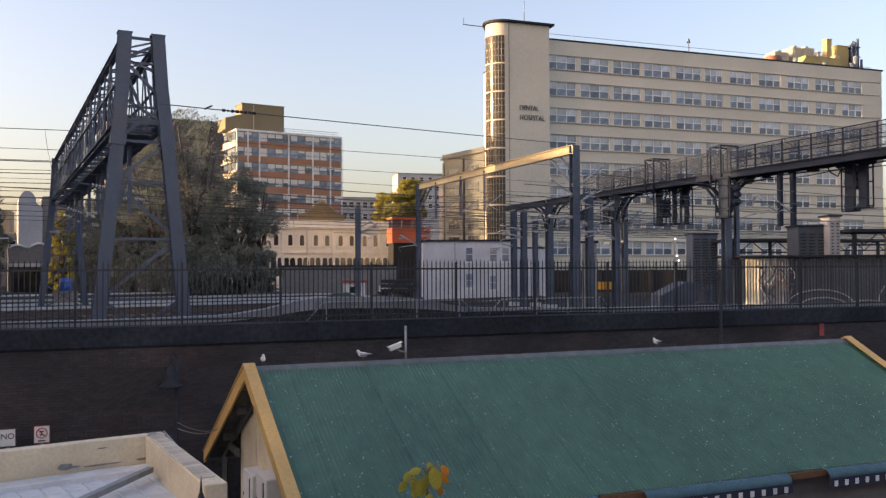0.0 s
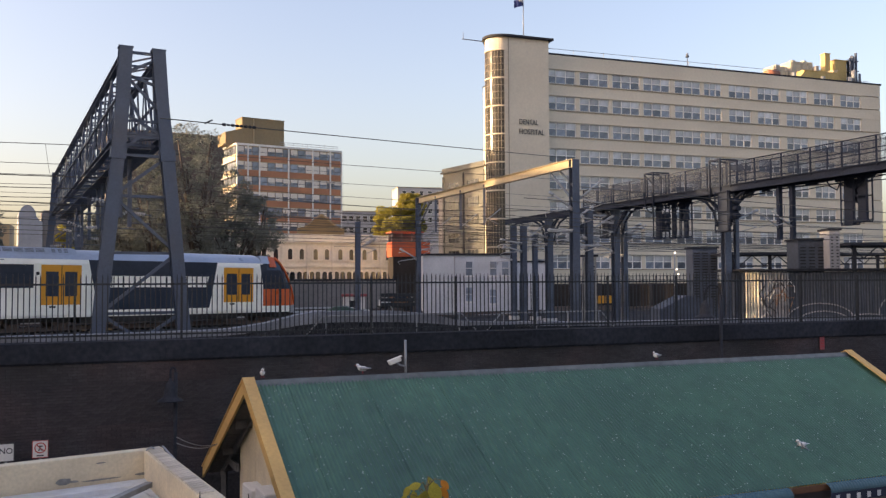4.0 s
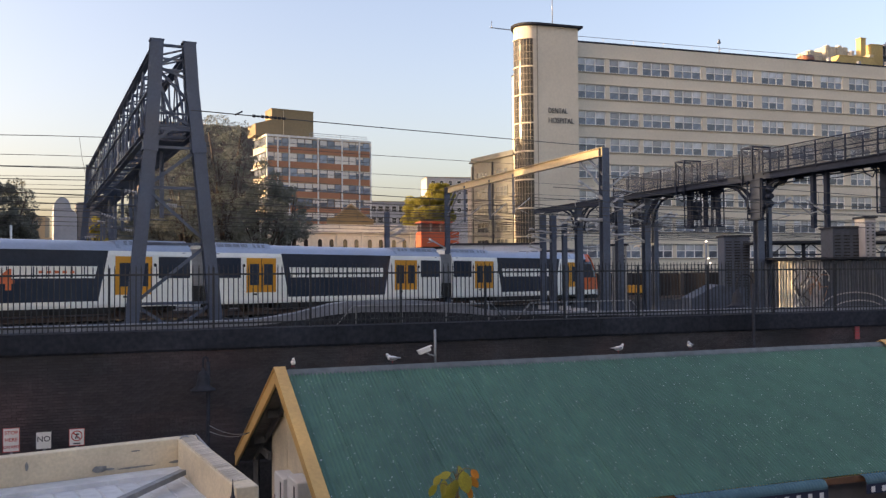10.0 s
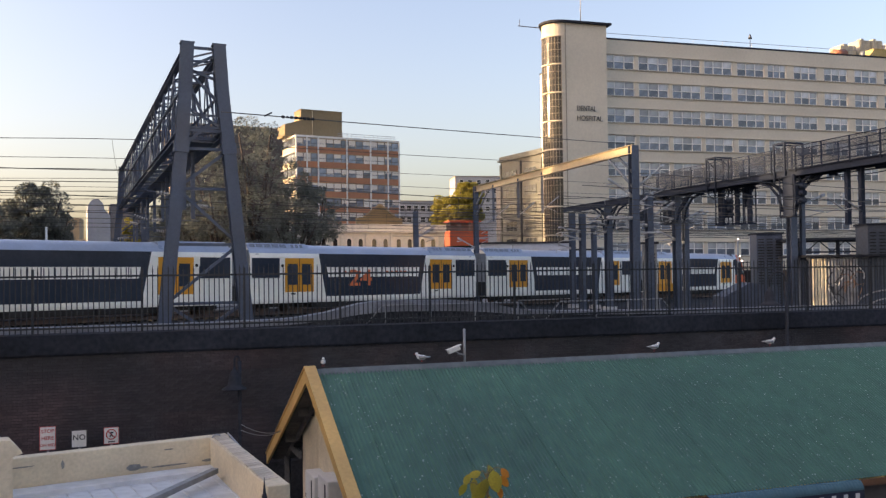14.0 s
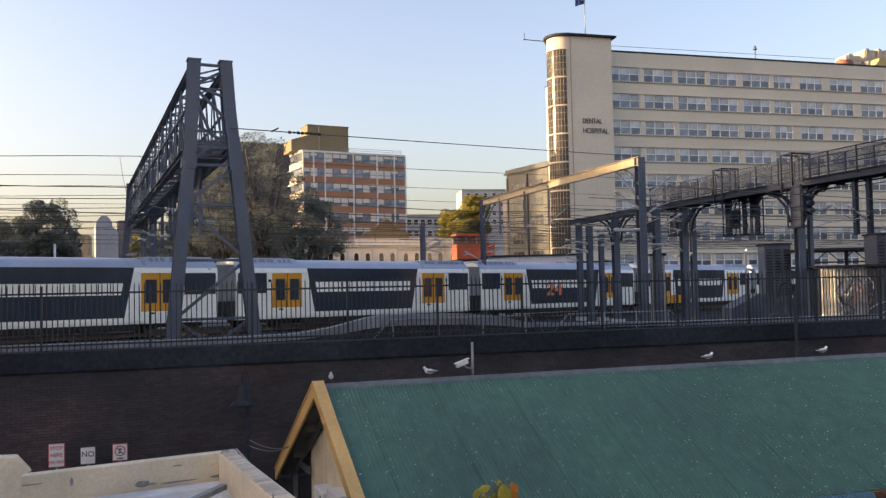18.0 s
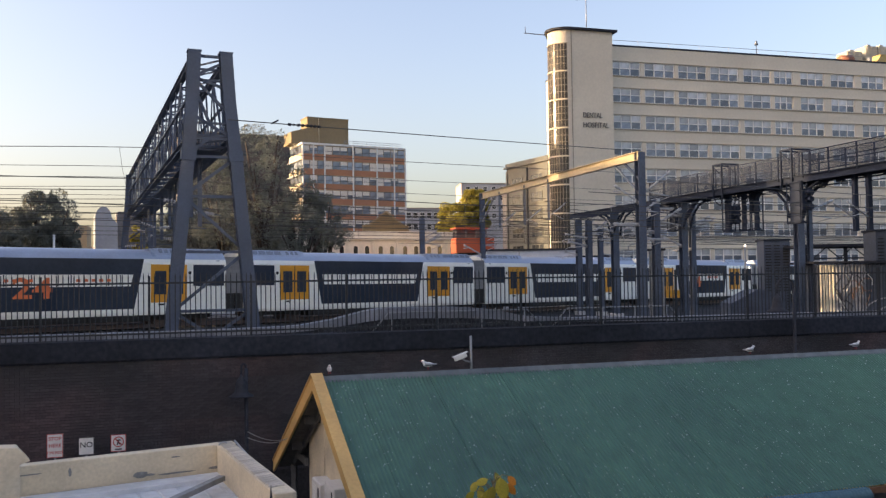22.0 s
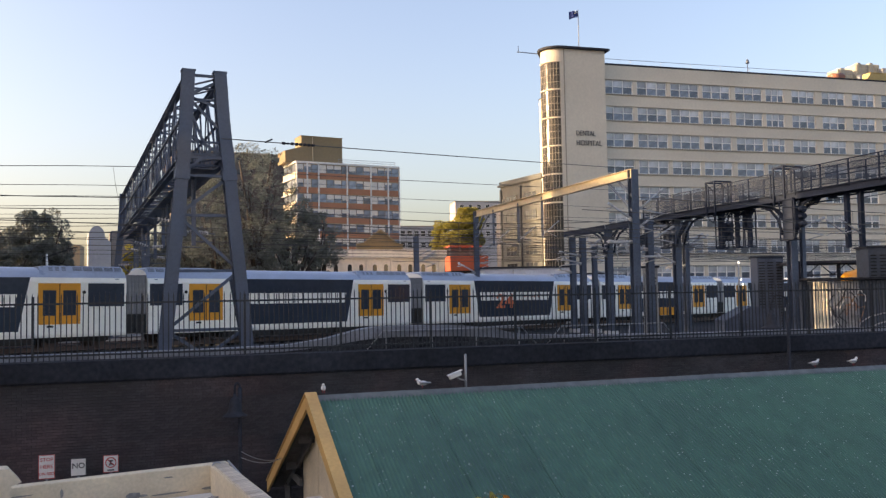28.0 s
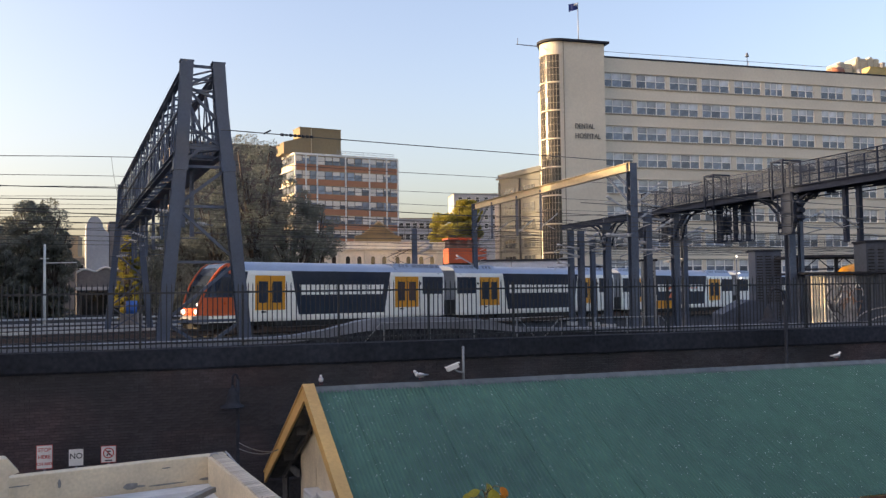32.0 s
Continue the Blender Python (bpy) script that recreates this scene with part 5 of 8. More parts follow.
    # ballast weights, brackets and conduits along the girder
    for k in range(16):
        x = 0.6 + k * 1.55
        bm = B()
        box(bm, x, x + 0.34 + 0.2 * (k % 3), -0.62, -0.5, low - 0.12, low + 0.26 + 0.1 * (k % 2))
        part("fixing_box", bm, M_SIGNAL, g, bevel=0.02)
    for dz in (0.0, 0.09, 0.2):
        part("conduit", (bm := B(), path(bm, [Vector((-3 + i * 1.5, -0.57, low - 0.04 - dz - 0.05 * math.sin(i * 1.7 + dz * 30))) for i in range(22)], 0.022, 5))[0], M_SIGNAL, g)
    for x in (9.38, 10.22):
        t = part("drop_post", (bm := B(), beam(bm, (x, 0, low), (x, 0, 4.45), 0.2, 0.2))[0], M_SIGNAL, g)
        bm = B()
        rod(bm, (x, 0, 5.0), (x - 0.4, 1.6, 5.7), 0.035)
        rod(bm, (x, 0, 5.3), (x - 0.3, 1.5, 5.0), 0.022)
        part("bracket_arm", bm, M_ARM, t)


signal_gantry()


# ---------- overhead wires ----------
def wire(a, b, sag=0.15, r=0.014, drop=None, label="thin dark overhead wire above the tracks"):
    a, b = Vector(a), Vector(b)
    ob = tagged(new("overhead_wire"), label, "wire", "overhead wires")
    n = 14
    pts = [a.lerp(b, i / n) - Vector((0, 0, sag * 4 * (i / n) * (1 - i / n))) for i in range(n + 1)]
    part("strand", (bm := B(), path(bm, pts, r, 5))[0], M_WIRE, ob)
    if drop:
        for p in pts[2:-1:3]:
            if p.z - drop > 0.15:
                part("dropper", (bm := B(), rod(bm, p, (p.x, p.y, drop), r * 0.6, 4))[0], M_WIRE, ob)
        part("contact_strand", (bm := B(), path(bm, [Vector((p.x, p.y, drop)) for p in (pts[0], pts[-1])], r, 5))[0], M_WIRE, ob)
    return ob


GA, GB = Vector((-9.55, 27.6, 0)), Vector((-25.75, 59.0, 0))
PA, PB = Vector((6.92, 45.3, 0)), Vector((-1.85, 66.0, 0))
wire((-8.9, 27.3, 7.75), (6.95, 45.4, 8.96), 0.02, 0.018, label="feeder wire from the gantry to a mast")
_fa, _fb = Vector((-8.5, 27.6, 7.75)), Vector((6.95, 45.4, 8.96))
ins = tagged(new("wire_insulator"), "string of dark disc insulators on the feeder wire", "insulator")
for i in range(8):
    f = 0.075 + i * 0.0075
    part("disc", (bm := B(), rod(bm, _fa.lerp(_fb, f), _fa.lerp(_fb, f + 0.004), 0.05 if i != 1 else 0.035, 8))[0], M_DARK, ins)
p = _fa.lerp(_fb, 0.05)
part("clamp", (bm := B(), rod(bm, p - Vector((0.08, 0.05, 0.02)), p + Vector((0.12, 0.12, 0.12)), 0.03, 6))[0], M_DARK, ins)
for f, g in ((0.16, 0.15), (0.28, 0.32), (0.40, 0.48), (0.52, 0.62), (0.64, 0.78), (0.76, 0.95)):
    a, b = GA.lerp(GB, f), PA.lerp(PB, g)
    d = (b - a)
    far = a - d * 1.6
    out = b + d * 1.5
    wire((a.x, a.y, 6.5), (b.x, b.y, 6.5), 0.45, 0.017, drop=5.35)
    wire((far.x, far.y, 6.6), (a.x, a.y, 6.5), 0.5, 0.017, drop=5.4)
    wire((b.x, b.y, 6.5), (out.x, out.y, 6.3), 0.6, 0.015, drop=5.2)
def feeder(pts, r=0.02):
    """A long wire through its points of support and sag."""
    ob = tagged(new("overhead_wire"), "long dark feeder wire passing over the tracks", "wire", "overhead wires")
    part("strand", (bm := B(), path(bm, [Vector(p) for p in pts], r, 5))[0], M_WIRE, ob)


feeder([(-24.1, 35.77, 8.56), (-20.28, 39.71, 9.04), (-18.22, 41.84, 9.26), (-13.02, 47.2, 9.59), (-6.23, 54.21, 9.89), (0.15, 60.79, 10.23), (10.02, 70.97, 10.82)], 0.018)
feeder([(-26.9, 39.95, 8.37), (-22.63, 44.35, 8.78), (-20.34, 46.71, 8.97), (-14.53, 52.7, 9.25), (-6.95, 60.53, 9.43), (-1.57, 66.09, 9.66), (11.17, 79.23, 10.18)], 0.016)
feeder([(-28.91, 42.94, 8.19), (-24.32, 47.67, 8.62), (-22.31, 49.75, 8.77), (-15.62, 56.65, 8.9), (-9.21, 63.27, 8.92), (-3.75, 68.9, 9.07), (16.08, 89.36, 9.86)], 0.017)
feeder([(-30.11, 44.73, 7.87), (-25.34, 49.65, 8.29), (-23.23, 51.82, 8.46), (-16, 59.3, 8.5), (-3.0, 72.7, 8.6), (14.0, 90.2, 8.9)], 0.015)
feeder([(-31.31, 46.52, 7.6), (-26.35, 51.64, 8.02), (-24.16, 53.9, 8.13), (-16.7, 61.6, 8.1), (-3.0, 75.7, 8.1), (14.0, 93.3, 8.3)], 0.014)
feeder([(-32.51, 48.31, 7.29), (-27.36, 53.63, 7.67), (-25.09, 55.97, 7.76), (-16.7, 64.6, 7.6), (-3.0, 78.7, 7.5), (14.0, 96.3, 7.6)], 0.014)
# slack jumper loops between the wires
for x, y, z0, z1 in ((-18.9, 41.2, 9.2, 7.2), (-18.2, 41.9, 8.9, 6.6)):
    feeder([(x, y, z0), (x + 0.1, y + 0.1, (z0 + z1) / 2), (x + 0.25, y + 0.25, z1)], 0.009)
for i in range(9):
    b = PA.lerp(PB, 0.05 + i * 0.11)
    c = Vector((60 + i * 2.0, 92 + i * 6.0, 0))
    wire((b.x, b.y, 5.2 + 0.35 * (i % 4)), (c.x, c.y, 5.0 + 0.3 * (i % 5)), 0.5, 0.016)
    a = Vector((19.9, 32.0, 0)).lerp(Vector((5.35, 68.6, 0)), 0.1 + i * 0.1)
    e = a + Vector((45, 24, 0))
    w0 = a - Vector((14, 7.5, 0))
    wire((w0.x, w0.y, 5.6), (e.x, e.y, 5.4 + 0.15 * (i % 3)), 0.4, 0.014, drop=4.9)


# ---------- trough route, shed with cladding, lineside things ----------
def trough_route():
    """Concrete cable troughs behind the fence, with a raised stretch over a culvert."""
    t = tagged(new("cable_trough"), "pale concrete cable trough along the top of the wall", "cable trough")
    t.matrix_basis = WALL @ pose(0, 2.6, 0)
    xs, tops, lows = (-14, 2.7, 5.8, 6.96, 8.25, 9.2, 11.1, 12.2, 13.4, 15.0, 19.4, 40), (1.1, 1.11, 1.16, 1.32, 1.63, 1.65, 1.62, 1.52, 1.25, 1.18, 1.11, 1.05), (0.94, 0.93, 0.98, 1.08, 1.27, 1.31, 1.27, 1.21, 1.09, 1.05, 0.97, 0.92)
    x = -14.0
    while x < 40:
        a, b = x, x + 0.488
        ta, tb, la, lb = np.interp(a, xs, tops), np.interp(b, xs, tops), np.interp(a, xs, lows), np.interp(b, xs, lows)
        bm = B()
        loft(bm, [[(a, -0.3, la), (a, 0.3, la), (a, 0.3, ta), (a, -0.3, ta)], [(b, -0.3, lb), (b, 0.3, lb), (b, 0.3, tb), (b, -0.3, tb)]])
        part("trough_lid", bm, M_TROUGH, t)
        x += 0.5
    bm = B()
    loft(bm, [[(a, -0.27, -0.5), (a, 0.27, -0.5), (a, 0.27, z), (a, -0.27, z)] for a, z in zip(xs, lows)])
    part("plinth", bm, M_BALLAST, t)
    rail = tagged(new("hand_rail"), "grey tube hand rail beside the trough", "hand rail")
    rail.matrix_basis = WALL @ pose(0, 2.2, 0)
    for x0_, x1_ in ((8.2, 13.8), (14.2, 19.0)):
        bm = B()
        path(bm, [Vector((x0_, 0, 0.95)), Vector((x0_ + 0.5, 0, 1.5)), Vector((x1_ - 0.5, 0, 1.5)), Vector((x1_, 0, 0.95))], 0.025)
        part("tube", bm, M_GALV, rail)
        for k in range(4):
            xx = x0_ + 0.6 + k * (x1_ - x0_ - 1.2) / 3
            part("rail_post", (bm := B(), rod(bm, (xx, 0, 0.6), (xx, 0, 1.5), 0.022))[0], M_GALV, rail)


trough_route()


def clad_shed():
    """A lineside shed with ribbed cladding, spray-painted near its corner."""
    s = thing("lineside_shed", pose(15.4, 44.4, -0.25, 0, 0, heading(93)), "grey corrugated lineside shed with spray paint by its corner", "shed")
    bm = B()
    n = 150
    z1 = 3.2
    lo, hi = [], []
    for i in range(n + 1):
        x = 14.0 * i / n
        y = 0.03 * (1 if i % 2 else -1)
        lo.append(bm.verts.new((x, y, 0))), hi.append(bm.verts.new((x, y, z1)))
    for i in range(n):
        bm.faces.new((lo[i], lo[i + 1], hi[i + 1], hi[i]))
    part("front_cladding", bm, M_CORR, s)
    # first panel's pale buff puts the patch of sun into the colour
    buff = mat("sun_patch_buff", (0.76, 0.66, 0.48), 0.7, 0.0, 6, 0.15, 1.1, 0.3, 0.1)
    faded = mat("faded_cladding", (0.26, 0.26, 0.265), 0.7, 0.0, 6, 0.25, 1.1, 0.35, 0.1)
    for k in range(3):
        bm = B()
        va, vb = [], []
        for i in range(9):
            x = 0.02 + k * 0.72 + i * 0.09
            y = -0.04 - 0.06 * (i % 2)
            va.append(bm.verts.new((x, y, 0.02))), vb.append(bm.verts.new((x, y, z1 - 0.02)))
        for i in range(8):
            bm.faces.new((va[i], va[i + 1], vb[i + 1], vb[i]))
        part("painted_panel", bm, faded if k else buff, s, "faded grey painted panel" if k else "corner panel coloured pale buff for the patch of sun")
    part("core", (bm := B(), box(bm, 0, 14, 0.06, 4.5, 0, z1))[0], M_CORR, s)
    roof_ob = part("roof", (bm := B(), box(bm, -0.35, 14.3, -0.35, 4.8, z1 + 0.05, z1 + 0.13))[0], M_DARK, s, "dark rusty sheet roof")
    rib = mesh_of("roof_rib", (bm := B(), box(bm, -0.1, 0.1, -0.37, 4.7, z1 + 0.13, z1 + 0.16))[0], M_DARK)
    for i in range(30):
        part("roof_rib", rib, None, roof_ob, at=pose(-0.2 + i * 0.48, random.uniform(-0.05, 0.0), 0))
    rng = random.Random(5)
    for col, m_ in (((0.6, 0.6, 0.58), "spray_white"), ((0.03, 0.03, 0.035), "spray_black"), ((0.28, 0.16, 0.10), "spray_rust")):
        mm = mat(m_, col, 0.6)
        for k in range(3):
            bm = B()
            x, z = 0.9 + rng.random() * 1.5, 1.0 + rng.random() * 1.4
            pts_ = [Vector((x, -0.11, z))]
            for i in range(7):
                x2, z2 = x + rng.uniform(-0.35, 0.35), min(max(z + rng.uniform(-0.5, 0.5), 0.3), 2.8)
                pts_.append(Vector((x2, -0.11, z2)))
                x, z = x2, z2
            path(bm, pts_, 0.028, 4)
            part("spray_paint", bm, mm, s)
    arc = mat("spray_grey", (0.34, 0.33, 0.33), 0.6)
    for x, z, w, h in ((3.75, 0.75, 1.7, 0.85), (3.9, 0.7, 1.25, 0.5), (7.4, 1.0, 0.75, 0.95), (6.1, 0.8, 1.0, 0.25)):
        part("spray_paint", (bm := B(), path(bm, [Vector((x + w * math.cos(a), -0.036, z + h * math.sin(a))) for a in [math.pi * k / 12 for k in range(13)]], 0.035, 4))[0], arc, s)


clad_shed()

LIFT = 0.52 - gz(22.4, 58.0)


def railcar():
    """A second train that pulls up beyond the shed; local x from its nose back along the track."""
    v = thing("railcar", pose(0, 0, 0), "orange-nosed railcar standing beyond the lineside shed", "train")
    bm = B()
    loft(bm, [[(x, -w, 0.9), (x, w, 0.9), (x, w, z - 0.12), (x, w - 0.3, z), (x, 0.3 - w, z), (x, -w, z - 0.12)] for x, w, z in ((0.0, 1.0, LIFT + 2.92), (0.25, 1.25, LIFT + 3.1), (1.0, 1.4, LIFT + 3.28), (1.5, 1.45, LIFT + 3.36))], True)
    nose = part("nose", bm, M_TYELLOW, v, "orange-yellow painted sloping nose")
    part("windscreen", (bm := B(), box(bm, -0.03, 0.02, -0.7, 0.7, 1.9, 2.7))[0], M_TDARK, nose)
    for y in (-0.8, 0.8):
        part("headlamp", (bm := B(), rod(bm, (-0.06, y, 1.3), (0.05, y, 1.3), 0.12, 10))[0], M_TGREY, nose)
    part("body", (bm := B(), box(bm, 1.5, 14.0, -1.45, 1.45, 0.9, LIFT + 3.34))[0], M_TWHITE, v, bevel=0.12)
    for k in range(5):
        part("window", (bm := B(), box(bm, 2.6 + k * 2.2, 4.2 + k * 2.2, -1.47, -1.44, 1.9, 2.8))[0], M_TDARK, v)
    part("underframe", (bm := B(), box(bm, 0.6, 13.6, -1.2, 1.2, 0.45, 0.9))[0], M_TUNDER, v)
    for x in (2.2, 4.4, 10.4, 12.6):
        for y in (-0.75, 0.75):
            part("wheel", (bm := B(), rod(bm, (x, y - 0.06, 0.42), (x, y + 0.06, 0.42), 0.42, 16))[0], M_RAIL, v)
    return v


RAILCAR = railcar()


def white_building():
    o = Vector((-1.83, 78.6, 0))
    b = thing("relay_building", pose(o.x, o.y, -0.5, 0, 0, heading(87)), "white painted two-storey lineside building with a flat roof", "building")
    part("wall", (bm := B(), box(bm, 0, 8.05, 0, 6.0, 0, 5.42))[0], M_RELAY, b)
    part("wall", (bm := B(), box(bm, 8.05, 11.6, 0.6, 5.5, 0, 4.75))[0], M_RELAY, b)
    part("roof", (bm := B(), box(bm, -0.12, 8.15, -0.15, 6.2, 5.42, 5.58))[0], M_DARK, b)
    part("roof", (bm := B(), box(bm, 8.16, 11.7, 0.5, 5.6, 4.75, 4.9))[0], M_DARK, b)
    for x, z in ((3.75, 3.55), (5.95, 3.55), (7.05, 3.55), (3.75, 1.2), (5.95, 1.0)):
        x += 0.1
        w = part("window", (bm := B(), box(bm, x, x + 0.72, -0.05, 0.02, z, z + 1.35))[0], M_RELAY, b)
        for k in (0, 1):
            part("pane", (bm := B(), box(bm, x + 0.07, x + 0.65, -0.07, -0.045, z + 0.07 + k * 0.64, z + 0.64 + k * 0.64))[0], M_PANE, w)
        part("sill", (bm := B(), box(bm, x - 0.1, x + 0.82, -0.14, 0.0, z - 0.1, z))[0], M_WHITE, w)
    part("downpipe", (bm := B(), rod(bm, (2.9, -0.06, 0), (2.9, -0.06, 5.3), 0.05))[0], M_GREYBLD, b)


white_building()


def canopy(x, y, h, L, z, label):
    """A platform canopy: dark roof edge on a lattice girder."""
    c = thing("platform_canopy", pose(x, y, 0, 0, 0, heading(h)), label, "canopy", "platform canopies")
    part("roof", (bm := B(), box(bm, 0, L, -0.3, 4.0, z - 0.18, z))[0], M_DARK, c)
    part("chord", (bm := B(), beam(bm, (0, 0, z - 0.95), (L, 0, z - 0.95), 0.1, 0.1))[0], M_DARK, c)
    n = int(L / 0.8)
    for i in range(n):
        a, b = i * L / n, (i + 1) * L / n
        part("web_bar", (bm := B(), beam(bm, (a, 0, z - 0.95 if i % 2 else z - 0.2), (b, 0, z - 0.2 if i % 2 else z - 0.95), 0.06, 0.06))[0], M_DARK, c)
    for i in range(3):
        xx = 0.4 + i * (L - 0.8) / 2
        p = c.matrix_basis @ Vector((xx, 0.2, 0))
        part("column", (bm := B(), beam(bm, (xx, 0.2, gz(p.x, p.y)), (xx, 0.2, z - 0.2), 0.2, 0.2))[0], M_DARK, c)


canopy(19.6, 60, 92, 6.0, 4.45, "dark platform canopy on a lattice girder")
canopy(24.3, 52, 92, 7.0, 4.75, "dark platform canopy on a lattice girder")
canopy(30.0, 74, 92, 14.0, 4.8, "dark platform canopy on a lattice girder")


def plant_hut(x, y, w, d, z0, z1, material, label):
    hut = thing("lineside_hut", pose(x, y, z0, 0, 0, heading(92)), label, "hut", "lineside huts")
    part("body", (bm := B(), box(bm, 0, w, 0, d, 0, z1 - z0))[0], material, hut)
    part("roof", (bm := B(), box(bm, -0.1, w + 0.1, -0.1, d + 0.1, z1 - z0, z1 - z0 + 0.12))[0], M_DARK, hut)
    n = max(int(w / 0.5), 2)
    for i in range(n):
        part("louvre", (bm := B(), [box(bm, 0.1 + i * w / n, -0.1 + (i + 1) * w / n, -0.04, 0.0, zz, zz + 0.06) for zz in (0.3 + 0.2 * k for k in range(int((z1 - z0 - 0.5) / 0.2)))])[0], M_TUNDER, hut)


plant_hut(18.4, 64, 1.8, 2.0, -0.4, 4.9, M_OLDGALV, "tall grey louvred equipment hut")
plant_hut(22.1, 54, 1.65, 2.0, -0.4, 5.0, M_CORR, "grey louvred equipment hut")
plant_hut(23.6, 53, 0.62, 1.5, -0.4, 5.55, M_GREYBLD, "narrow pale equipment cabinet")
plant_hut(7.9, 49, 0.75, 0.6, -0.4, 3.9, M_GALV, "grey equipment cabinet behind the mast")

# lit yellow equipment box and low things between the tracks
bm = B()
box(bm, -0.6, 0.6, -0.25, 0.25, 0, 0.5)
yb = solid("track_box", bm, mat("yellow_box", (0.62, 0.30, 0.03), 0.5), pose(10.8, 58, 1.05, 0, 0, heading(92)), "orange-yellow equipment box on legs between the tracks", "equipment box")
for x in (-0.5, 0.5):
    part("leg", (bm := B(), beam(bm, (x, 0, -1.5), (x, 0, 0), 0.07, 0.07))[0], M_DARK, yb)
bm = B()
box(bm, 0, 12.4, 0, 0.5, -0.9, 2.7)
tw = solid("trackside_wall", bm, M_DARKBRICK, pose(-17.2, 93, 0, 0, 0, heading(76)), "low brown brick wall behind the tracks", "wall", kind="structure")
part("coping", (bm := B(), box(bm, -0.1, 12.5, -0.1, 0.6, 2.7, 2.88))[0], M_COPING, tw)


def track_machine():
    m = thing("track_trolley", pose(-4.9, 88, -0.75, 0, 0, heading(70)), "small brown and white track maintenance trolley", "rail vehicle")
    part("deck", (bm := B(), box(bm, -1.6, 1.6, -0.8, 0.8, 0.7, 0.9))[0], M_TUNDER, m)
    part("cab", (bm := B(), box(bm, -0.4, 1.2, -0.7, 0.7, 0.9, 2.1))[0], M_RUST, m, bevel=0.06)
    part("screen", (bm := B(), box(bm, -0.2, 1.0, -0.73, -0.69, 1.5, 2.1))[0], M_TDARK, m)
    part("crate", (bm := B(), box(bm, -1.5, -0.6, -0.6, 0.6, 0.9, 1.5))[0], M_WHITE, m)
    for x in (-1.1, 1.1):
        for y in (-0.7, 0.7):
            part("wheel", (bm := B(), rod(bm, (x, y - 0.05, 0.45), (x, y + 0.05, 0.45), 0.32, 14))[0], M_TUNDER, m)


track_machine()


def platform_lamp(x, y, z):
    l = thing("platform_lamp", pose(x, y, gz(x, y)), "slim post with three glowing lamps", "lamp post")
    part("pole", (bm := B(), rod(bm, (0, 0, 0), (0, 0, z - gz(x, y)), 0.06, 8))[0], M_GALV, l)
    for dx, dz in ((0, 0.0), (0.12, -1.25), (0.25, -1.6)):
        part("lamp_head", (bm := B(), ball(bm, (dx, -0.1, z - gz(x, y) + dz), 0.07, 0.07, 0.06, 10, 6))[0], M_HEADLAMP, l)


platform_lamp(17.2, 64.5, 4.6)

bm = B()
loft(bm, [[(0, 0, -2.4), (0, 3, -2.4), (0, 3, -0.9), (0, 0, -0.9)], [(1.8, 0, -2.4), (1.8, 3, -2.4), (1.8, 3, 0.05), (1.8, 0, 0.05)], [(3.7, 0, -2.4), (3.7, 3, -2.4), (3.7, 3, -0.2), (3.7, 0, -0.2)]])
solid("low_lean_to", bm, M_OLDGALV, pose(15.0, 60, 1.45), "low grey lean-to with a sloped roof behind the tracks", "shed")

bm = B()
prof_ = [(0.0, 0.0), (0.35, 0.55), (0.9, 0.75), (1.9, 0.78), (2.6, 0.5), (3.2, 0.42), (3.4, 0.0)]
loft(bm, [[(x, -0.8, -0.3), (x, -0.75, max(z - 0.1, -0.2)), (x, -0.4, z), (x, 0.4, z), (x, 0.75, max(z - 0.1, -0.2)), (x, 0.8, -0.3)] for x, z in prof_], True)
solid("tarpaulin", bm, mat("green_tarpaulin", (0.02, 0.05, 0.035), 0.6, 0.0, 5, 0.3, 0.8, 0.3, 0.4), pose(-10.2, 75, -0.3), "dark green tarpaulin over a heap by the tracks", "tarpaulin")

# dark platform wall before the hospital's foot
bm = B()
box(bm, 0, 36, 0, 6, -2.2, 2.1)
pw = solid("platform_wall", bm, M_MORTAR, pose(9.0, 101, 0, 0, 0, heading(88)), "dark platform wall behind the tracks", "wall", kind="structure")
for i in range(12):
    part("pier", (bm := B(), box(bm, i * 3.0, i * 3.0 + 0.4, -0.25, 0, -2.2, 2.25))[0], M_DARK, pw)
part("railing", (bm := B(), lattice(bm, [v for k in range(25) for v in (k * 1.45, k * 1.45 + 0.06)], [2.12, 2.2, 2.6, 2.66, 3.05, 3.12], 0.5, 0.56))[0], M_DARK, pw)

# ---------- hospital ----------
def me_width(me):
    xs = [v.co.x for v in me.vertices]
    return max(xs) - min(xs)


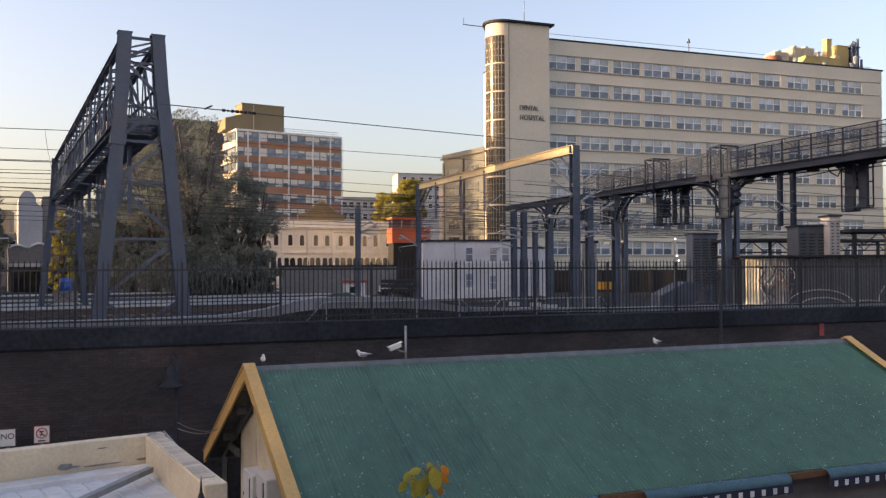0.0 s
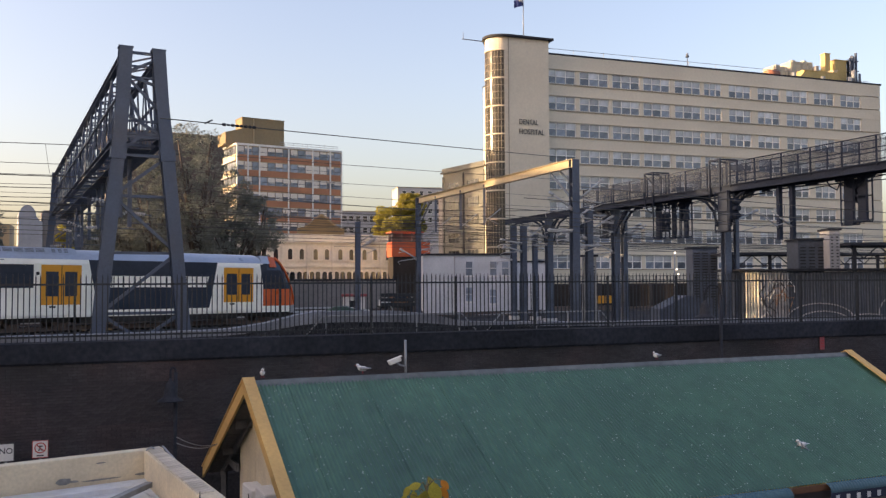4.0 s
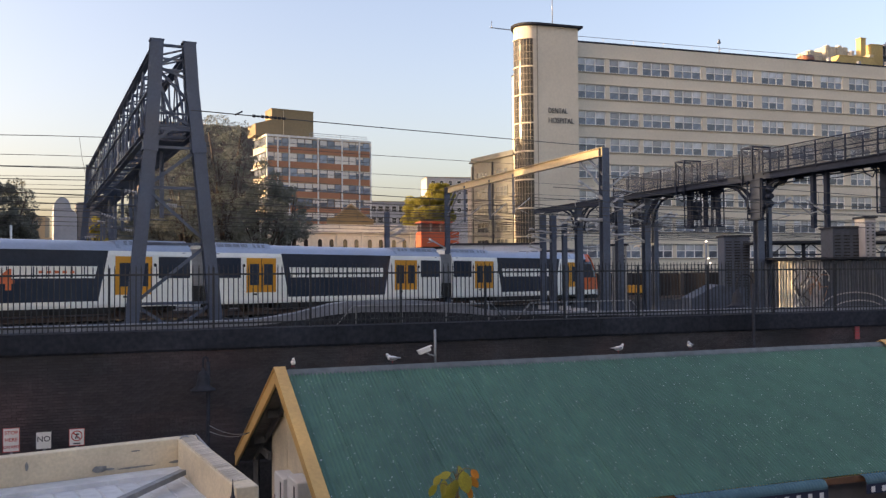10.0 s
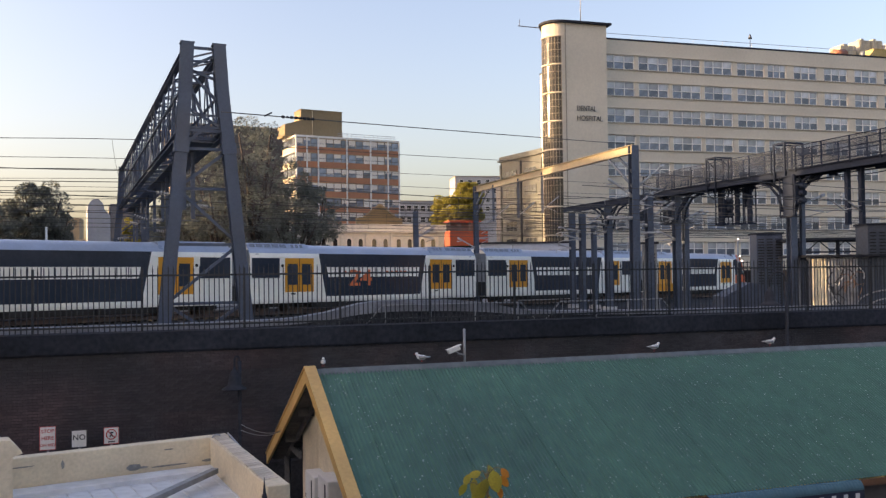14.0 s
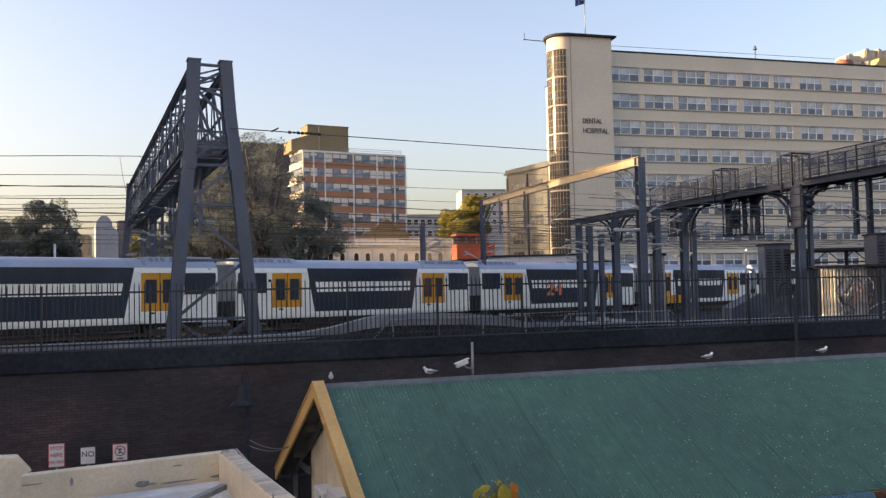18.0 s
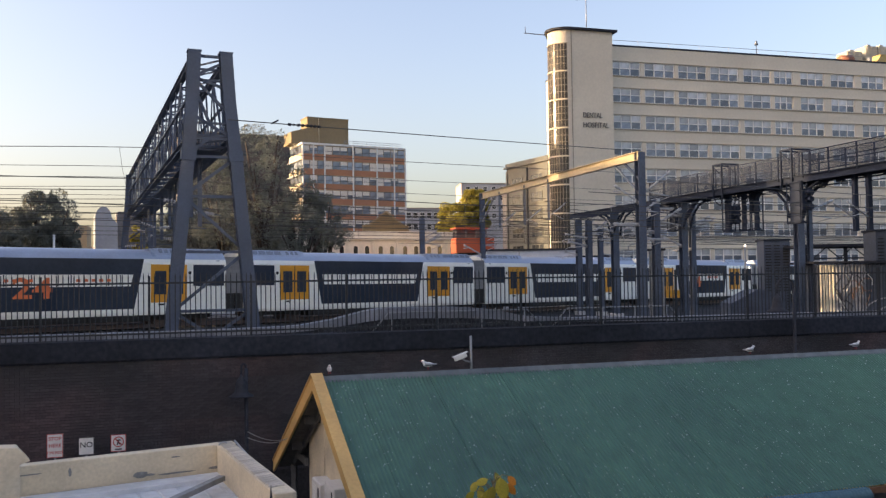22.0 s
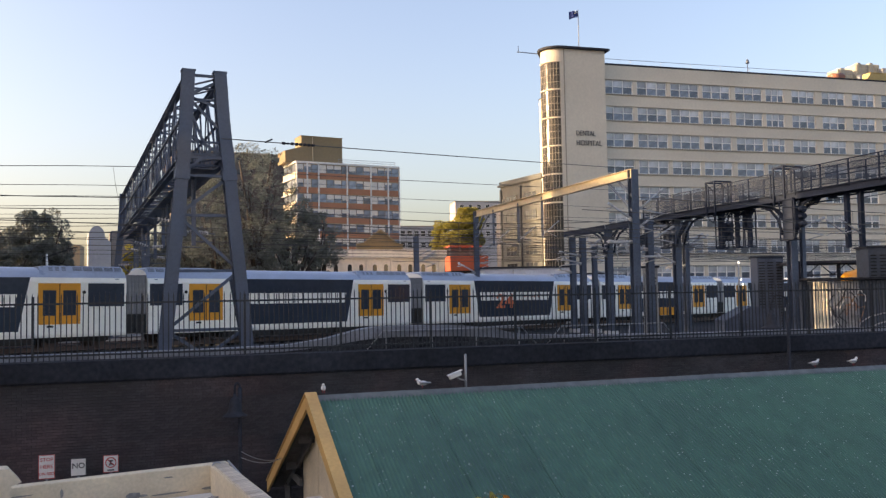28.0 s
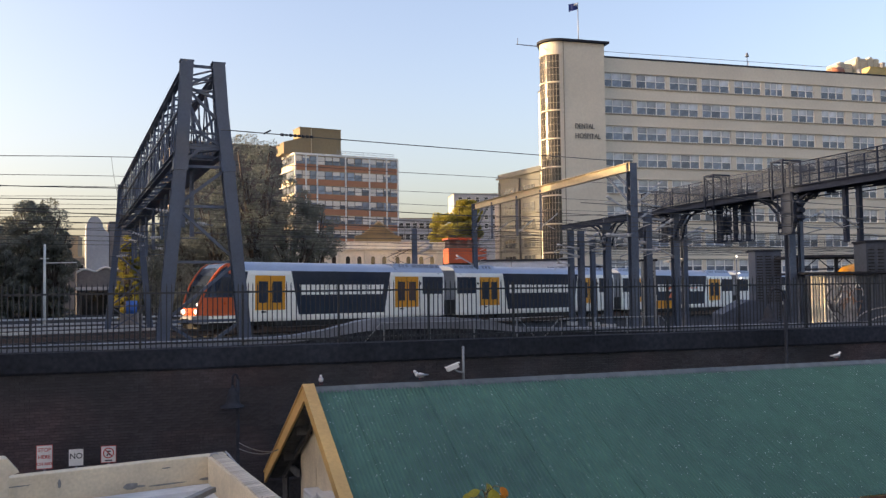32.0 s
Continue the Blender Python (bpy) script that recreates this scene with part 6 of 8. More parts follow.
def hospital():
    O = Vector((14.23, 117.4, 0))
    b = thing("hospital_building", pose(O.x, O.y, 0, 0, 0, heading(70)), "eight-storey cream brick hospital with a rounded glazed stair tower", "building")
    z0, roof = -4.0, 33.45
    part("facade", (bm := B(), box(bm, -0.1, 59.2, 0.35, 22, z0, roof))[0], M_HOSP, b)
    # tower: flat panel plus a half-round corner
    R = 2.0
    bm = B()
    pts = [(-0.1, -0.9), (-6.4, -0.9)]
    cx, cy = -6.4, -0.9 + R
    for i in range(1, 13):
        a = -math.pi / 2 - (math.pi * 0.66) * i / 12
        pts.append((cx + R * math.cos(a), cy + R * math.sin(a)))
    pts += [(-2.6, 12), (-0.1, 12)]
    slab(bm, pts, z0, 35.0)
    part("stair_tower", bm, M_HOSP, b, "cream brick tower with a rounded corner")
    bm = B()
    big = [(0.5, -1.3), (-6.4, -1.35)] + [(cx + (R + 0.4) * math.cos(-math.pi / 2 - math.pi * 0.66 * i / 12), cy + (R + 0.4) * math.sin(-math.pi / 2 - math.pi * 0.66 * i / 12)) for i in range(1, 13)] + [(-2.4, 12.3), (0.5, 12.3)]
    slab(bm, big, 35.0, 35.28)
    part("tower_roof", bm, M_DARK, b)
    bm = B()
    box(bm, -0.09, 59.5, -0.05, 22.3, roof, roof + 0.22)
    part("roof_edge", bm, M_DARK, b)
    bm = B()
    box(bm, -6.12, -6.0, -0.95, -0.9, z0, 35.0)
    part("expansion_joint", bm, M_HOSP_TRIM, b)
    # stair glazing: curved strip of small panes, storey by storey
    for k in range(8):
        zt = 33.2 - k * 3.75
        bm, bars = B(), B()
        for i in range(9):
            a0 = -math.pi / 2 - math.radians(8 + i * 11.5)
            a1 = -math.pi / 2 - math.radians(8 + (i + 1) * 11.5)
            q = []
            for a, z in ((a0, zt - 3.55), (a1, zt - 3.55), (a1, zt), (a0, zt)):
                q.append(bm.verts.new((cx + (R + 0.03) * math.cos(a), cy + (R + 0.03) * math.sin(a), z)))
            bm.faces.new(q)
            for z in (zt - 3.55, zt - 2.66, zt - 1.77, zt - 0.89, zt):
                beam(bars, (cx + (R + 0.05) * math.cos(a0), cy + (R + 0.05) * math.sin(a0), z), (cx + (R + 0.05) * math.cos(a1), cy + (R + 0.05) * math.sin(a1), z), 0.04, 0.045)
            beam(bars, (cx + (R + 0.05) * math.cos(a0), cy + (R + 0.05) * math.sin(a0), zt - 3.55), (cx + (R + 0.05) * math.cos(a0), cy + (R + 0.05) * math.sin(a0), zt), 0.05, 0.04)
        w = part("stair_window", bars, M_HOSP_TRIM, b)
        part("pane", bm, M_STAIRGLASS, w)
        bm = B()
        ring = [-math.pi / 2 - math.radians(i * 9) for i in range(13)]
        slab(bm, [(cx + (R + 0.12) * math.cos(a), cy + (R + 0.12) * math.sin(a)) for a in ring] + [(cx + (R - 0.05) * math.cos(a), cy + (R - 0.05) * math.sin(a)) for a in ring[::-1]], zt + 0.04, zt + 0.15)
        part("ledge", bm, M_HOSP, b)
    # windows: eleven bays on eight floors
    bays = [(0.0, 4.49), (5.11, 9.73), (10.28, 14.76), (15.32, 19.84), (20.61, 25.07), (25.66, 28.74), (30.04, 34.02), (35.26, 39.34), (40.62, 44.71), (45.91, 49.89), (51.13, 55.22)]
    H, PITCH = 1.95, 3.62
    made = {}
    for f in range(8):
        zt = 31.46 - f * PITCH
        # spandrel proud of the window band, and a thin sill line
        zb = zt - H
        part("spandrel", (bm := B(), box(bm, 0.002, 59.198, 0.0, 0.35, zb - (PITCH - H) + 0.0, zb - 0.14))[0], M_HOSP, b)
        part("sill", (bm := B(), box(bm, -0.05, 55.4, -0.12, 0.35, zb - 0.14, zb))[0], M_HOSP_TRIM, b)
        part("lintel", (bm := B(), box(bm, -0.05, 55.4, -0.10, 0.3, zt - 0.001, zt + 0.12))[0], M_HOSP, b)
        prev = 0.0
        for x0, x1 in bays + [(59.2, 59.2)]:
            if x0 - prev > 0.05:
                part("pier", (bm := B(), box(bm, prev, x0, 0.03, 0.35, zb, zt))[0], M_HOSP, b)
            prev = x1
        for x0, x1 in bays:
            w = round(x1 - x0, 1)
            if w not in made:
                n = 3
                bm = B()
                xs = [0.0]
                for i in range(n):
                    xs += [i * w / n + (0.12 if i == 0 else 0.06), (i + 1) * w / n - (0.12 if i == n - 1 else 0.06)]
                lattice(bm, xs + [w], [0, 0.1, H * 0.52 - 0.05, H * 0.52 + 0.05, H - 0.1, H], 0.12, 0.30)
                fr = mesh_of("window", bm, M_WINFRAME)
                bm = B()
                box(bm, 0.06, w / n - 0.06, 0.22, 0.26, 0.05, H * 0.52)
                lo = mesh_of("pane", bm, M_PANE)
                bm = B()
                box(bm, 0.06, w / n - 0.06, 0.18, 0.22, H * 0.52, H - 0.05)
                up = mesh_of("pane", bm, M_PANEUP)
                made[w] = (fr, lo, up, n)
            fr, lo, up, n = made[w]
            win = part("window", fr, None, b, at=pose(x0, 0, zb))
            for i in range(n):
                part("pane", lo, None, win, at=pose(i * w / n, 0, 0))
                part("pane", up, None, win, at=pose(i * w / n, 0, 0))
    part("spandrel", (bm := B(), box(bm, 0.002, 59.198, 0.0, 0.35, 31.56, roof - 0.01))[0], M_HOSP, b)
    for word, x, z, wide in (("DENTAL", -4.62, 23.72, 2.75), ("HOSPITAL", -4.62, 22.42, 3.65)):
        me = text_mesh(word, 1.0, M_LETTER, 0.03, "LEFT", -0.01)
        part("lettering", me, None, b, "dark raised letters", at=pose(x, -1.0, z, 90, 0, 0) @ Matrix.Diagonal((wide / me_width(me), 1, 1, 1)))
    # roof: rails, mast with flag, plant rooms
    bm = B()
    for z in (0.55, 1.05):
        rod(bm, (0.5, 2.0, roof + z * 1.35), (44, 2.0, roof + z * 1.35), 0.035, 5)
    for i in range(10):
        rod(bm, (0.5 + i * 4.8, 2.0, roof), (0.5 + i * 4.8, 2.0, roof + 1.42), 0.03, 5)
    part("roof_rail", bm, M_GALV, b)
    part("flagpole", (bm := B(), rod(bm, (-2.2, 2.5, 35.2), (-2.2, 2.5, 41.6), 0.06))[0], M_GALV, b)
    bm = B()
    v = []
    for i in range(9):
        x = -2.2 - i * 0.17
        y = 2.5 + 0.10 * math.sin(i * 1.1)
        v.append((bm.verts.new((x, y, 41.5 - 0.03 * i)), bm.verts.new((x, y, 40.65 - 0.06 * i))))
    for p, q in zip(v, v[1:]):
        bm.faces.new((p[0], q[0], q[1], p[1]))
    flag = part("flag", bm, M_FLAG, b, "dark blue flag")
    bm = B()
    for p, q in (((-2.25, 41.45), (-2.85, 41.05)), ((-2.25, 41.05), (-2.85, 41.42)), ((-2.55, 41.48), (-2.55, 41.02)), ((-2.22, 41.24), (-2.9, 41.24))):
        beam(bm, (p[0], 2.38, p[1]), (q[0], 2.38, q[1]), 0.02, 0.07)
    part("flag_cross", bm, M_WHITE, flag)
    bm = B()
    rod(bm, (-12.4, -0.2, 34.35), (-8.8, 0.6, 34.5), 0.06, 6)
    rod(bm, (-12.2, -0.2, 34.3), (-12.2, -0.2, 35.2), 0.04, 6)
    part("bracket_mast", bm, M_OLDGALV, b)
    bm = B()
    rod(bm, (25.0, 3, roof), (25.0, 3, roof + 2.5), 0.06, 6)
    rod(bm, (25.0, 3, roof + 2.4), (25.0, 3, roof + 3.0), 0.28, 10, 0.12)
    part("vent_cowl", bm, M_OLDGALV, b)
    bm = B()
    for x, h in ((31.2, 1.0), (32.8, 0.5), (34.4, 0.3), (36.0, 0.4), (37.6, 0.8), (38.8, 0.9)):
        beam(bm, (x, 3, roof + 0.2), (x + 1.5, 3, roof + 0.2 + h * 0.5), 0.1, 0.5)
        beam(bm, (x, 3, roof), (x, 3, roof + h), 0.12, 0.12)
    part("shade_frame", bm, M_DARK, b)
    for x0, x1, y0, y1, h, m_ in ((46.2, 53.0, 2.2, 4.0, 1.9, M_YELLOWPLANT), (52.7, 53.7, 4.6, 5.6, 5.7, M_YELLOWPLANT), (55.0, 57.3, 4.8, 7.0, 4.9, M_YELLOWPLANT), (50.8, 54.9, 6.5, 10, 3.4, M_TANK), (52.8, 53.6, 3.0, 4.2, 2.6, M_CREAM), (50.4, 50.95, 4.2, 5.0, 3.3, M_GREYBLD)):
        pr = part("plant_room", (bm := B(), box(bm, x0, x1, y0, y1, roof, roof + h))[0], m_, b)
        part("capping", (bm := B(), box(bm, x0 - 0.08, x1 + 0.08, y0 - 0.08, y1 + 0.08, roof + h, roof + h + 0.12))[0], m_, pr)
    part("plant_slope", (bm := B(), loft(bm, [[(44.4, 2.2, roof), (44.4, 4.0, roof), (46.2, 4.0, roof), (46.2, 2.2, roof)], [(45.9, 2.2, roof + 1.4), (45.9, 4.0, roof + 1.4), (46.2, 4.0, roof + 1.9), (46.2, 2.2, roof + 1.9)]]))[0], M_YELLOWPLANT, b)
    for x, w, h, m_ in ((42.6, 2.9, 3.1, M_TANK), (46.1, 2.2, 4.1, M_TANK), (48.4, 2.2, 4.2, M_TANK)):
        bm = B()
        box(bm, x, x + w, 5, 7.5, roof + 0.7, roof + h)
        tk = part("water_tank", bm, m_, b, "pale roof tank on a low frame", bevel=0.12)
        for k in range(3):
            part("tank_rib", (bm := B(), box(bm, x + (k + 0.5) * w / 3 - 0.06, x + (k + 0.5) * w / 3 + 0.06, 4.93, 5.0, roof + 0.8, roof + h - 0.1))[0], m_, tk)
        for xx in (x + 0.2, x + w - 0.2):
            part("tank_leg", (bm := B(), beam(bm, (xx, 5.3, roof), (xx, 5.3, roof + 0.7), 0.2, 0.2))[0], M_OLDGALV, tk)
        part("tank_hatch", (bm := B(), box(bm, x + w * 0.3, x + w * 0.55, 5.4, 6.2, roof + h, roof + h + 0.3))[0], m_, tk)
    part("roof_drum", (bm := B(), rod(bm, (40.0, 3.6, roof + 0.9), (42.0, 3.6, roof + 1.2), 0.85, 14))[0], mat("rust_red_drum", (0.30, 0.12, 0.07), 0.7, 0.0, 5, 0.2, 0.8, 0.3, 0.1), b, "rust red drum on the roof")
    for k, (x, y, top_) in enumerate(((57.5, 4.2, 5.3), (57.8, 5.6, 5.2), (58.1, 4.2, 5.6), (58.4, 5.6, 5.4), (58.7, 4.2, 6.2), (59.0, 5.4, 6.1), (57.6, 3.4, 3.2), (58.6, 3.4, 2.6))):
        part("flue", (bm := B(), rod(bm, (x, y, roof), (x, y, roof + top_), 0.2, 8))[0], M_OLDGALV, b)
    for z in (1.6, 3.2, 4.8):
        part("flue_frame", (bm := B(), beam(bm, (57.4, 4.8, roof + z), (59.1, 4.8, roof + z), 1.6, 0.12))[0], M_OLDGALV, b)
    for x, h in ((43.5, 1.2), (49.2, 1.0), (55.4, 2.4), (54.6, 1.3)):
        part("roof_fan", (bm := B(), rod(bm, (x, 1.5, roof), (x, 1.5, roof + h), 0.35, 10))[0], M_GALV, b)
    bm = B()
    for i in range(5):
        rod(bm, (57.2 + 0.4 * i, 2, roof), (57.2 + 0.4 * i, 2, roof + 1.0), 0.03, 5)
    rod(bm, (57.0, 2, roof + 1.0), (59.0, 2, roof + 1.0), 0.03, 5)
    part("roof_rail", bm, M_GALV, b)


hospital()


# ---------- orange-banded office tower ----------
def office_tower():
    b = thing("office_tower", pose(-47.6, 200, 0, 0, 0, heading(58.5)), "office tower with orange brick bands and continuous windows", "building")
    W_, D_, top = 26.5, 9.5, 34.9
    part("core", (bm := B(), box(bm, 0.15, W_ - 0.15, 0.15, D_, -4, top - 0.6))[0], M_TAN, b)
    P = 3.5
    for f in range(9):
        z = top - 0.6 - f * P
        part("band", (bm := B(), box(bm, 0, W_, 0, D_, z - P, z - P + 1.45))[0], M_ORANGEBRICK, b)
        # glass bays
        n = 14
        me = None
        for i in range(n):
            w = W_ / n
            if me is None:
                me = mesh_of("window", (bm := B(), box(bm, 0.07, w - 0.07, 0.03, 0.14, 0.05, P - 1.5))[0], M_PANE)
            part("window", me, None, b, at=pose(i * w, 0, z - P + 1.47))
        part("side_glazing", (bm := B(), [box(bm, 0.02, 0.14, 0.5 + k * 3.0, 3.2 + k * 3.0, z - P + 1.5, z - 0.05) for k in range(3)])[0], M_PANE, b)
        part("slab_edge", (bm := B(), box(bm, -0.08, W_ + 0.08, -0.08, 0.2, z - 0.12, z + 0.06))[0], M_TAN, b)
    part("parapet", (bm := B(), box(bm, -0.1, W_ + 0.1, -0.1, D_, top - 0.45, top))[0], M_WHITE, b)
    for x in (0.0, 2.6, 5.4, 12.6, 18.8, 23.4, W_ - 0.1):
        part("mullion", (bm := B(), box(bm, x, x + 0.28, -0.35, 0.0, 0, top - 0.3))[0], M_WHITE, b)
    # end face bands in cream over the orange: its sunlight put into the colour
    for f in range(9):
        part("side_band", (bm := B(), box(bm, -0.16, 0.0, 0.1, D_, top - 4.1 - f * P, top - 2.6 - f * P))[0], M_CREAM, b)
        part("balcony_slab", (bm := B(), box(bm, -0.7, 0.0, 0.6, D_, top - 4.25 - f * P, top - 4.1 - f * P))[0], M_WHITE, b)
    part("penthouse", (bm := B(), box(bm, 2.4, 12.8, 3.0, 8.0, top, 41.4))[0], M_OCHRE, b)
    part("penthouse", (bm := B(), sheet(bm, [(-1.6, top), (2.4, top), (2.4, 38.9), (-1.6, 37.7)], 3.0, 9.0))[0], M_OCHRE, b)
    part("penthouse_cap", (bm := B(), box(bm, 2.3, 12.9, 2.9, 8.1, 41.4, 41.6))[0], M_OCHRE, b)
    part("penthouse_pipe", (bm := B(), rod(bm, (5.2, 2.9, top), (5.2, 2.9, 41.3), 0.09, 6))[0], M_CREAM, b)
    # blinds and reveals behind the sashes: some drawn, some open
    rr = random.Random(12)
    blind = mesh_of("blind", (bm := B(), box(bm, 0.12, W_ / 14 - 0.12, -0.012, 0.03, 0, 1))[0], M_STONE)
    for f in range(9):
        for i in range(14):
            if rr.random() < 0.78:
                hb = rr.choice((0.5, 0.9, 1.3, 1.9))
                part("blind", blind, None, b, at=pose(i * W_ / 14, 0, top - 0.6 - f * P - 0.1 - hb) @ Matrix.Diagonal((1, 1, hb, 1)))
        part("transom", (bm := B(), box(bm, 0, W_, -0.03, 0.02, top - 0.6 - (f + 1) * P + 2.2, top - 0.6 - (f + 1) * P + 2.28))[0], M_DARK, b)
    bm = B()
    for i in range(14):
        rod(bm, (11 + i * 1.15, 1, top), (11 + i * 1.15, 1, top + 1.1), 0.04, 4)
    rod(bm, (11, 1, top + 1.1), (26, 1, top + 1.1), 0.05, 4)
    rod(bm, (11, 1, top + 0.6), (26, 1, top + 0.6), 0.04, 4)
    part("roof_rail", bm, M_GALV, b)


office_tower()


def plain_block(name, x, y, h, w, d, z1, material, label, rows=5, cols=6, wh=1.5, ww=1.1, zr=3.3, z0=-4.0, top_off=1.2, cornice=0.0, margin=0.8, group="", frames=None, mulls=()):
    """A house with rows of framed windows on its front, local x along the front."""
    b = thing(name, pose(x, y, 0, 0, 0, heading(h)), label, "building", group)
    part("wall", (bm := B(), box(bm, 0, w, 0, d, z0, z1))[0], material, b)
    part("roof", (bm := B(), box(bm, -0.15 - cornice, w + 0.15 + cornice, -0.15 - cornice, d, z1, z1 + 0.25))[0], M_HOSP_TRIM if cornice == 0 else material, b)
    step = (w - 2 * margin) / cols
    fr = mesh_of("window", (bm := B(), lattice(bm, [0, 0.08, ww - 0.08, ww], [0, 0.1, wh / 2 - 0.04, wh / 2 + 0.04, wh - 0.08, wh], -0.06, 0.02))[0], frames or M_WINFRAME)
    pn = mesh_of("pane", (bm := B(), box(bm, 0.08, ww - 0.08, -0.02, 0.02, 0.1, wh - 0.08))[0], M_GLASS)
    ml = mesh_of("mullion", (bm := B(), box(bm, -0.05, 0.05, -0.045, 0.03, 0.1, wh - 0.08))[0], frames or M_WINFRAME)
    for r in range(rows):
        for c in range(cols):
            win = part("window", fr, None, b, at=pose(margin + (c + 0.5) * step - ww / 2, -0.03, z1 - top_off - wh - r * zr))
            part("pane", pn, None, win)
            for x_ in mulls:
                part("mullion", ml, None, win, at=pose(x_, 0, 0))
    return b


# old rendered flats beside the tower, its street front seen aslant
ob_ = plain_block("old_flats", 0.15, 148.5, 148.5, 12.6, 9, 20.9, M_OLDWALL, "six-storey aged rendered block of flats", 7, 2, 1.65, 3.3, 2.85, cornice=0.25, margin=0.5, top_off=1.75, frames=M_OLDWALL, mulls=(1.1, 2.2))
for x in (0.0, 5.95, 12.2):
    part("bay_pier", (bm := B(), box(bm, x, x + 0.4, -0.22, 0.0, -3, 20.4))[0], M_OLDWALL, ob_)
for k in range(7):
    part("string_course", (bm := B(), box(bm, -0.1, 12.7, -0.14, 0.0, 19.0 - k * 2.85 - 1.75, 19.15 - k * 2.85 - 1.75))[0], M_OLDWALL, ob_)
part("parapet", (bm := B(), box(bm, -0.1, 12.7, -0.2, 0.25, 21.15, 21.75))[0], M_OLDWALL, ob_)
for x in (6.6,):
    part("downpipe", (bm := B(), rod(bm, (x, -0.12, -3), (x, -0.12, 20.5), 0.09, 6))[0], M_DARK, ob_)
part("stair_bay", (bm := B(), box(bm, -2.6, -0.05, 0.6, 6, -4, 17.4))[0], M_DARKBRICK, ob_)
part("chimney", (bm := B(), box(bm, -1.9, -1.2, 1.6, 2.6, 17.4, 18.8))[0], M_DARKBRICK, ob_)


def white_terrace():
    """A pale two-storey terrace with arches, cornice and a pediment."""
    h = 62.0
    b = thing("white_terrace", pose(-34.0, 138, 0, 0, 0, heading(h)), "pale stuccoed terrace with arched windows and a pediment", "building")
    L, top = 31.0, 10.2
    part("wall", (bm := B(), box(bm, 0, L, 0, 10, -4, top))[0], M_STONE, b)
    part("cornice", (bm := B(), box(bm, -0.3, L + 0.3, -0.45, 0.2, top - 1.1, top - 0.75))[0], M_STONE, b)
    part("parapet", (bm := B(), box(bm, -0.1, L + 0.1, -0.12, 0.3, top - 0.75, top + 0.35))[0], M_STONE, b)
    part("string_course", (bm := B(), box(bm, -0.1, L + 0.1, -0.25, 0.1, 5.0, 5.25))[0], M_STONE, b)
    bm = B()
    sheet(bm, [(11.4, top + 0.3), (19.6, top + 0.3), (19.6, top + 1.3), (18.1, top + 1.6), (15.5, top + 3.6), (12.9, top + 1.6), (11.4, top + 1.3)], -0.1, 0.4)
    part("pediment", bm, M_OCHRE, b)
    bm = B()
    beam(bm, (12.6, -0.2, top + 1.5), (15.5, -0.2, top + 3.7), 0.25, 0.25)
    beam(bm, (18.4, -0.2, top + 1.5), (15.5, -0.2, top + 3.7), 0.25, 0.25)
    part("pediment_moulding", bm, M_TAN, b)

    def arch(w, hgt):
        pts = [(-w / 2, 0), (w / 2, 0), (w / 2, hgt - w / 2)]
        pts += [(w / 2 * math.cos(a), hgt - w / 2 + w / 2 * math.sin(a)) for a in [math.pi * k / 8 for k in range(1, 8)]] + [(-w / 2, hgt - w / 2)]
        return pts
    bm = B()
    sheet(bm, arch(0.72, 1.75), -0.04, 0.02)
    pane = mesh_of("window", bm, M_GLASS)
    bm = B()
    sheet(bm, arch(1.35, 2.15), -0.02, 0.04)
    box(bm, -0.8, 0.8, -0.2, 0.0, -0.25, -0.05)
    surround = mesh_of("window_surround", bm, M_STONE)
    bm = B()
    sheet(bm, arch(0.78, 2.3), -0.05, 0.02)
    big = mesh_of("arch_opening", bm, M_GLASS)
    for i in range(7):
        for o in (-1.0, 1.0):
            x = 2.3 + i * 4.4 + o
            w = part("window_surround", surround, None, b, at=pose(x, -0.02, 6.3))
            part("window", pane, None, w)
        part("pilaster", (bm := B(), box(bm, i * 4.4 - 0.25, i * 4.4 + 0.25, -0.18, 0.0, -2, top - 1.1))[0], M_STONE, b)
        for o in (-1.65, -0.6, 0.6, 1.65):
            part("arch_opening", big, None, b, at=pose(2.3 + i * 4.4 + o, -0.03, 2.0))


white_terrace()


def orange_hoarding():
    b = thing("site_tower", pose(-6.9, 118, 0, 0, 0, heading(76)), "orange clad site building with a dark open top deck", "building")
    part("cladding", (bm := B(), box(bm, 0, 5.3, 0, 4, 5.95, 8.0))[0], M_ORANGE, b)
    part("lower_storey", (bm := B(), box(bm, 0.2, 5.0, 0.2, 4, -2, 5.95))[0], M_MORTAR, b)
    part("top_deck", (bm := B(), box(bm, -0.1, 4.4, -0.2, 4.2, 9.2, 9.42))[0], M_ORANGE, b)
    for x in (0.0, 1.7, 3.4, 5.1):
        part("deck_post", (bm := B(), beam(bm, (x * 0.82, 0, 8.0), (x * 0.82, 0, 9.2), 0.16, 0.16))[0], M_DARKBRICK, b)
    part("deck_back", (bm := B(), box(bm, 0, 4.3, 2.5, 2.7, 8.0, 9.2))[0], M_DARKBRICK, b)


orange_hoarding()

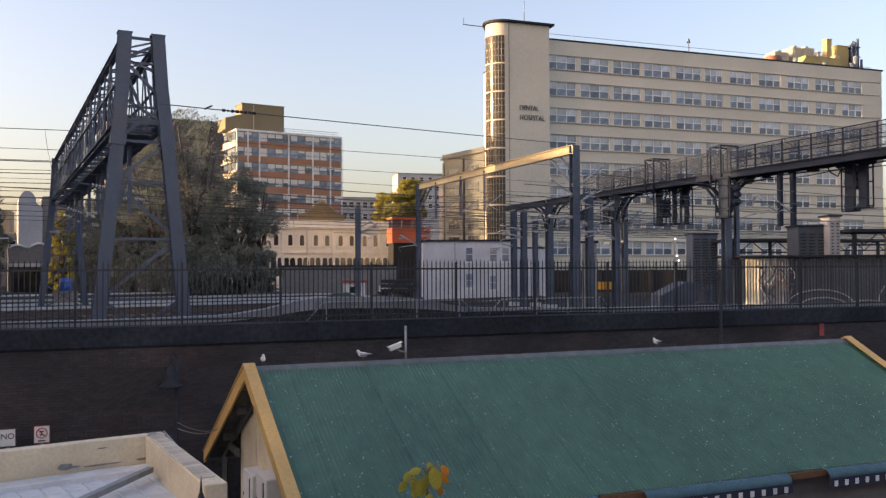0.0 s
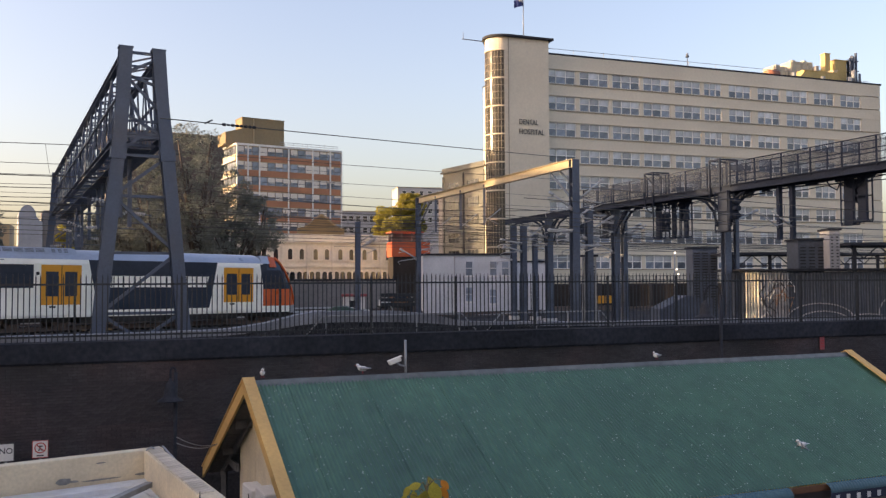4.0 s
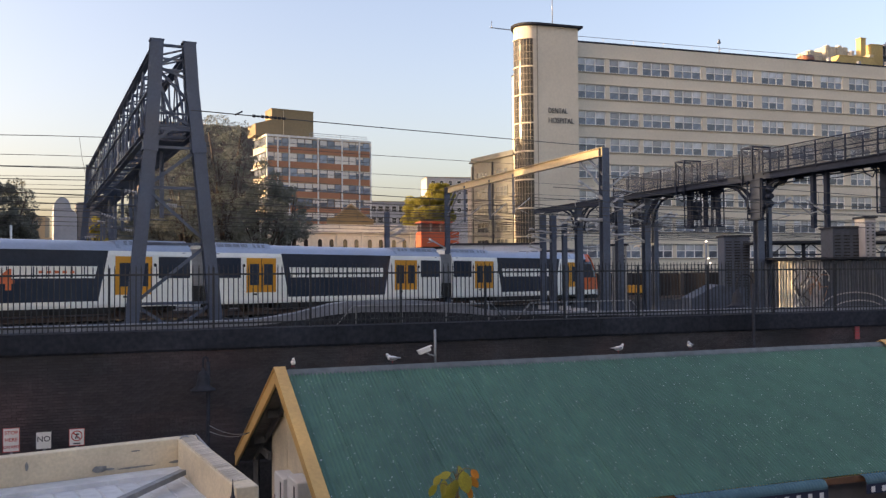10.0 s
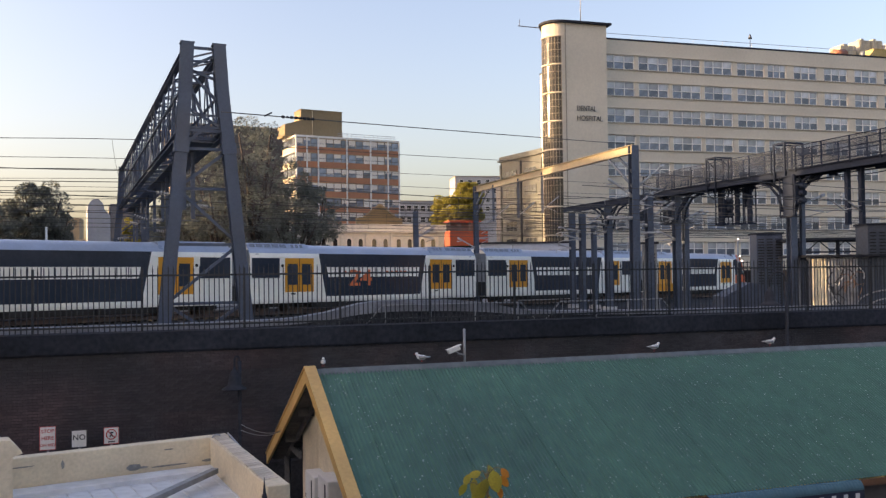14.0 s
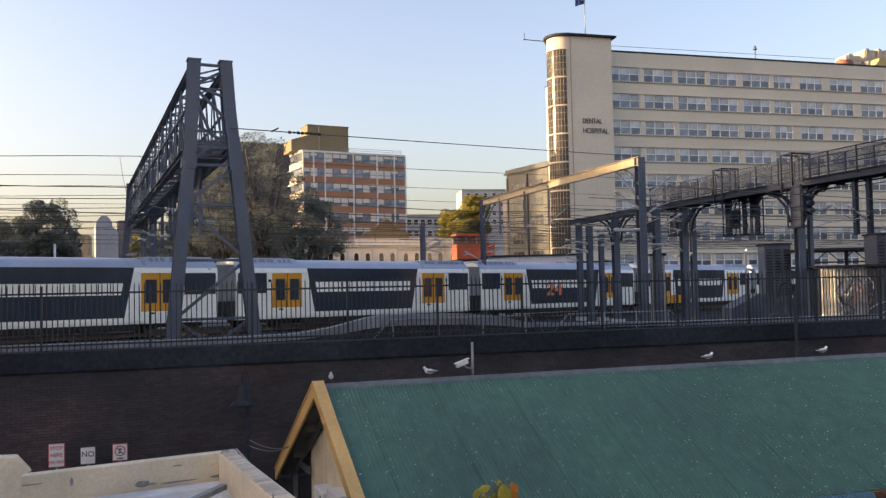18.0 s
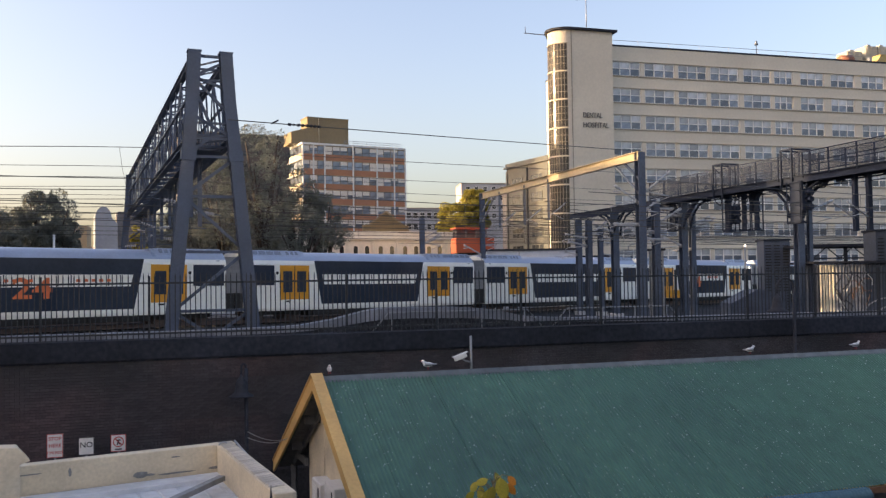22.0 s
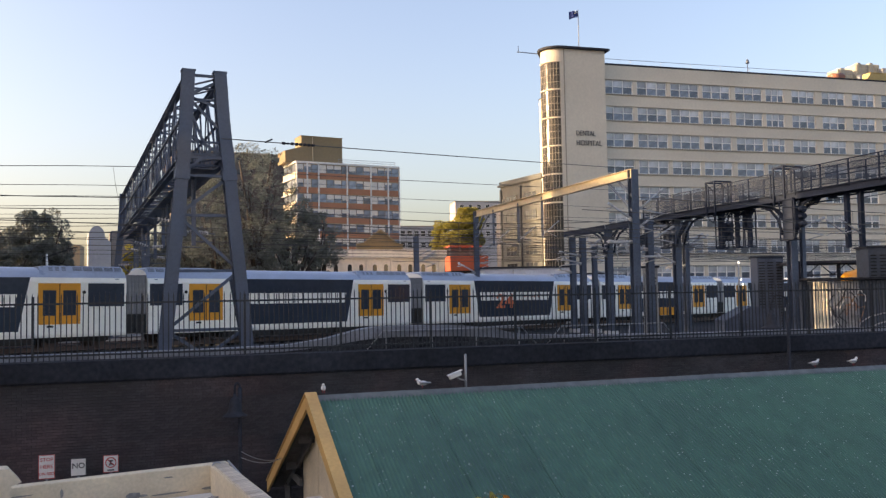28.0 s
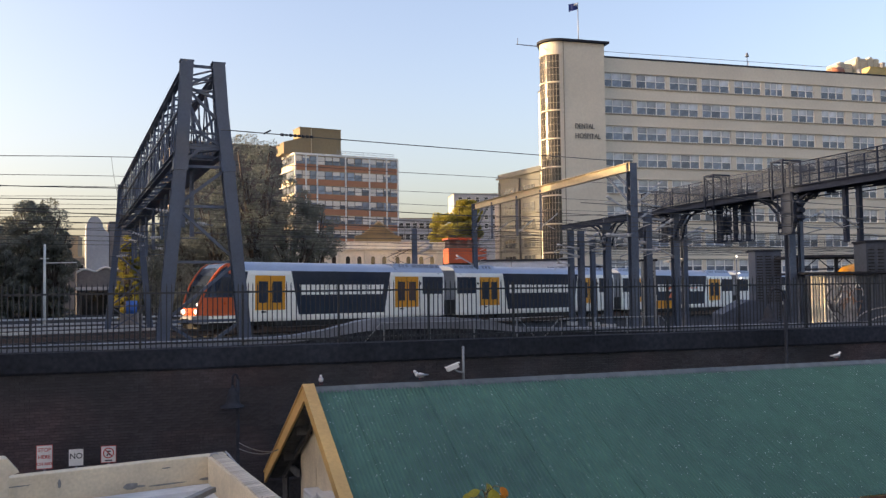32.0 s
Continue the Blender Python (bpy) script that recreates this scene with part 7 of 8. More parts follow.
plain_block("brown_flats", -87.2, 225.1, 60, 36.0, 16, 42.9, M_BROWNFLATS, "tall brown brick block of flats behind the trees", 12, 11, 1.5, 1.2, 3.3, frames=M_BROWNFLATS)
plain_block("grey_offices", -31, 258, 75, 14, 12, 23.5, M_GREYBLD, "pale grey office block with a hipped roof", 4, 6, 1.8, 1.5, 3.4)
plain_block("white_flats", -120, 245, 70, 30, 12, 17.5, M_GREYBLD, "pale grey flats in the distance", 4, 8, 1.5, 1.3, 3.2)
plain_block("cream_flats", -165, 255, 70, 34, 12, 20.5, M_TAN, "tan rendered flats in the distance", 5, 9, 1.5, 1.3, 3.2)
plain_block("brown_shopfront", -92, 150, 66, 18, 10, 9.0, M_DARKBRICK, "brown brick shop row with a white curved parapet", 2, 6, 1.5, 1.2, 3.4)
plain_block("distant_offices", -17, 330, 78, 25, 14, 38.4, M_GREYBLD, "pale grey distant building with a flat roof terrace", 4, 7, 1.8, 1.6, 3.4)
plain_block("rear_house", 9.8, 170, 60, 14, 10, 20.0, M_OLDWALL, "aged rendered house behind the flats", 4, 4, 1.6, 1.2, 3.2)


# ---------- trees ----------
def leaf_cloud(rng, clumps, per, size):
    """Leaves as small folded quads scattered through clumps given as centre and radii."""
    n = len(clumps) * per
    c0 = np.repeat(np.array([c for c, r in clumps]), per, axis=0)
    r0 = np.repeat(np.array([r for c, r in clumps]), per, axis=0)
    p = rng.normal(size=(n, 3))
    p *= (rng.uniform(0.25, 1.0, n) ** 0.45 / np.linalg.norm(p, axis=1))[:, None]
    c = c0 + p * r0
    u, v = rng.normal(size=(n, 3)), rng.normal(size=(n, 3))
    u /= np.linalg.norm(u, axis=1)[:, None]
    v -= u * (u * v).sum(1)[:, None]
    v /= np.linalg.norm(v, axis=1)[:, None]
    s = (size * rng.uniform(0.6, 1.4, n))[:, None]
    vs = np.stack([c - u * s, c - v * s * 0.45, c + u * s, c + v * s * 0.45], 1).reshape(-1, 3)
    return vs.tolist(), np.arange(4 * n).reshape(-1, 4).tolist()


def tree(x, y, base, height, spread, label, seed=1, leaf=None, dens=60, size=0.22, n=46, low=0.3):
    rng = np.random.default_rng(seed)
    t = thing("street_tree", pose(x, y, base), label, "tree", "trees beyond the tracks")
    bm = B()
    rod(bm, (0, 0, -0.3), (0.1, 0, height * 0.35), 0.035 * height, 10, 0.022 * height)
    tips = []
    for i in range(9):
        a = i * 2.4
        r = spread * rng.uniform(0.3, 0.75)
        z = height * rng.uniform(0.5, 0.9)
        rod(bm, (0.1, 0, height * rng.uniform(0.2, 0.35)), (r * math.cos(a), r * math.sin(a), z), 0.012 * height, 6, 0.004 * height)
        tips.append((r * math.cos(a), r * math.sin(a), z))
    part("trunk", bm, M_BARK, t)
    clumps = []
    for i in range(int(n * 1.8)):
        f = rng.uniform(low, 1.0)
        w = spread * math.sqrt(max(1 - ((f - 0.5) / 0.56) ** 2, 0.05)) * rng.uniform(0.25, 1.0)
        a = rng.uniform(0, 6.283)
        s = spread * rng.uniform(0.12, 0.30)
        clumps.append(((w * math.cos(a), w * math.sin(a), height * f * 0.94), (s, s, s * 0.75)))
    vs, fs = leaf_cloud(rng, clumps, int(dens * 0.62), size)
    me = bpy.data.meshes.new("crown")
    me.from_pydata(vs, [], fs)
    me.materials.append(leaf or M_LEAF)
    tagged(part("crown", me, None, t), kind="stuff")


tree(-31.4, 94.8, -1.1, 18.5, 5.3, "large dark leafy tree behind the tracks", 1, dens=276, n=66, size=0.115, low=0.12)
tree(-27.5, 96.0, -1.1, 22.3, 4.7, "large dark leafy tree behind the tracks", 2, dens=215, n=66, size=0.115, low=0.12)
tree(-23.3, 97.2, -1.1, 14.9, 4.8, "large dark leafy tree behind the tracks", 3, dens=276, n=62, size=0.115, low=0.1)
tree(-21.5, 99.6, -1.1, 14.4, 3.2, "dark leafy tree with thin outer branches", 4, dens=288, n=44, size=0.115)
tree(-35.9, 100.8, -1.1, 15.6, 5.0, "large dark leafy tree behind the tracks", 14, dens=276, n=55, size=0.115, low=0.12)
tree(-24.7, 99.6, -1.1, 18.0, 3.6, "large dark leafy tree behind the tracks", 23, dens=180, n=42, size=0.115, low=0.12)
tree(-25.8, 91.2, -1.1, 7.3, 5.5, "dark bushy tree behind the tracks", 8, dens=360, n=55, low=0.03, size=0.115)
tree(-20.8, 92.4, -1.1, 6.1, 3.6, "dark bushy tree behind the tracks", 9, dens=360, n=45, low=0.03, size=0.115)
tree(-40.0, 104.5, -1.1, 14.2, 4.4, "large dark leafy tree behind the tracks", 41, dens=330, n=60, size=0.12, low=0.1)
tree(-45.2, 110, -1.1, 11.0, 3.6, "dark leafy tree behind the tracks", 42, dens=300, n=50, size=0.13, low=0.08)
tree(-57.6, 105, -0.8, 15.6, 4.3, "dark leafy street tree", 5, dens=300, n=80, size=0.16, low=0.03)
tree(-62.8, 106, -0.8, 13.8, 5.2, "dark leafy street tree", 6, dens=300, n=80, size=0.16, low=0.03)
tree(-71.0, 110, -0.8, 14.0, 5.5, "dark leafy street tree", 7, dens=240, n=70, size=0.16, low=0.03)
tree(-59.2, 100, -0.8, 10.5, 3.4, "dark bushy street tree", 17, dens=260, n=50, size=0.16, low=0.03)
tree(-55.2, 104, -0.8, 12.2, 3.0, "dark leafy street tree", 31, dens=300, n=60, size=0.15, low=0.03)
tree(-66.5, 103, -0.8, 9.5, 4.5, "dark bushy street tree", 29, dens=280, n=60, size=0.16, low=0.03)
tree(-63.0, 100, -0.8, 9.5, 4.8, "dark bushy street tree", 19, dens=280, n=60, size=0.16, low=0.03)
tree(-40.4, 92, -0.7, 9.8, 1.5, "yellow-green young tree beyond the gantry", 18, M_LEAF2, 420, 0.075, 60, 0.05)
tree(-10.2, 172, -1.4, 19.5, 4.6, "olive green tree in evening sun", 11, M_LEAF2, 480, 0.2, 90)
tree(-6.6, 174, -1.4, 22.6, 3.8, "olive green tree in evening sun", 12, M_LEAF2, 480, 0.2, 90)


def street_pole():
    p = thing("street_pole", pose(-41.0, 76, -0.6), "slim white street pole with a side arm", "pole")
    part("pole", (bm := B(), rod(bm, (0, 0, 0), (0, 0, 7.6), 0.14, 10, 0.1))[0], M_WHITE, p)
    part("arm", (bm := B(), path(bm, [Vector((0, 0, 5.9)), Vector((3.0, 0, 5.9))], 0.05))[0], M_WHITE, p)
    part("cross_piece", (bm := B(), beam(bm, (-0.4, 0, 6.3), (0.4, 0, 6.3), 0.1, 0.1))[0], M_WHITE, p)


street_pole()


def mural_silo():
    b = thing("white_end_wall", pose(-73.3, 150, 0, 0, 0, heading(62)), "white rendered house end with a rounded gable", "building")
    pts = [(0, -2), (3.8, -2), (3.8, 13.2)] + [(1.4 + 1.4 * math.cos(a), 14.2 + 2.0 * math.sin(a)) for a in [math.pi * k / 8 for k in range(9)]]
    part("wall", (bm := B(), sheet(bm, pts, 0, 8))[0], M_PALEGREY, b)
    part("side_block", (bm := B(), box(bm, 4.0, 10.5, 2, 10, -2, 15.5))[0], M_DARKBRICK, b)


mural_silo()


def wavy_shop():
    """A shop whose parapet rises in white-edged curves."""
    b = thing("wavy_shop", pose(-56.5, 113, 0, 0, 0, heading(62)), "brown shop with a white-edged wavy parapet", "building")
    top = [(x * 0.35, 5.3 + 0.03 * x + 0.28 * abs(math.sin(x * 0.45)) + 0.12 * math.sin(x * 0.8)) for x in range(24)]
    part("wall", (bm := B(), sheet(bm, [(0, -1.2), (8.05, -1.2)] + top[::-1], 0, 5))[0], M_DARKBRICK, b)
    part("parapet_edge", (bm := B(), path(bm, [Vector((x, -0.05, z)) for x, z in top], 0.16, 6))[0], M_WHITE, b)
    part("awning_board", (bm := B(), box(bm, -0.2, 8.2, -1.5, 0, 2.9, 3.35))[0], M_WHITE, b)
    part("shop_window", (bm := B(), box(bm, 0.4, 7.6, -0.05, 0.02, -0.9, 2.6))[0], M_GLASS, b)


wavy_shop()

# ---------- small things ----------
def bell_lamp(x, y, top, base, arm, label):
    """A street lamp with a swan neck and a bell shade, arm along local x."""
    l = thing("street_lamp", pose(x, y, base, 0, 0, heading(WALL_H)), label, "street lamp", "bell-shaded street lamps")
    h = top - base
    part("pole", (bm := B(), rod(bm, (0, 0, 0), (0, 0, h - 0.35), 0.05, 10))[0], M_DARK, l)
    bm = B()
    pts = [Vector((0, 0, h - 0.4))] + [Vector((arm / 2 - arm / 2 * math.cos(a), 0, h - 0.32 + min(0.3, abs(arm) * 0.7) * math.sin(a))) for a in [math.pi * k / 8 for k in range(9)]] + [Vector((arm, 0, h - 0.6))]
    path(bm, pts, 0.028, 8)
    part("neck", bm, M_DARK, l)
    bm = B()
    prof = [(0.03, 0.08), (0.045, 0.0), (0.11, -0.05), (0.14, -0.16), (0.16, -0.32), (0.20, -0.41), (0.31, -0.47), (0.33, -0.50)]
    loft(bm, [[(arm + r * math.cos(2 * math.pi * i / 18), r * math.sin(2 * math.pi * i / 18), h - 0.58 + z) for i in range(18)] for r, z in prof], True)
    part("shade", bm, M_DARK, l, "dark metal bell shade")


_w = WALL @ Vector((4.2, -0.55, 0))
bell_lamp(_w.x, _w.y, 0.60, STREET_Z, -0.13, "dark street lamp with a bell shade against the brick wall")
_w = WALL @ Vector((21.2, -0.75, 0))
bell_lamp(_w.x, _w.y, 2.42, STREET_Z, -0.62, "dark street lamp with a bell shade rising before the fence")


def cctv():
    p = on_roof(3.32, -0.25, 0)
    c = thing("security_camera", pose(p.x, p.y, p.z), "white bullet security camera on a grey pole", "camera")
    part("pole", (bm := B(), rod(bm, (0, 0, -0.1), (0, 0, 0.9), 0.026, 8))[0], M_GALV, c)
    part("bracket", (bm := B(), path(bm, [Vector((0, 0, 0.35)), Vector((-0.12, -0.04, 0.38)), Vector((-0.2, -0.05, 0.45))], 0.022))[0], M_GALV, c)
    bm = B()
    beam(bm, (-0.34, -0.12, 0.42), (-0.1, -0.02, 0.51), 0.1, 0.09)
    part("housing", bm, M_WHITE, c, bevel=0.015)
    part("hood", (bm := B(), beam(bm, (-0.37, -0.13, 0.465), (-0.08, -0.01, 0.57), 0.12, 0.012))[0], M_WHITE, c)


cctv()


def street_sign(x, y, z, w, h, label, words=(), symbol=False):
    s = thing("street_sign", pose(x, y, 0, 0, 0, heading(WALL_H)), label, "sign", "street signs by the wall")
    part("post", (bm := B(), rod(bm, (0, 0.03, STREET_Z), (0, 0.03, z + h * 0.4), 0.028, 8))[0], M_GALV, s)
    part("plate", (bm := B(), box(bm, -w / 2, w / 2, -0.012, 0.0, z - h / 2, z + h / 2))[0], M_WHITE, s)
    bm = B()
    t = 0.014
    for q in ((-w / 2, w / 2, z + h / 2 - t, z + h / 2), (-w / 2, w / 2, z - h / 2, z - h / 2 + t), (-w / 2, -w / 2 + t, z - h / 2 + t, z + h / 2 - t), (w / 2 - t, w / 2, z - h / 2 + t, z + h / 2 - t)):
        box(bm, q[0], q[1], -0.016, -0.012, q[2], q[3])
    red = symbol or len(words) > 1
    part("border", bm, M_SIGNRED if red else M_LETTER, s)
    for word, zz, size in words:
        part("lettering", text_mesh(word, size * 0.95, M_SIGNRED if red else M_LETTER, 0.002, "CENTER", 0.0018), None, s, at=pose(0, -0.016, z + zz, 90, 0, 0))
    if symbol:
        bm = B()
        pts = [Vector((0.12 * math.cos(a), -0.017, z + 0.03 + 0.12 * math.sin(a))) for a in [2 * math.pi * k / 20 for k in range(21)]]
        path(bm, pts, 0.012, 4)
        rod(bm, (-0.085, -0.017, z + 0.115), (0.085, -0.017, z - 0.055), 0.012, 4)
        part("ring", bm, M_SIGNRED, s)
        bm = B()
        for a, b in (((0, 0.07), (0, 0.0)), ((0, 0.0), (-0.035, -0.07)), ((0, 0.0), (0.04, -0.06)), ((-0.05, 0.04), (0.05, 0.04))):
            beam(bm, (a[0], -0.016, z + 0.03 + a[1]), (b[0], -0.016, z + 0.03 + b[1]), 0.01, 0.03)
        part("pictogram", bm, M_LETTER, s)
        part("small_line", (bm := B(), box(bm, -0.08, 0.08, -0.016, -0.012, z - 0.17, z - 0.14))[0], M_LETTER, s)


street_sign(-11.2, 20.82, -1.45, 0.37, 0.58, "white street sign with red words before the wall", (("STOP", 0.17, 0.13), ("HERE", 0.0, 0.13), ("ON RED", -0.17, 0.098)))
street_sign(-10.53, 21.08, -1.51, 0.36, 0.43, "white street sign with black letters before the wall", (("NO", 0.03, 0.2),))
street_sign(-9.83, 21.35, -1.48, 0.36, 0.42, "white street sign with a red ring symbol before the wall", (), True)

_w = WALL @ Vector((26.1, -0.05, 0))
bm = B()
box(bm, -0.1, 0.1, -0.02, 0, -0.22, 0.22)
sg = solid("wall_plate", bm, M_PINK, pose(_w.x, _w.y, 0.3, 0, 0, heading(WALL_H)), "small red plate fixed to the retaining wall", "sign")
part("plate_line", (bm := B(), [box(bm, -0.07, 0.07, -0.024, -0.021, z, z + 0.04) for z in (-0.12, -0.02, 0.08)])[0], M_RED, sg)


def gull(label):
    g = thing("silver_gull", pose(0, 0, 0), label, "bird", "gulls on the shed ridge")
    bm = B()
    ball(bm, (0, 0, 0.15), 0.155, 0.075, 0.075, 14, 9)
    ball(bm, (0.10, 0, 0.19), 0.07, 0.05, 0.06, 10, 7)
    part("body", bm, M_GULLW, g)
    part("head", (bm := B(), ball(bm, (0.155, 0, 0.26), 0.05, 0.042, 0.045, 12, 8))[0], M_GULLW, g)
    part("beak", (bm := B(), rod(bm, (0.195, 0, 0.255), (0.25, 0, 0.245), 0.012, 6, 0.002))[0], M_RED, g)
    for s in (-1, 1):
        bm = B()
        loft(bm, [[(0.03, s * 0.0, 0.03), (0.03, s * 0.022, -0.02), (0.01, s * 0.006, -0.07)], [(-0.13, s * 0.0, 0.02), (-0.13, s * 0.024, -0.02), (-0.13, s * 0.0, -0.07)], [(-0.34, s * -0.03, -0.01), (-0.34, s * -0.018, -0.025), (-0.34, s * -0.03, -0.035)]], True)
        part("wing", bm, M_GULLG, g, at=pose(0.07 * 0.66, s * 0.062 * 0.66, 0.18 * 0.66))
        part("leg", (bm := B(), rod(bm, (0.0, s * 0.03, 0.09), (0.0, s * 0.03, 0.0), 0.006, 5))[0], M_RED, g)
    bm = B()
    loft(bm, [[(-0.12, -0.04, 0.165), (-0.12, 0.04, 0.165), (-0.12, 0.04, 0.145), (-0.12, -0.04, 0.145)], [(-0.24, -0.035, 0.165), (-0.24, 0.035, 0.165), (-0.24, 0.035, 0.158), (-0.24, -0.035, 0.158)]])
    part("tail", bm, M_GULLW, g)
    for o in g.children:
        o.data.transform(Matrix.Scale(0.66, 4))
    return g


GULLS = [gull("small white and grey gull standing on the ridge") for _ in range(4)]


def sapling():
    """A young shrub's top with drooping, autumn-tinted leaves."""
    t = thing("shrub", pose(-0.12, 6.0, -4.2), "top of a shrub with drooping yellow-green autumn leaves", "plant")
    rng = random.Random(3)
    bm = B()
    path(bm, [Vector((0.15, 0.1, 0)), Vector((0.1, 0.05, 3.0)), Vector((0.03, 0, 4.6)), Vector((0.01, 0, 5.1)), Vector((0.0, 0, 5.36))], 0.009, 6)
    part("stem", bm, M_STALK, t)

    def leaf_mesh(m):
        """An oval leaf, folded a little along its midrib, tip along -z."""
        bm = B()
        pr = [(0.0, 0.0), (0.6, 0.14), (0.95, 0.34), (1.0, 0.55), (0.75, 0.78), (0.35, 0.92), (0.0, 1.0)]
        mid = [bm.verts.new((0, 0.10 * y * y, -y)) for w, y in pr]
        for s in (-1, 1):
            e = [bm.verts.new((s * w * 0.31, 0.10 * y * y + 0.10 * w, -y)) for w, y in pr[1:-1]]
            e = [mid[0]] + e + [mid[-1]]
            for i in range(6):
                q = [mid[i], mid[i + 1], e[i + 1], e[i]]
                f = bm.faces.new([v for k, v in enumerate(q) if v not in q[:k]])
                f.smooth = True
        return mesh_of("leaf", bm, m)
    ms = [leaf_mesh(M_AUTUMN), leaf_mesh(M_AUTUMN2)]
    # across, depth, height of the leaf's base, length, lean in the plane, turn about the stalk, rust
    for x, y, z, n, lean, turn, k in ((0.06, -0.04, 5.41, 0.19, 14, 10, 0), (-0.05, -0.05, 5.40, 0.11, -75, -30, 0), (-0.05, -0.03, 5.33, 0.16, 3, 25, 0), (-0.12, 0.02, 5.34, 0.14, -8, -35, 0),
                                      (0.02, 0.08, 5.42, 0.15, 35, 60, 0), (0.12, 0.05, 5.35, 0.12, 38, -20, 1), (-0.19, 0.0, 5.31, 0.12, -28, 30, 0), (-0.12, -0.06, 5.17, 0.15, -4, 15, 0), (-0.24, 0.0, 5.16, 0.16, -32, -15, 0),
                                      (0.04, -0.05, 5.13, 0.15, -30, 40, 1), (0.10, -0.04, 5.12, 0.14, 6, -20, 0), (0.22, 0.0, 5.16, 0.14, 22, 20, 1), (-0.30, 0.02, 5.0, 0.15, -20, 20, 0), (0.16, 0.04, 5.0, 0.16, 18, -30, 0),
                                      (0.02, 0.06, 5.0, 0.15, 0, 50, 0), (-0.1, 0.08, 5.02, 0.16, -12, -60, 0), (-0.42, 0.05, 5.07, 0.13, -55, 10, 0), (0.0, -0.07, 5.36, 0.13, -10, 20, 0), (0.1, 0.0, 5.3, 0.12, 12, -40, 1), (-0.08, 0.03, 5.28, 0.13, -16, 15, 0), (0.14, -0.03, 5.42, 0.1, 40, 10, 1), (-0.16, -0.03, 5.38, 0.1, -30, -20, 0), (0.03, -0.06, 5.24, 0.14, 4, 30, 0)):
        x, n = x * 0.72, n * 0.8
        b = Vector((x, y, z - 0.02))
        c = Vector((0.0, 0, z - 0.08))
        part("leaf_stalk", (bm := B(), path(bm, [c, c.lerp(b, 0.6) + Vector((0, 0, 0.03)), b], 0.0035, 5))[0], M_STALK, t)
        part("leaf", ms[k], None, t, at=Matrix.Translation(b) @ pose(0, 0, 0, -12, -lean, 0) @ pose(0, 0, 0, 0, 0, turn) @ Matrix.Scale(n, 4))


sapling()


def post_lamp():
    l = thing("post_lantern", pose(-2.585, 9.3, STREET_Z), "dark post lantern with a pointed cap", "street lamp")
    prof = [(0.0, 3.62), (0.012, 3.5), (0.02, 3.42), (0.05, 3.38), (0.10, 3.30), (0.2, 3.2), (0.24, 3.16), (0.16, 3.1), (0.13, 2.7), (0.05, 2.65), (0.05, -0.92)]
    bm = B()
    loft(bm, [[(max(r, 0.003) * math.cos(2 * math.pi * i / 16), max(r, 0.003) * math.sin(2 * math.pi * i / 16), z + 0.92) for i in range(16)] for r, z in prof], True)
    part("post_and_cap", bm, M_DARK, l)
    part("finial", (bm := B(), ball(bm, (0, 0, 4.33), 0.03, 0.03, 0.05))[0], M_DARK, l)


post_lamp()

# service wires from the kiosk corner to the shed gable
for dz in (0.0, 0.1):
    a, b = Vector((-4.45, 14.6, -0.12 + dz)), on_roof(0.0, -2.9, 0.05)
    o_ = tagged(new("service_wire"), "thin service wire from the kiosk to the shed", "wire", "service wires")
    part("strand", (bm := B(), path(bm, [a.lerp(b, i / 8) - Vector((0, 0, 0.1 * 4 * (i / 8) * (1 - i / 8))) for i in range(9)], 0.008, 5))[0], M_GALV, o_)

bm = B()
rod(bm, (0, 0, 0), (0, 0, 1.0), 0.42, 16)
for z in (0.3, 0.66):
    rod(bm, (0, 0, z), (0, 0, z + 0.05), 0.44, 16)
solid("barrel", bm, M_BLUE, pose(-28.6, 66, 0.9), "blue plastic barrel beside the tracks", "barrel")
bm = B()
box(bm, -0.7, 0.7, -0.5, 0.5, -1.5, 0.0)
solid("concrete_plinth", bm, M_DARKBRICK, pose(-28.6, 66, 0.9), "low dark plinth under the blue barrel", "plinth", bevel=0.03)


def buffer_stop():
    """A dark timber buffer stop on pale struts at the end of a siding."""
    b = thing("buffer_stop", pose(-3.75, 74.0, gz(-3.75, 74.0), 0, 0, heading(80)), "dark timber buffer stop with pale steel struts", "buffer stop")
    for z in (0.9, 1.3, 1.7):
        part("timber", (bm := B(), box(bm, -1.5, 1.5, -0.15, 0.15, z, z + 0.3))[0], M_FENCE, b, bevel=0.02)
    for x in (-1.1, 1.1):
        part("strut", (bm := B(), beam(bm, (x, 0.1, 1.7), (x + 0.9, 0.6, 0.1), 0.1, 0.1))[0], M_ARM, b)
        part("strut", (bm := B(), beam(bm, (x, 0, 0.0), (x, 0, 0.9), 0.14, 0.14))[0], M_DARK, b)


buffer_stop()


def site_kiosk():
    k = thing("site_cabin", pose(-8.6, 84, -0.75, 0, 0, heading(80)), "small white lineside cabin with a red roof edge", "cabin")
    part("body", (bm := B(), box(bm, -1.0, 1.0, -0.7, 0.7, 0, 1.9))[0], M_WHITE, k, bevel=0.03)
    part("roof", (bm := B(), box(bm, -1.2, 1.2, -0.9, 0.9, 1.9, 2.15))[0], M_PINK, k, "red painted roof edge", bevel=0.02)
    part("window", (bm := B(), box(bm, -0.5, 0.3, -0.72, -0.69, 0.9, 1.5))[0], M_GLASS, k)


site_kiosk()


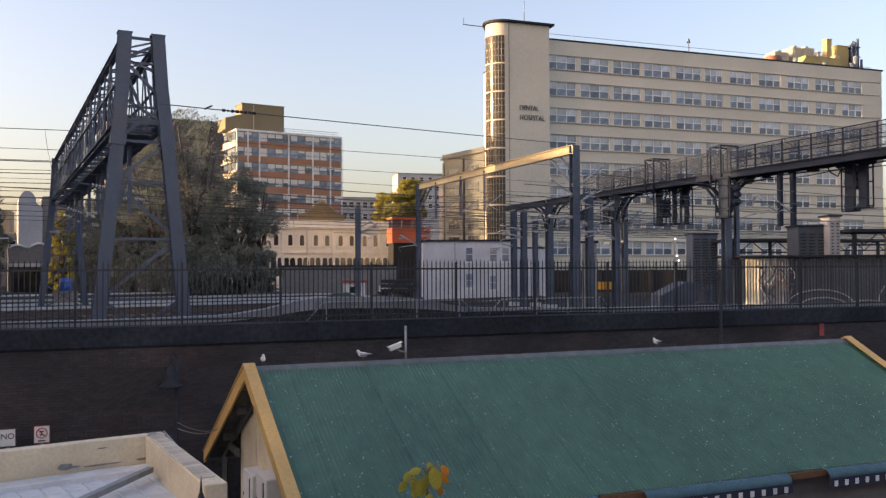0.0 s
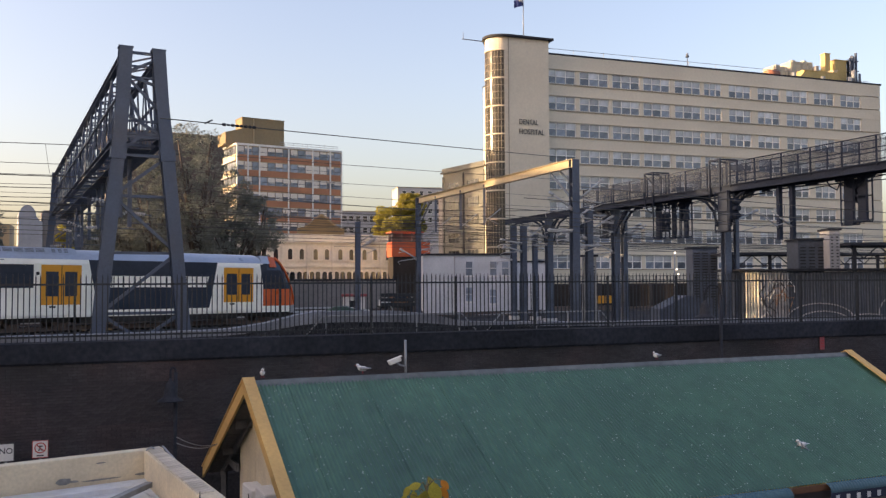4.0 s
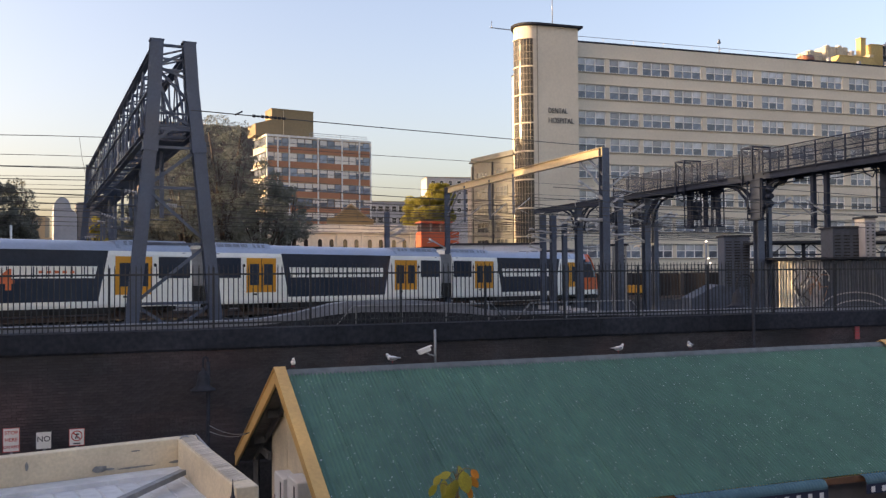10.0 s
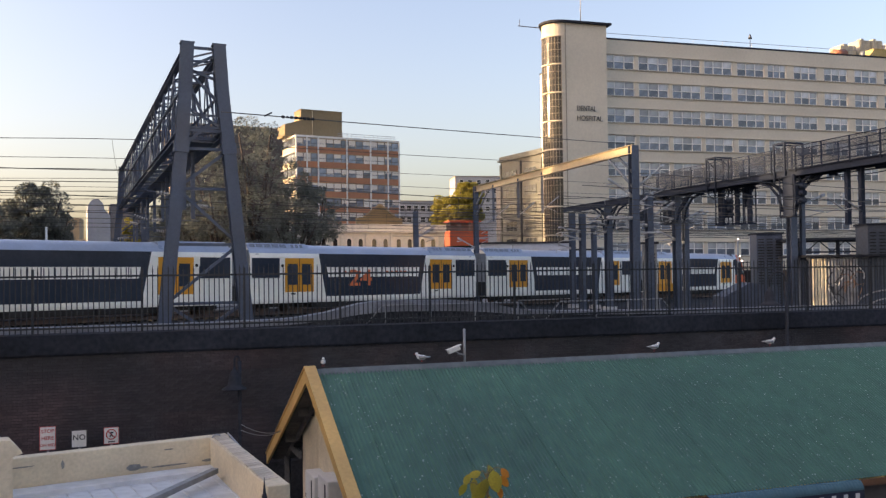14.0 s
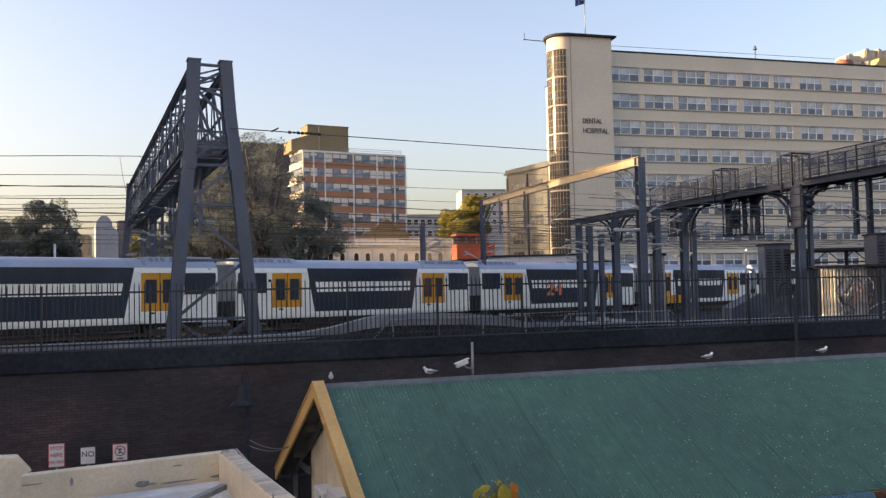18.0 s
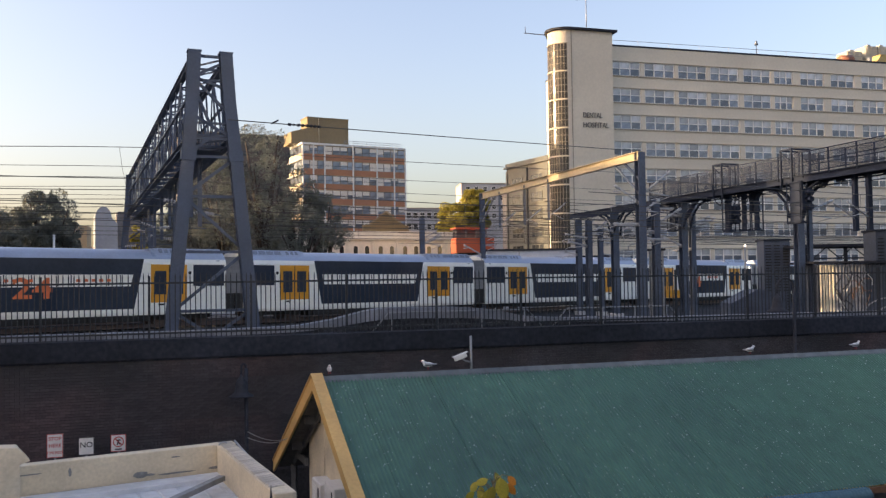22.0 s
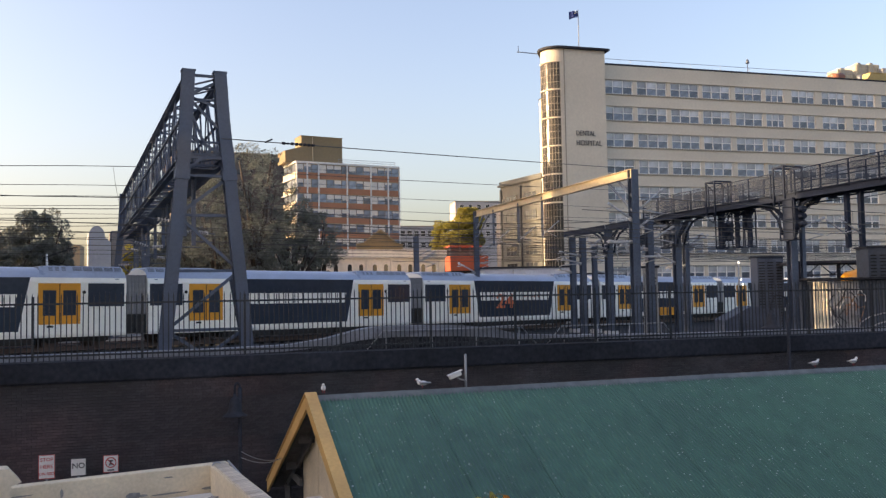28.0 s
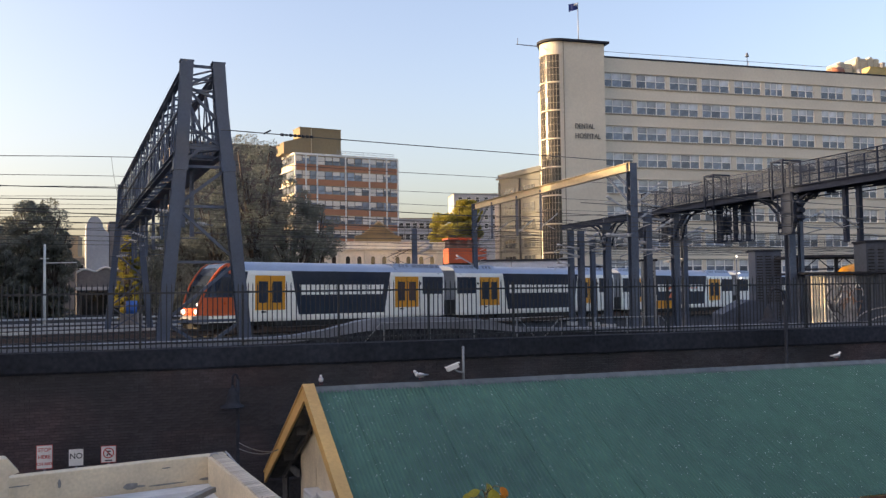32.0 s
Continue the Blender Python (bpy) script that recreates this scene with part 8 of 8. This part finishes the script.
# ---------- bricks of the retaining wall ----------
def lay_bricks():
    """English-bond courses of sooty bricks, proud of the mortar; one stretch of them as single parts."""
    bw, bh, gap = 0.225, 0.066, 0.009
    rng = random.Random(7)
    vs, fs = [], []
    bm = B()
    box(bm, -bw / 2, bw / 2, -0.0, 0.05, -bh / 2, bh / 2)
    single = mesh_of("brick", bm, M_BRICK)
    row = 0
    z = 0.5 - gap - bh / 2
    while z > -2.6:
        x = -15.0 + (0.12 if row % 2 else 0.0)
        while x < 31:
            y = rng.uniform(-0.006, 0.006)
            if 1.2 < x < 5.8 and -1.05 < z < -0.05:
                part("brick", single, None, NORTH, at=pose(x, y, z, 0, rng.uniform(-0.4, 0.4), 0))
            else:
                k = len(vs)
                x0, x1, z0, z1 = x - bw / 2, x + bw / 2, z - bh / 2, z + bh / 2
                vs += [(x0, y, z0), (x1, y, z0), (x1, y, z1), (x0, y, z1), (x0, 0.05, z0), (x1, 0.05, z0), (x1, 0.05, z1), (x0, 0.05, z1)]
                fs += [(k, k + 1, k + 2, k + 3), (k + 4, k + 5, k + 1, k), (k + 5, k + 6, k + 2, k + 1), (k + 6, k + 7, k + 3, k + 2), (k + 7, k + 4, k, k + 3)]
            x += bw + gap
        z -= bh + gap
        row += 1
    me = bpy.data.meshes.new("brickwork")
    me.from_pydata(vs, [], fs)
    me.materials.append(M_BRICK)
    tagged(part("brickwork", me, None, NORTH), kind="stuff")


lay_bricks()


# ---------- what moves ----------
def perch(s, turn, up=0.0, out=0.0):
    """A gull's pose on the ridge, or up above it and out over the front slope."""
    p = on_roof(s, 0.0, 0.128) + VD * out
    return pose(p.x, p.y, p.z + up, 0, 0, heading(SHED_H) + turn)


def wings(g, rows):
    """Opens and folds a gull's wings: rows of time, spread and lift in degrees."""
    for w, s in zip([o for o in g.children if o.name.startswith("wing")], (-1, 1)):
        at = w.matrix_basis.translation.copy()
        walk(w, [(t, pose(*at, -s * lift, 0, 0) @ pose(0, 0, 0, 0, 0, -s * spread)) for t, spread, lift in rows])


def motions():
    walk(RAILCAR, [(t, pose(22.25 + x, 58.0 - 0.035 * x, gz(22.4, 58.0), 0, 0, heading(92))) for t, x in ((0, 70), (16, 40), (20, 13), (22, 4.2), (22.8, 1.5), (23.2, 0.5), (23.6, 0.05), (24.2, 0.0), (32, 0.0))])
    for i, car in enumerate(CARS):
        walk(car, [(t, car_pose(s + 10.1 - i * CAR_L)) for t, s in JOINT])
    walk(GULLS[0], [(0.0, perch(0.28, 262)), (32.0, perch(0.26, 258))])
    walk(GULLS[1], [(0.0, perch(2.30, 170)), (32.0, perch(2.28, 170))])
    walk(GULLS[2], [(0.0, perch(9.44, 200)), (9.0, perch(9.43, 200)), (11.0, perch(9.7, 250)), (13.0, perch(10.41, 320)), (16.5, perch(11.7, 350)), (19.0, perch(12.3, 360)), (21.0, perch(12.9, 360)),
                    (23.0, perch(13.15, 360)), (28.6, perch(13.2, 360)), (29.0, perch(13.3, 360, 0.12)), (29.4, perch(14.6, 360, 1.0, -2.5)), (30.2, perch(17.5, 360, 2.2, -4.0)), (32.0, perch(23.0, 360, 3.0, -6.0))])
    wings(GULLS[2], [(0.0, 0, 0), (28.7, 0, 0), (29.0, 60, 55), (29.3, 80, 10), (29.6, 80, 40), (30.0, 80, 0), (32.0, 80, 20)])
    walk(GULLS[3], [(0.0, perch(16.0, 180, -4.0, 9.0)), (2.5, perch(14.0, 180, -3.6, 8.0)), (4.0, perch(10.5, 170, -1.6, 3.2)), (4.5, perch(9.0, 165, -0.75, 1.9)), (4.8, perch(8.2, 165, -0.3, 1.1)),
                    (5.2, perch(7.5, 175, 0.10, 0.1)), (5.5, perch(7.4, 190)), (6.0, perch(7.38, 250)), (6.6, perch(7.45, 320)), (9.0, perch(7.58, 350)), (13.0, perch(7.62, 355)), (19.0, perch(9.21, 360)),
                    (23.0, perch(10.35, 360)), (28.0, perch(12.04, 360)), (30.0, perch(12.4, 360)), (32.0, perch(12.77, 360))])
    wings(GULLS[3], [(0.0, 80, 20), (2.5, 80, 20), (4.5, 80, 30), (4.8, 80, 0), (5.2, 75, 45), (5.5, 65, 60), (5.8, 65, 45), (6.1, 60, 40), (6.4, 0, 0), (30.0, 0, 0), (30.2, 60, 45), (30.6, 45, 40), (30.9, 0, 0), (32.0, 0, 0)])


motions()
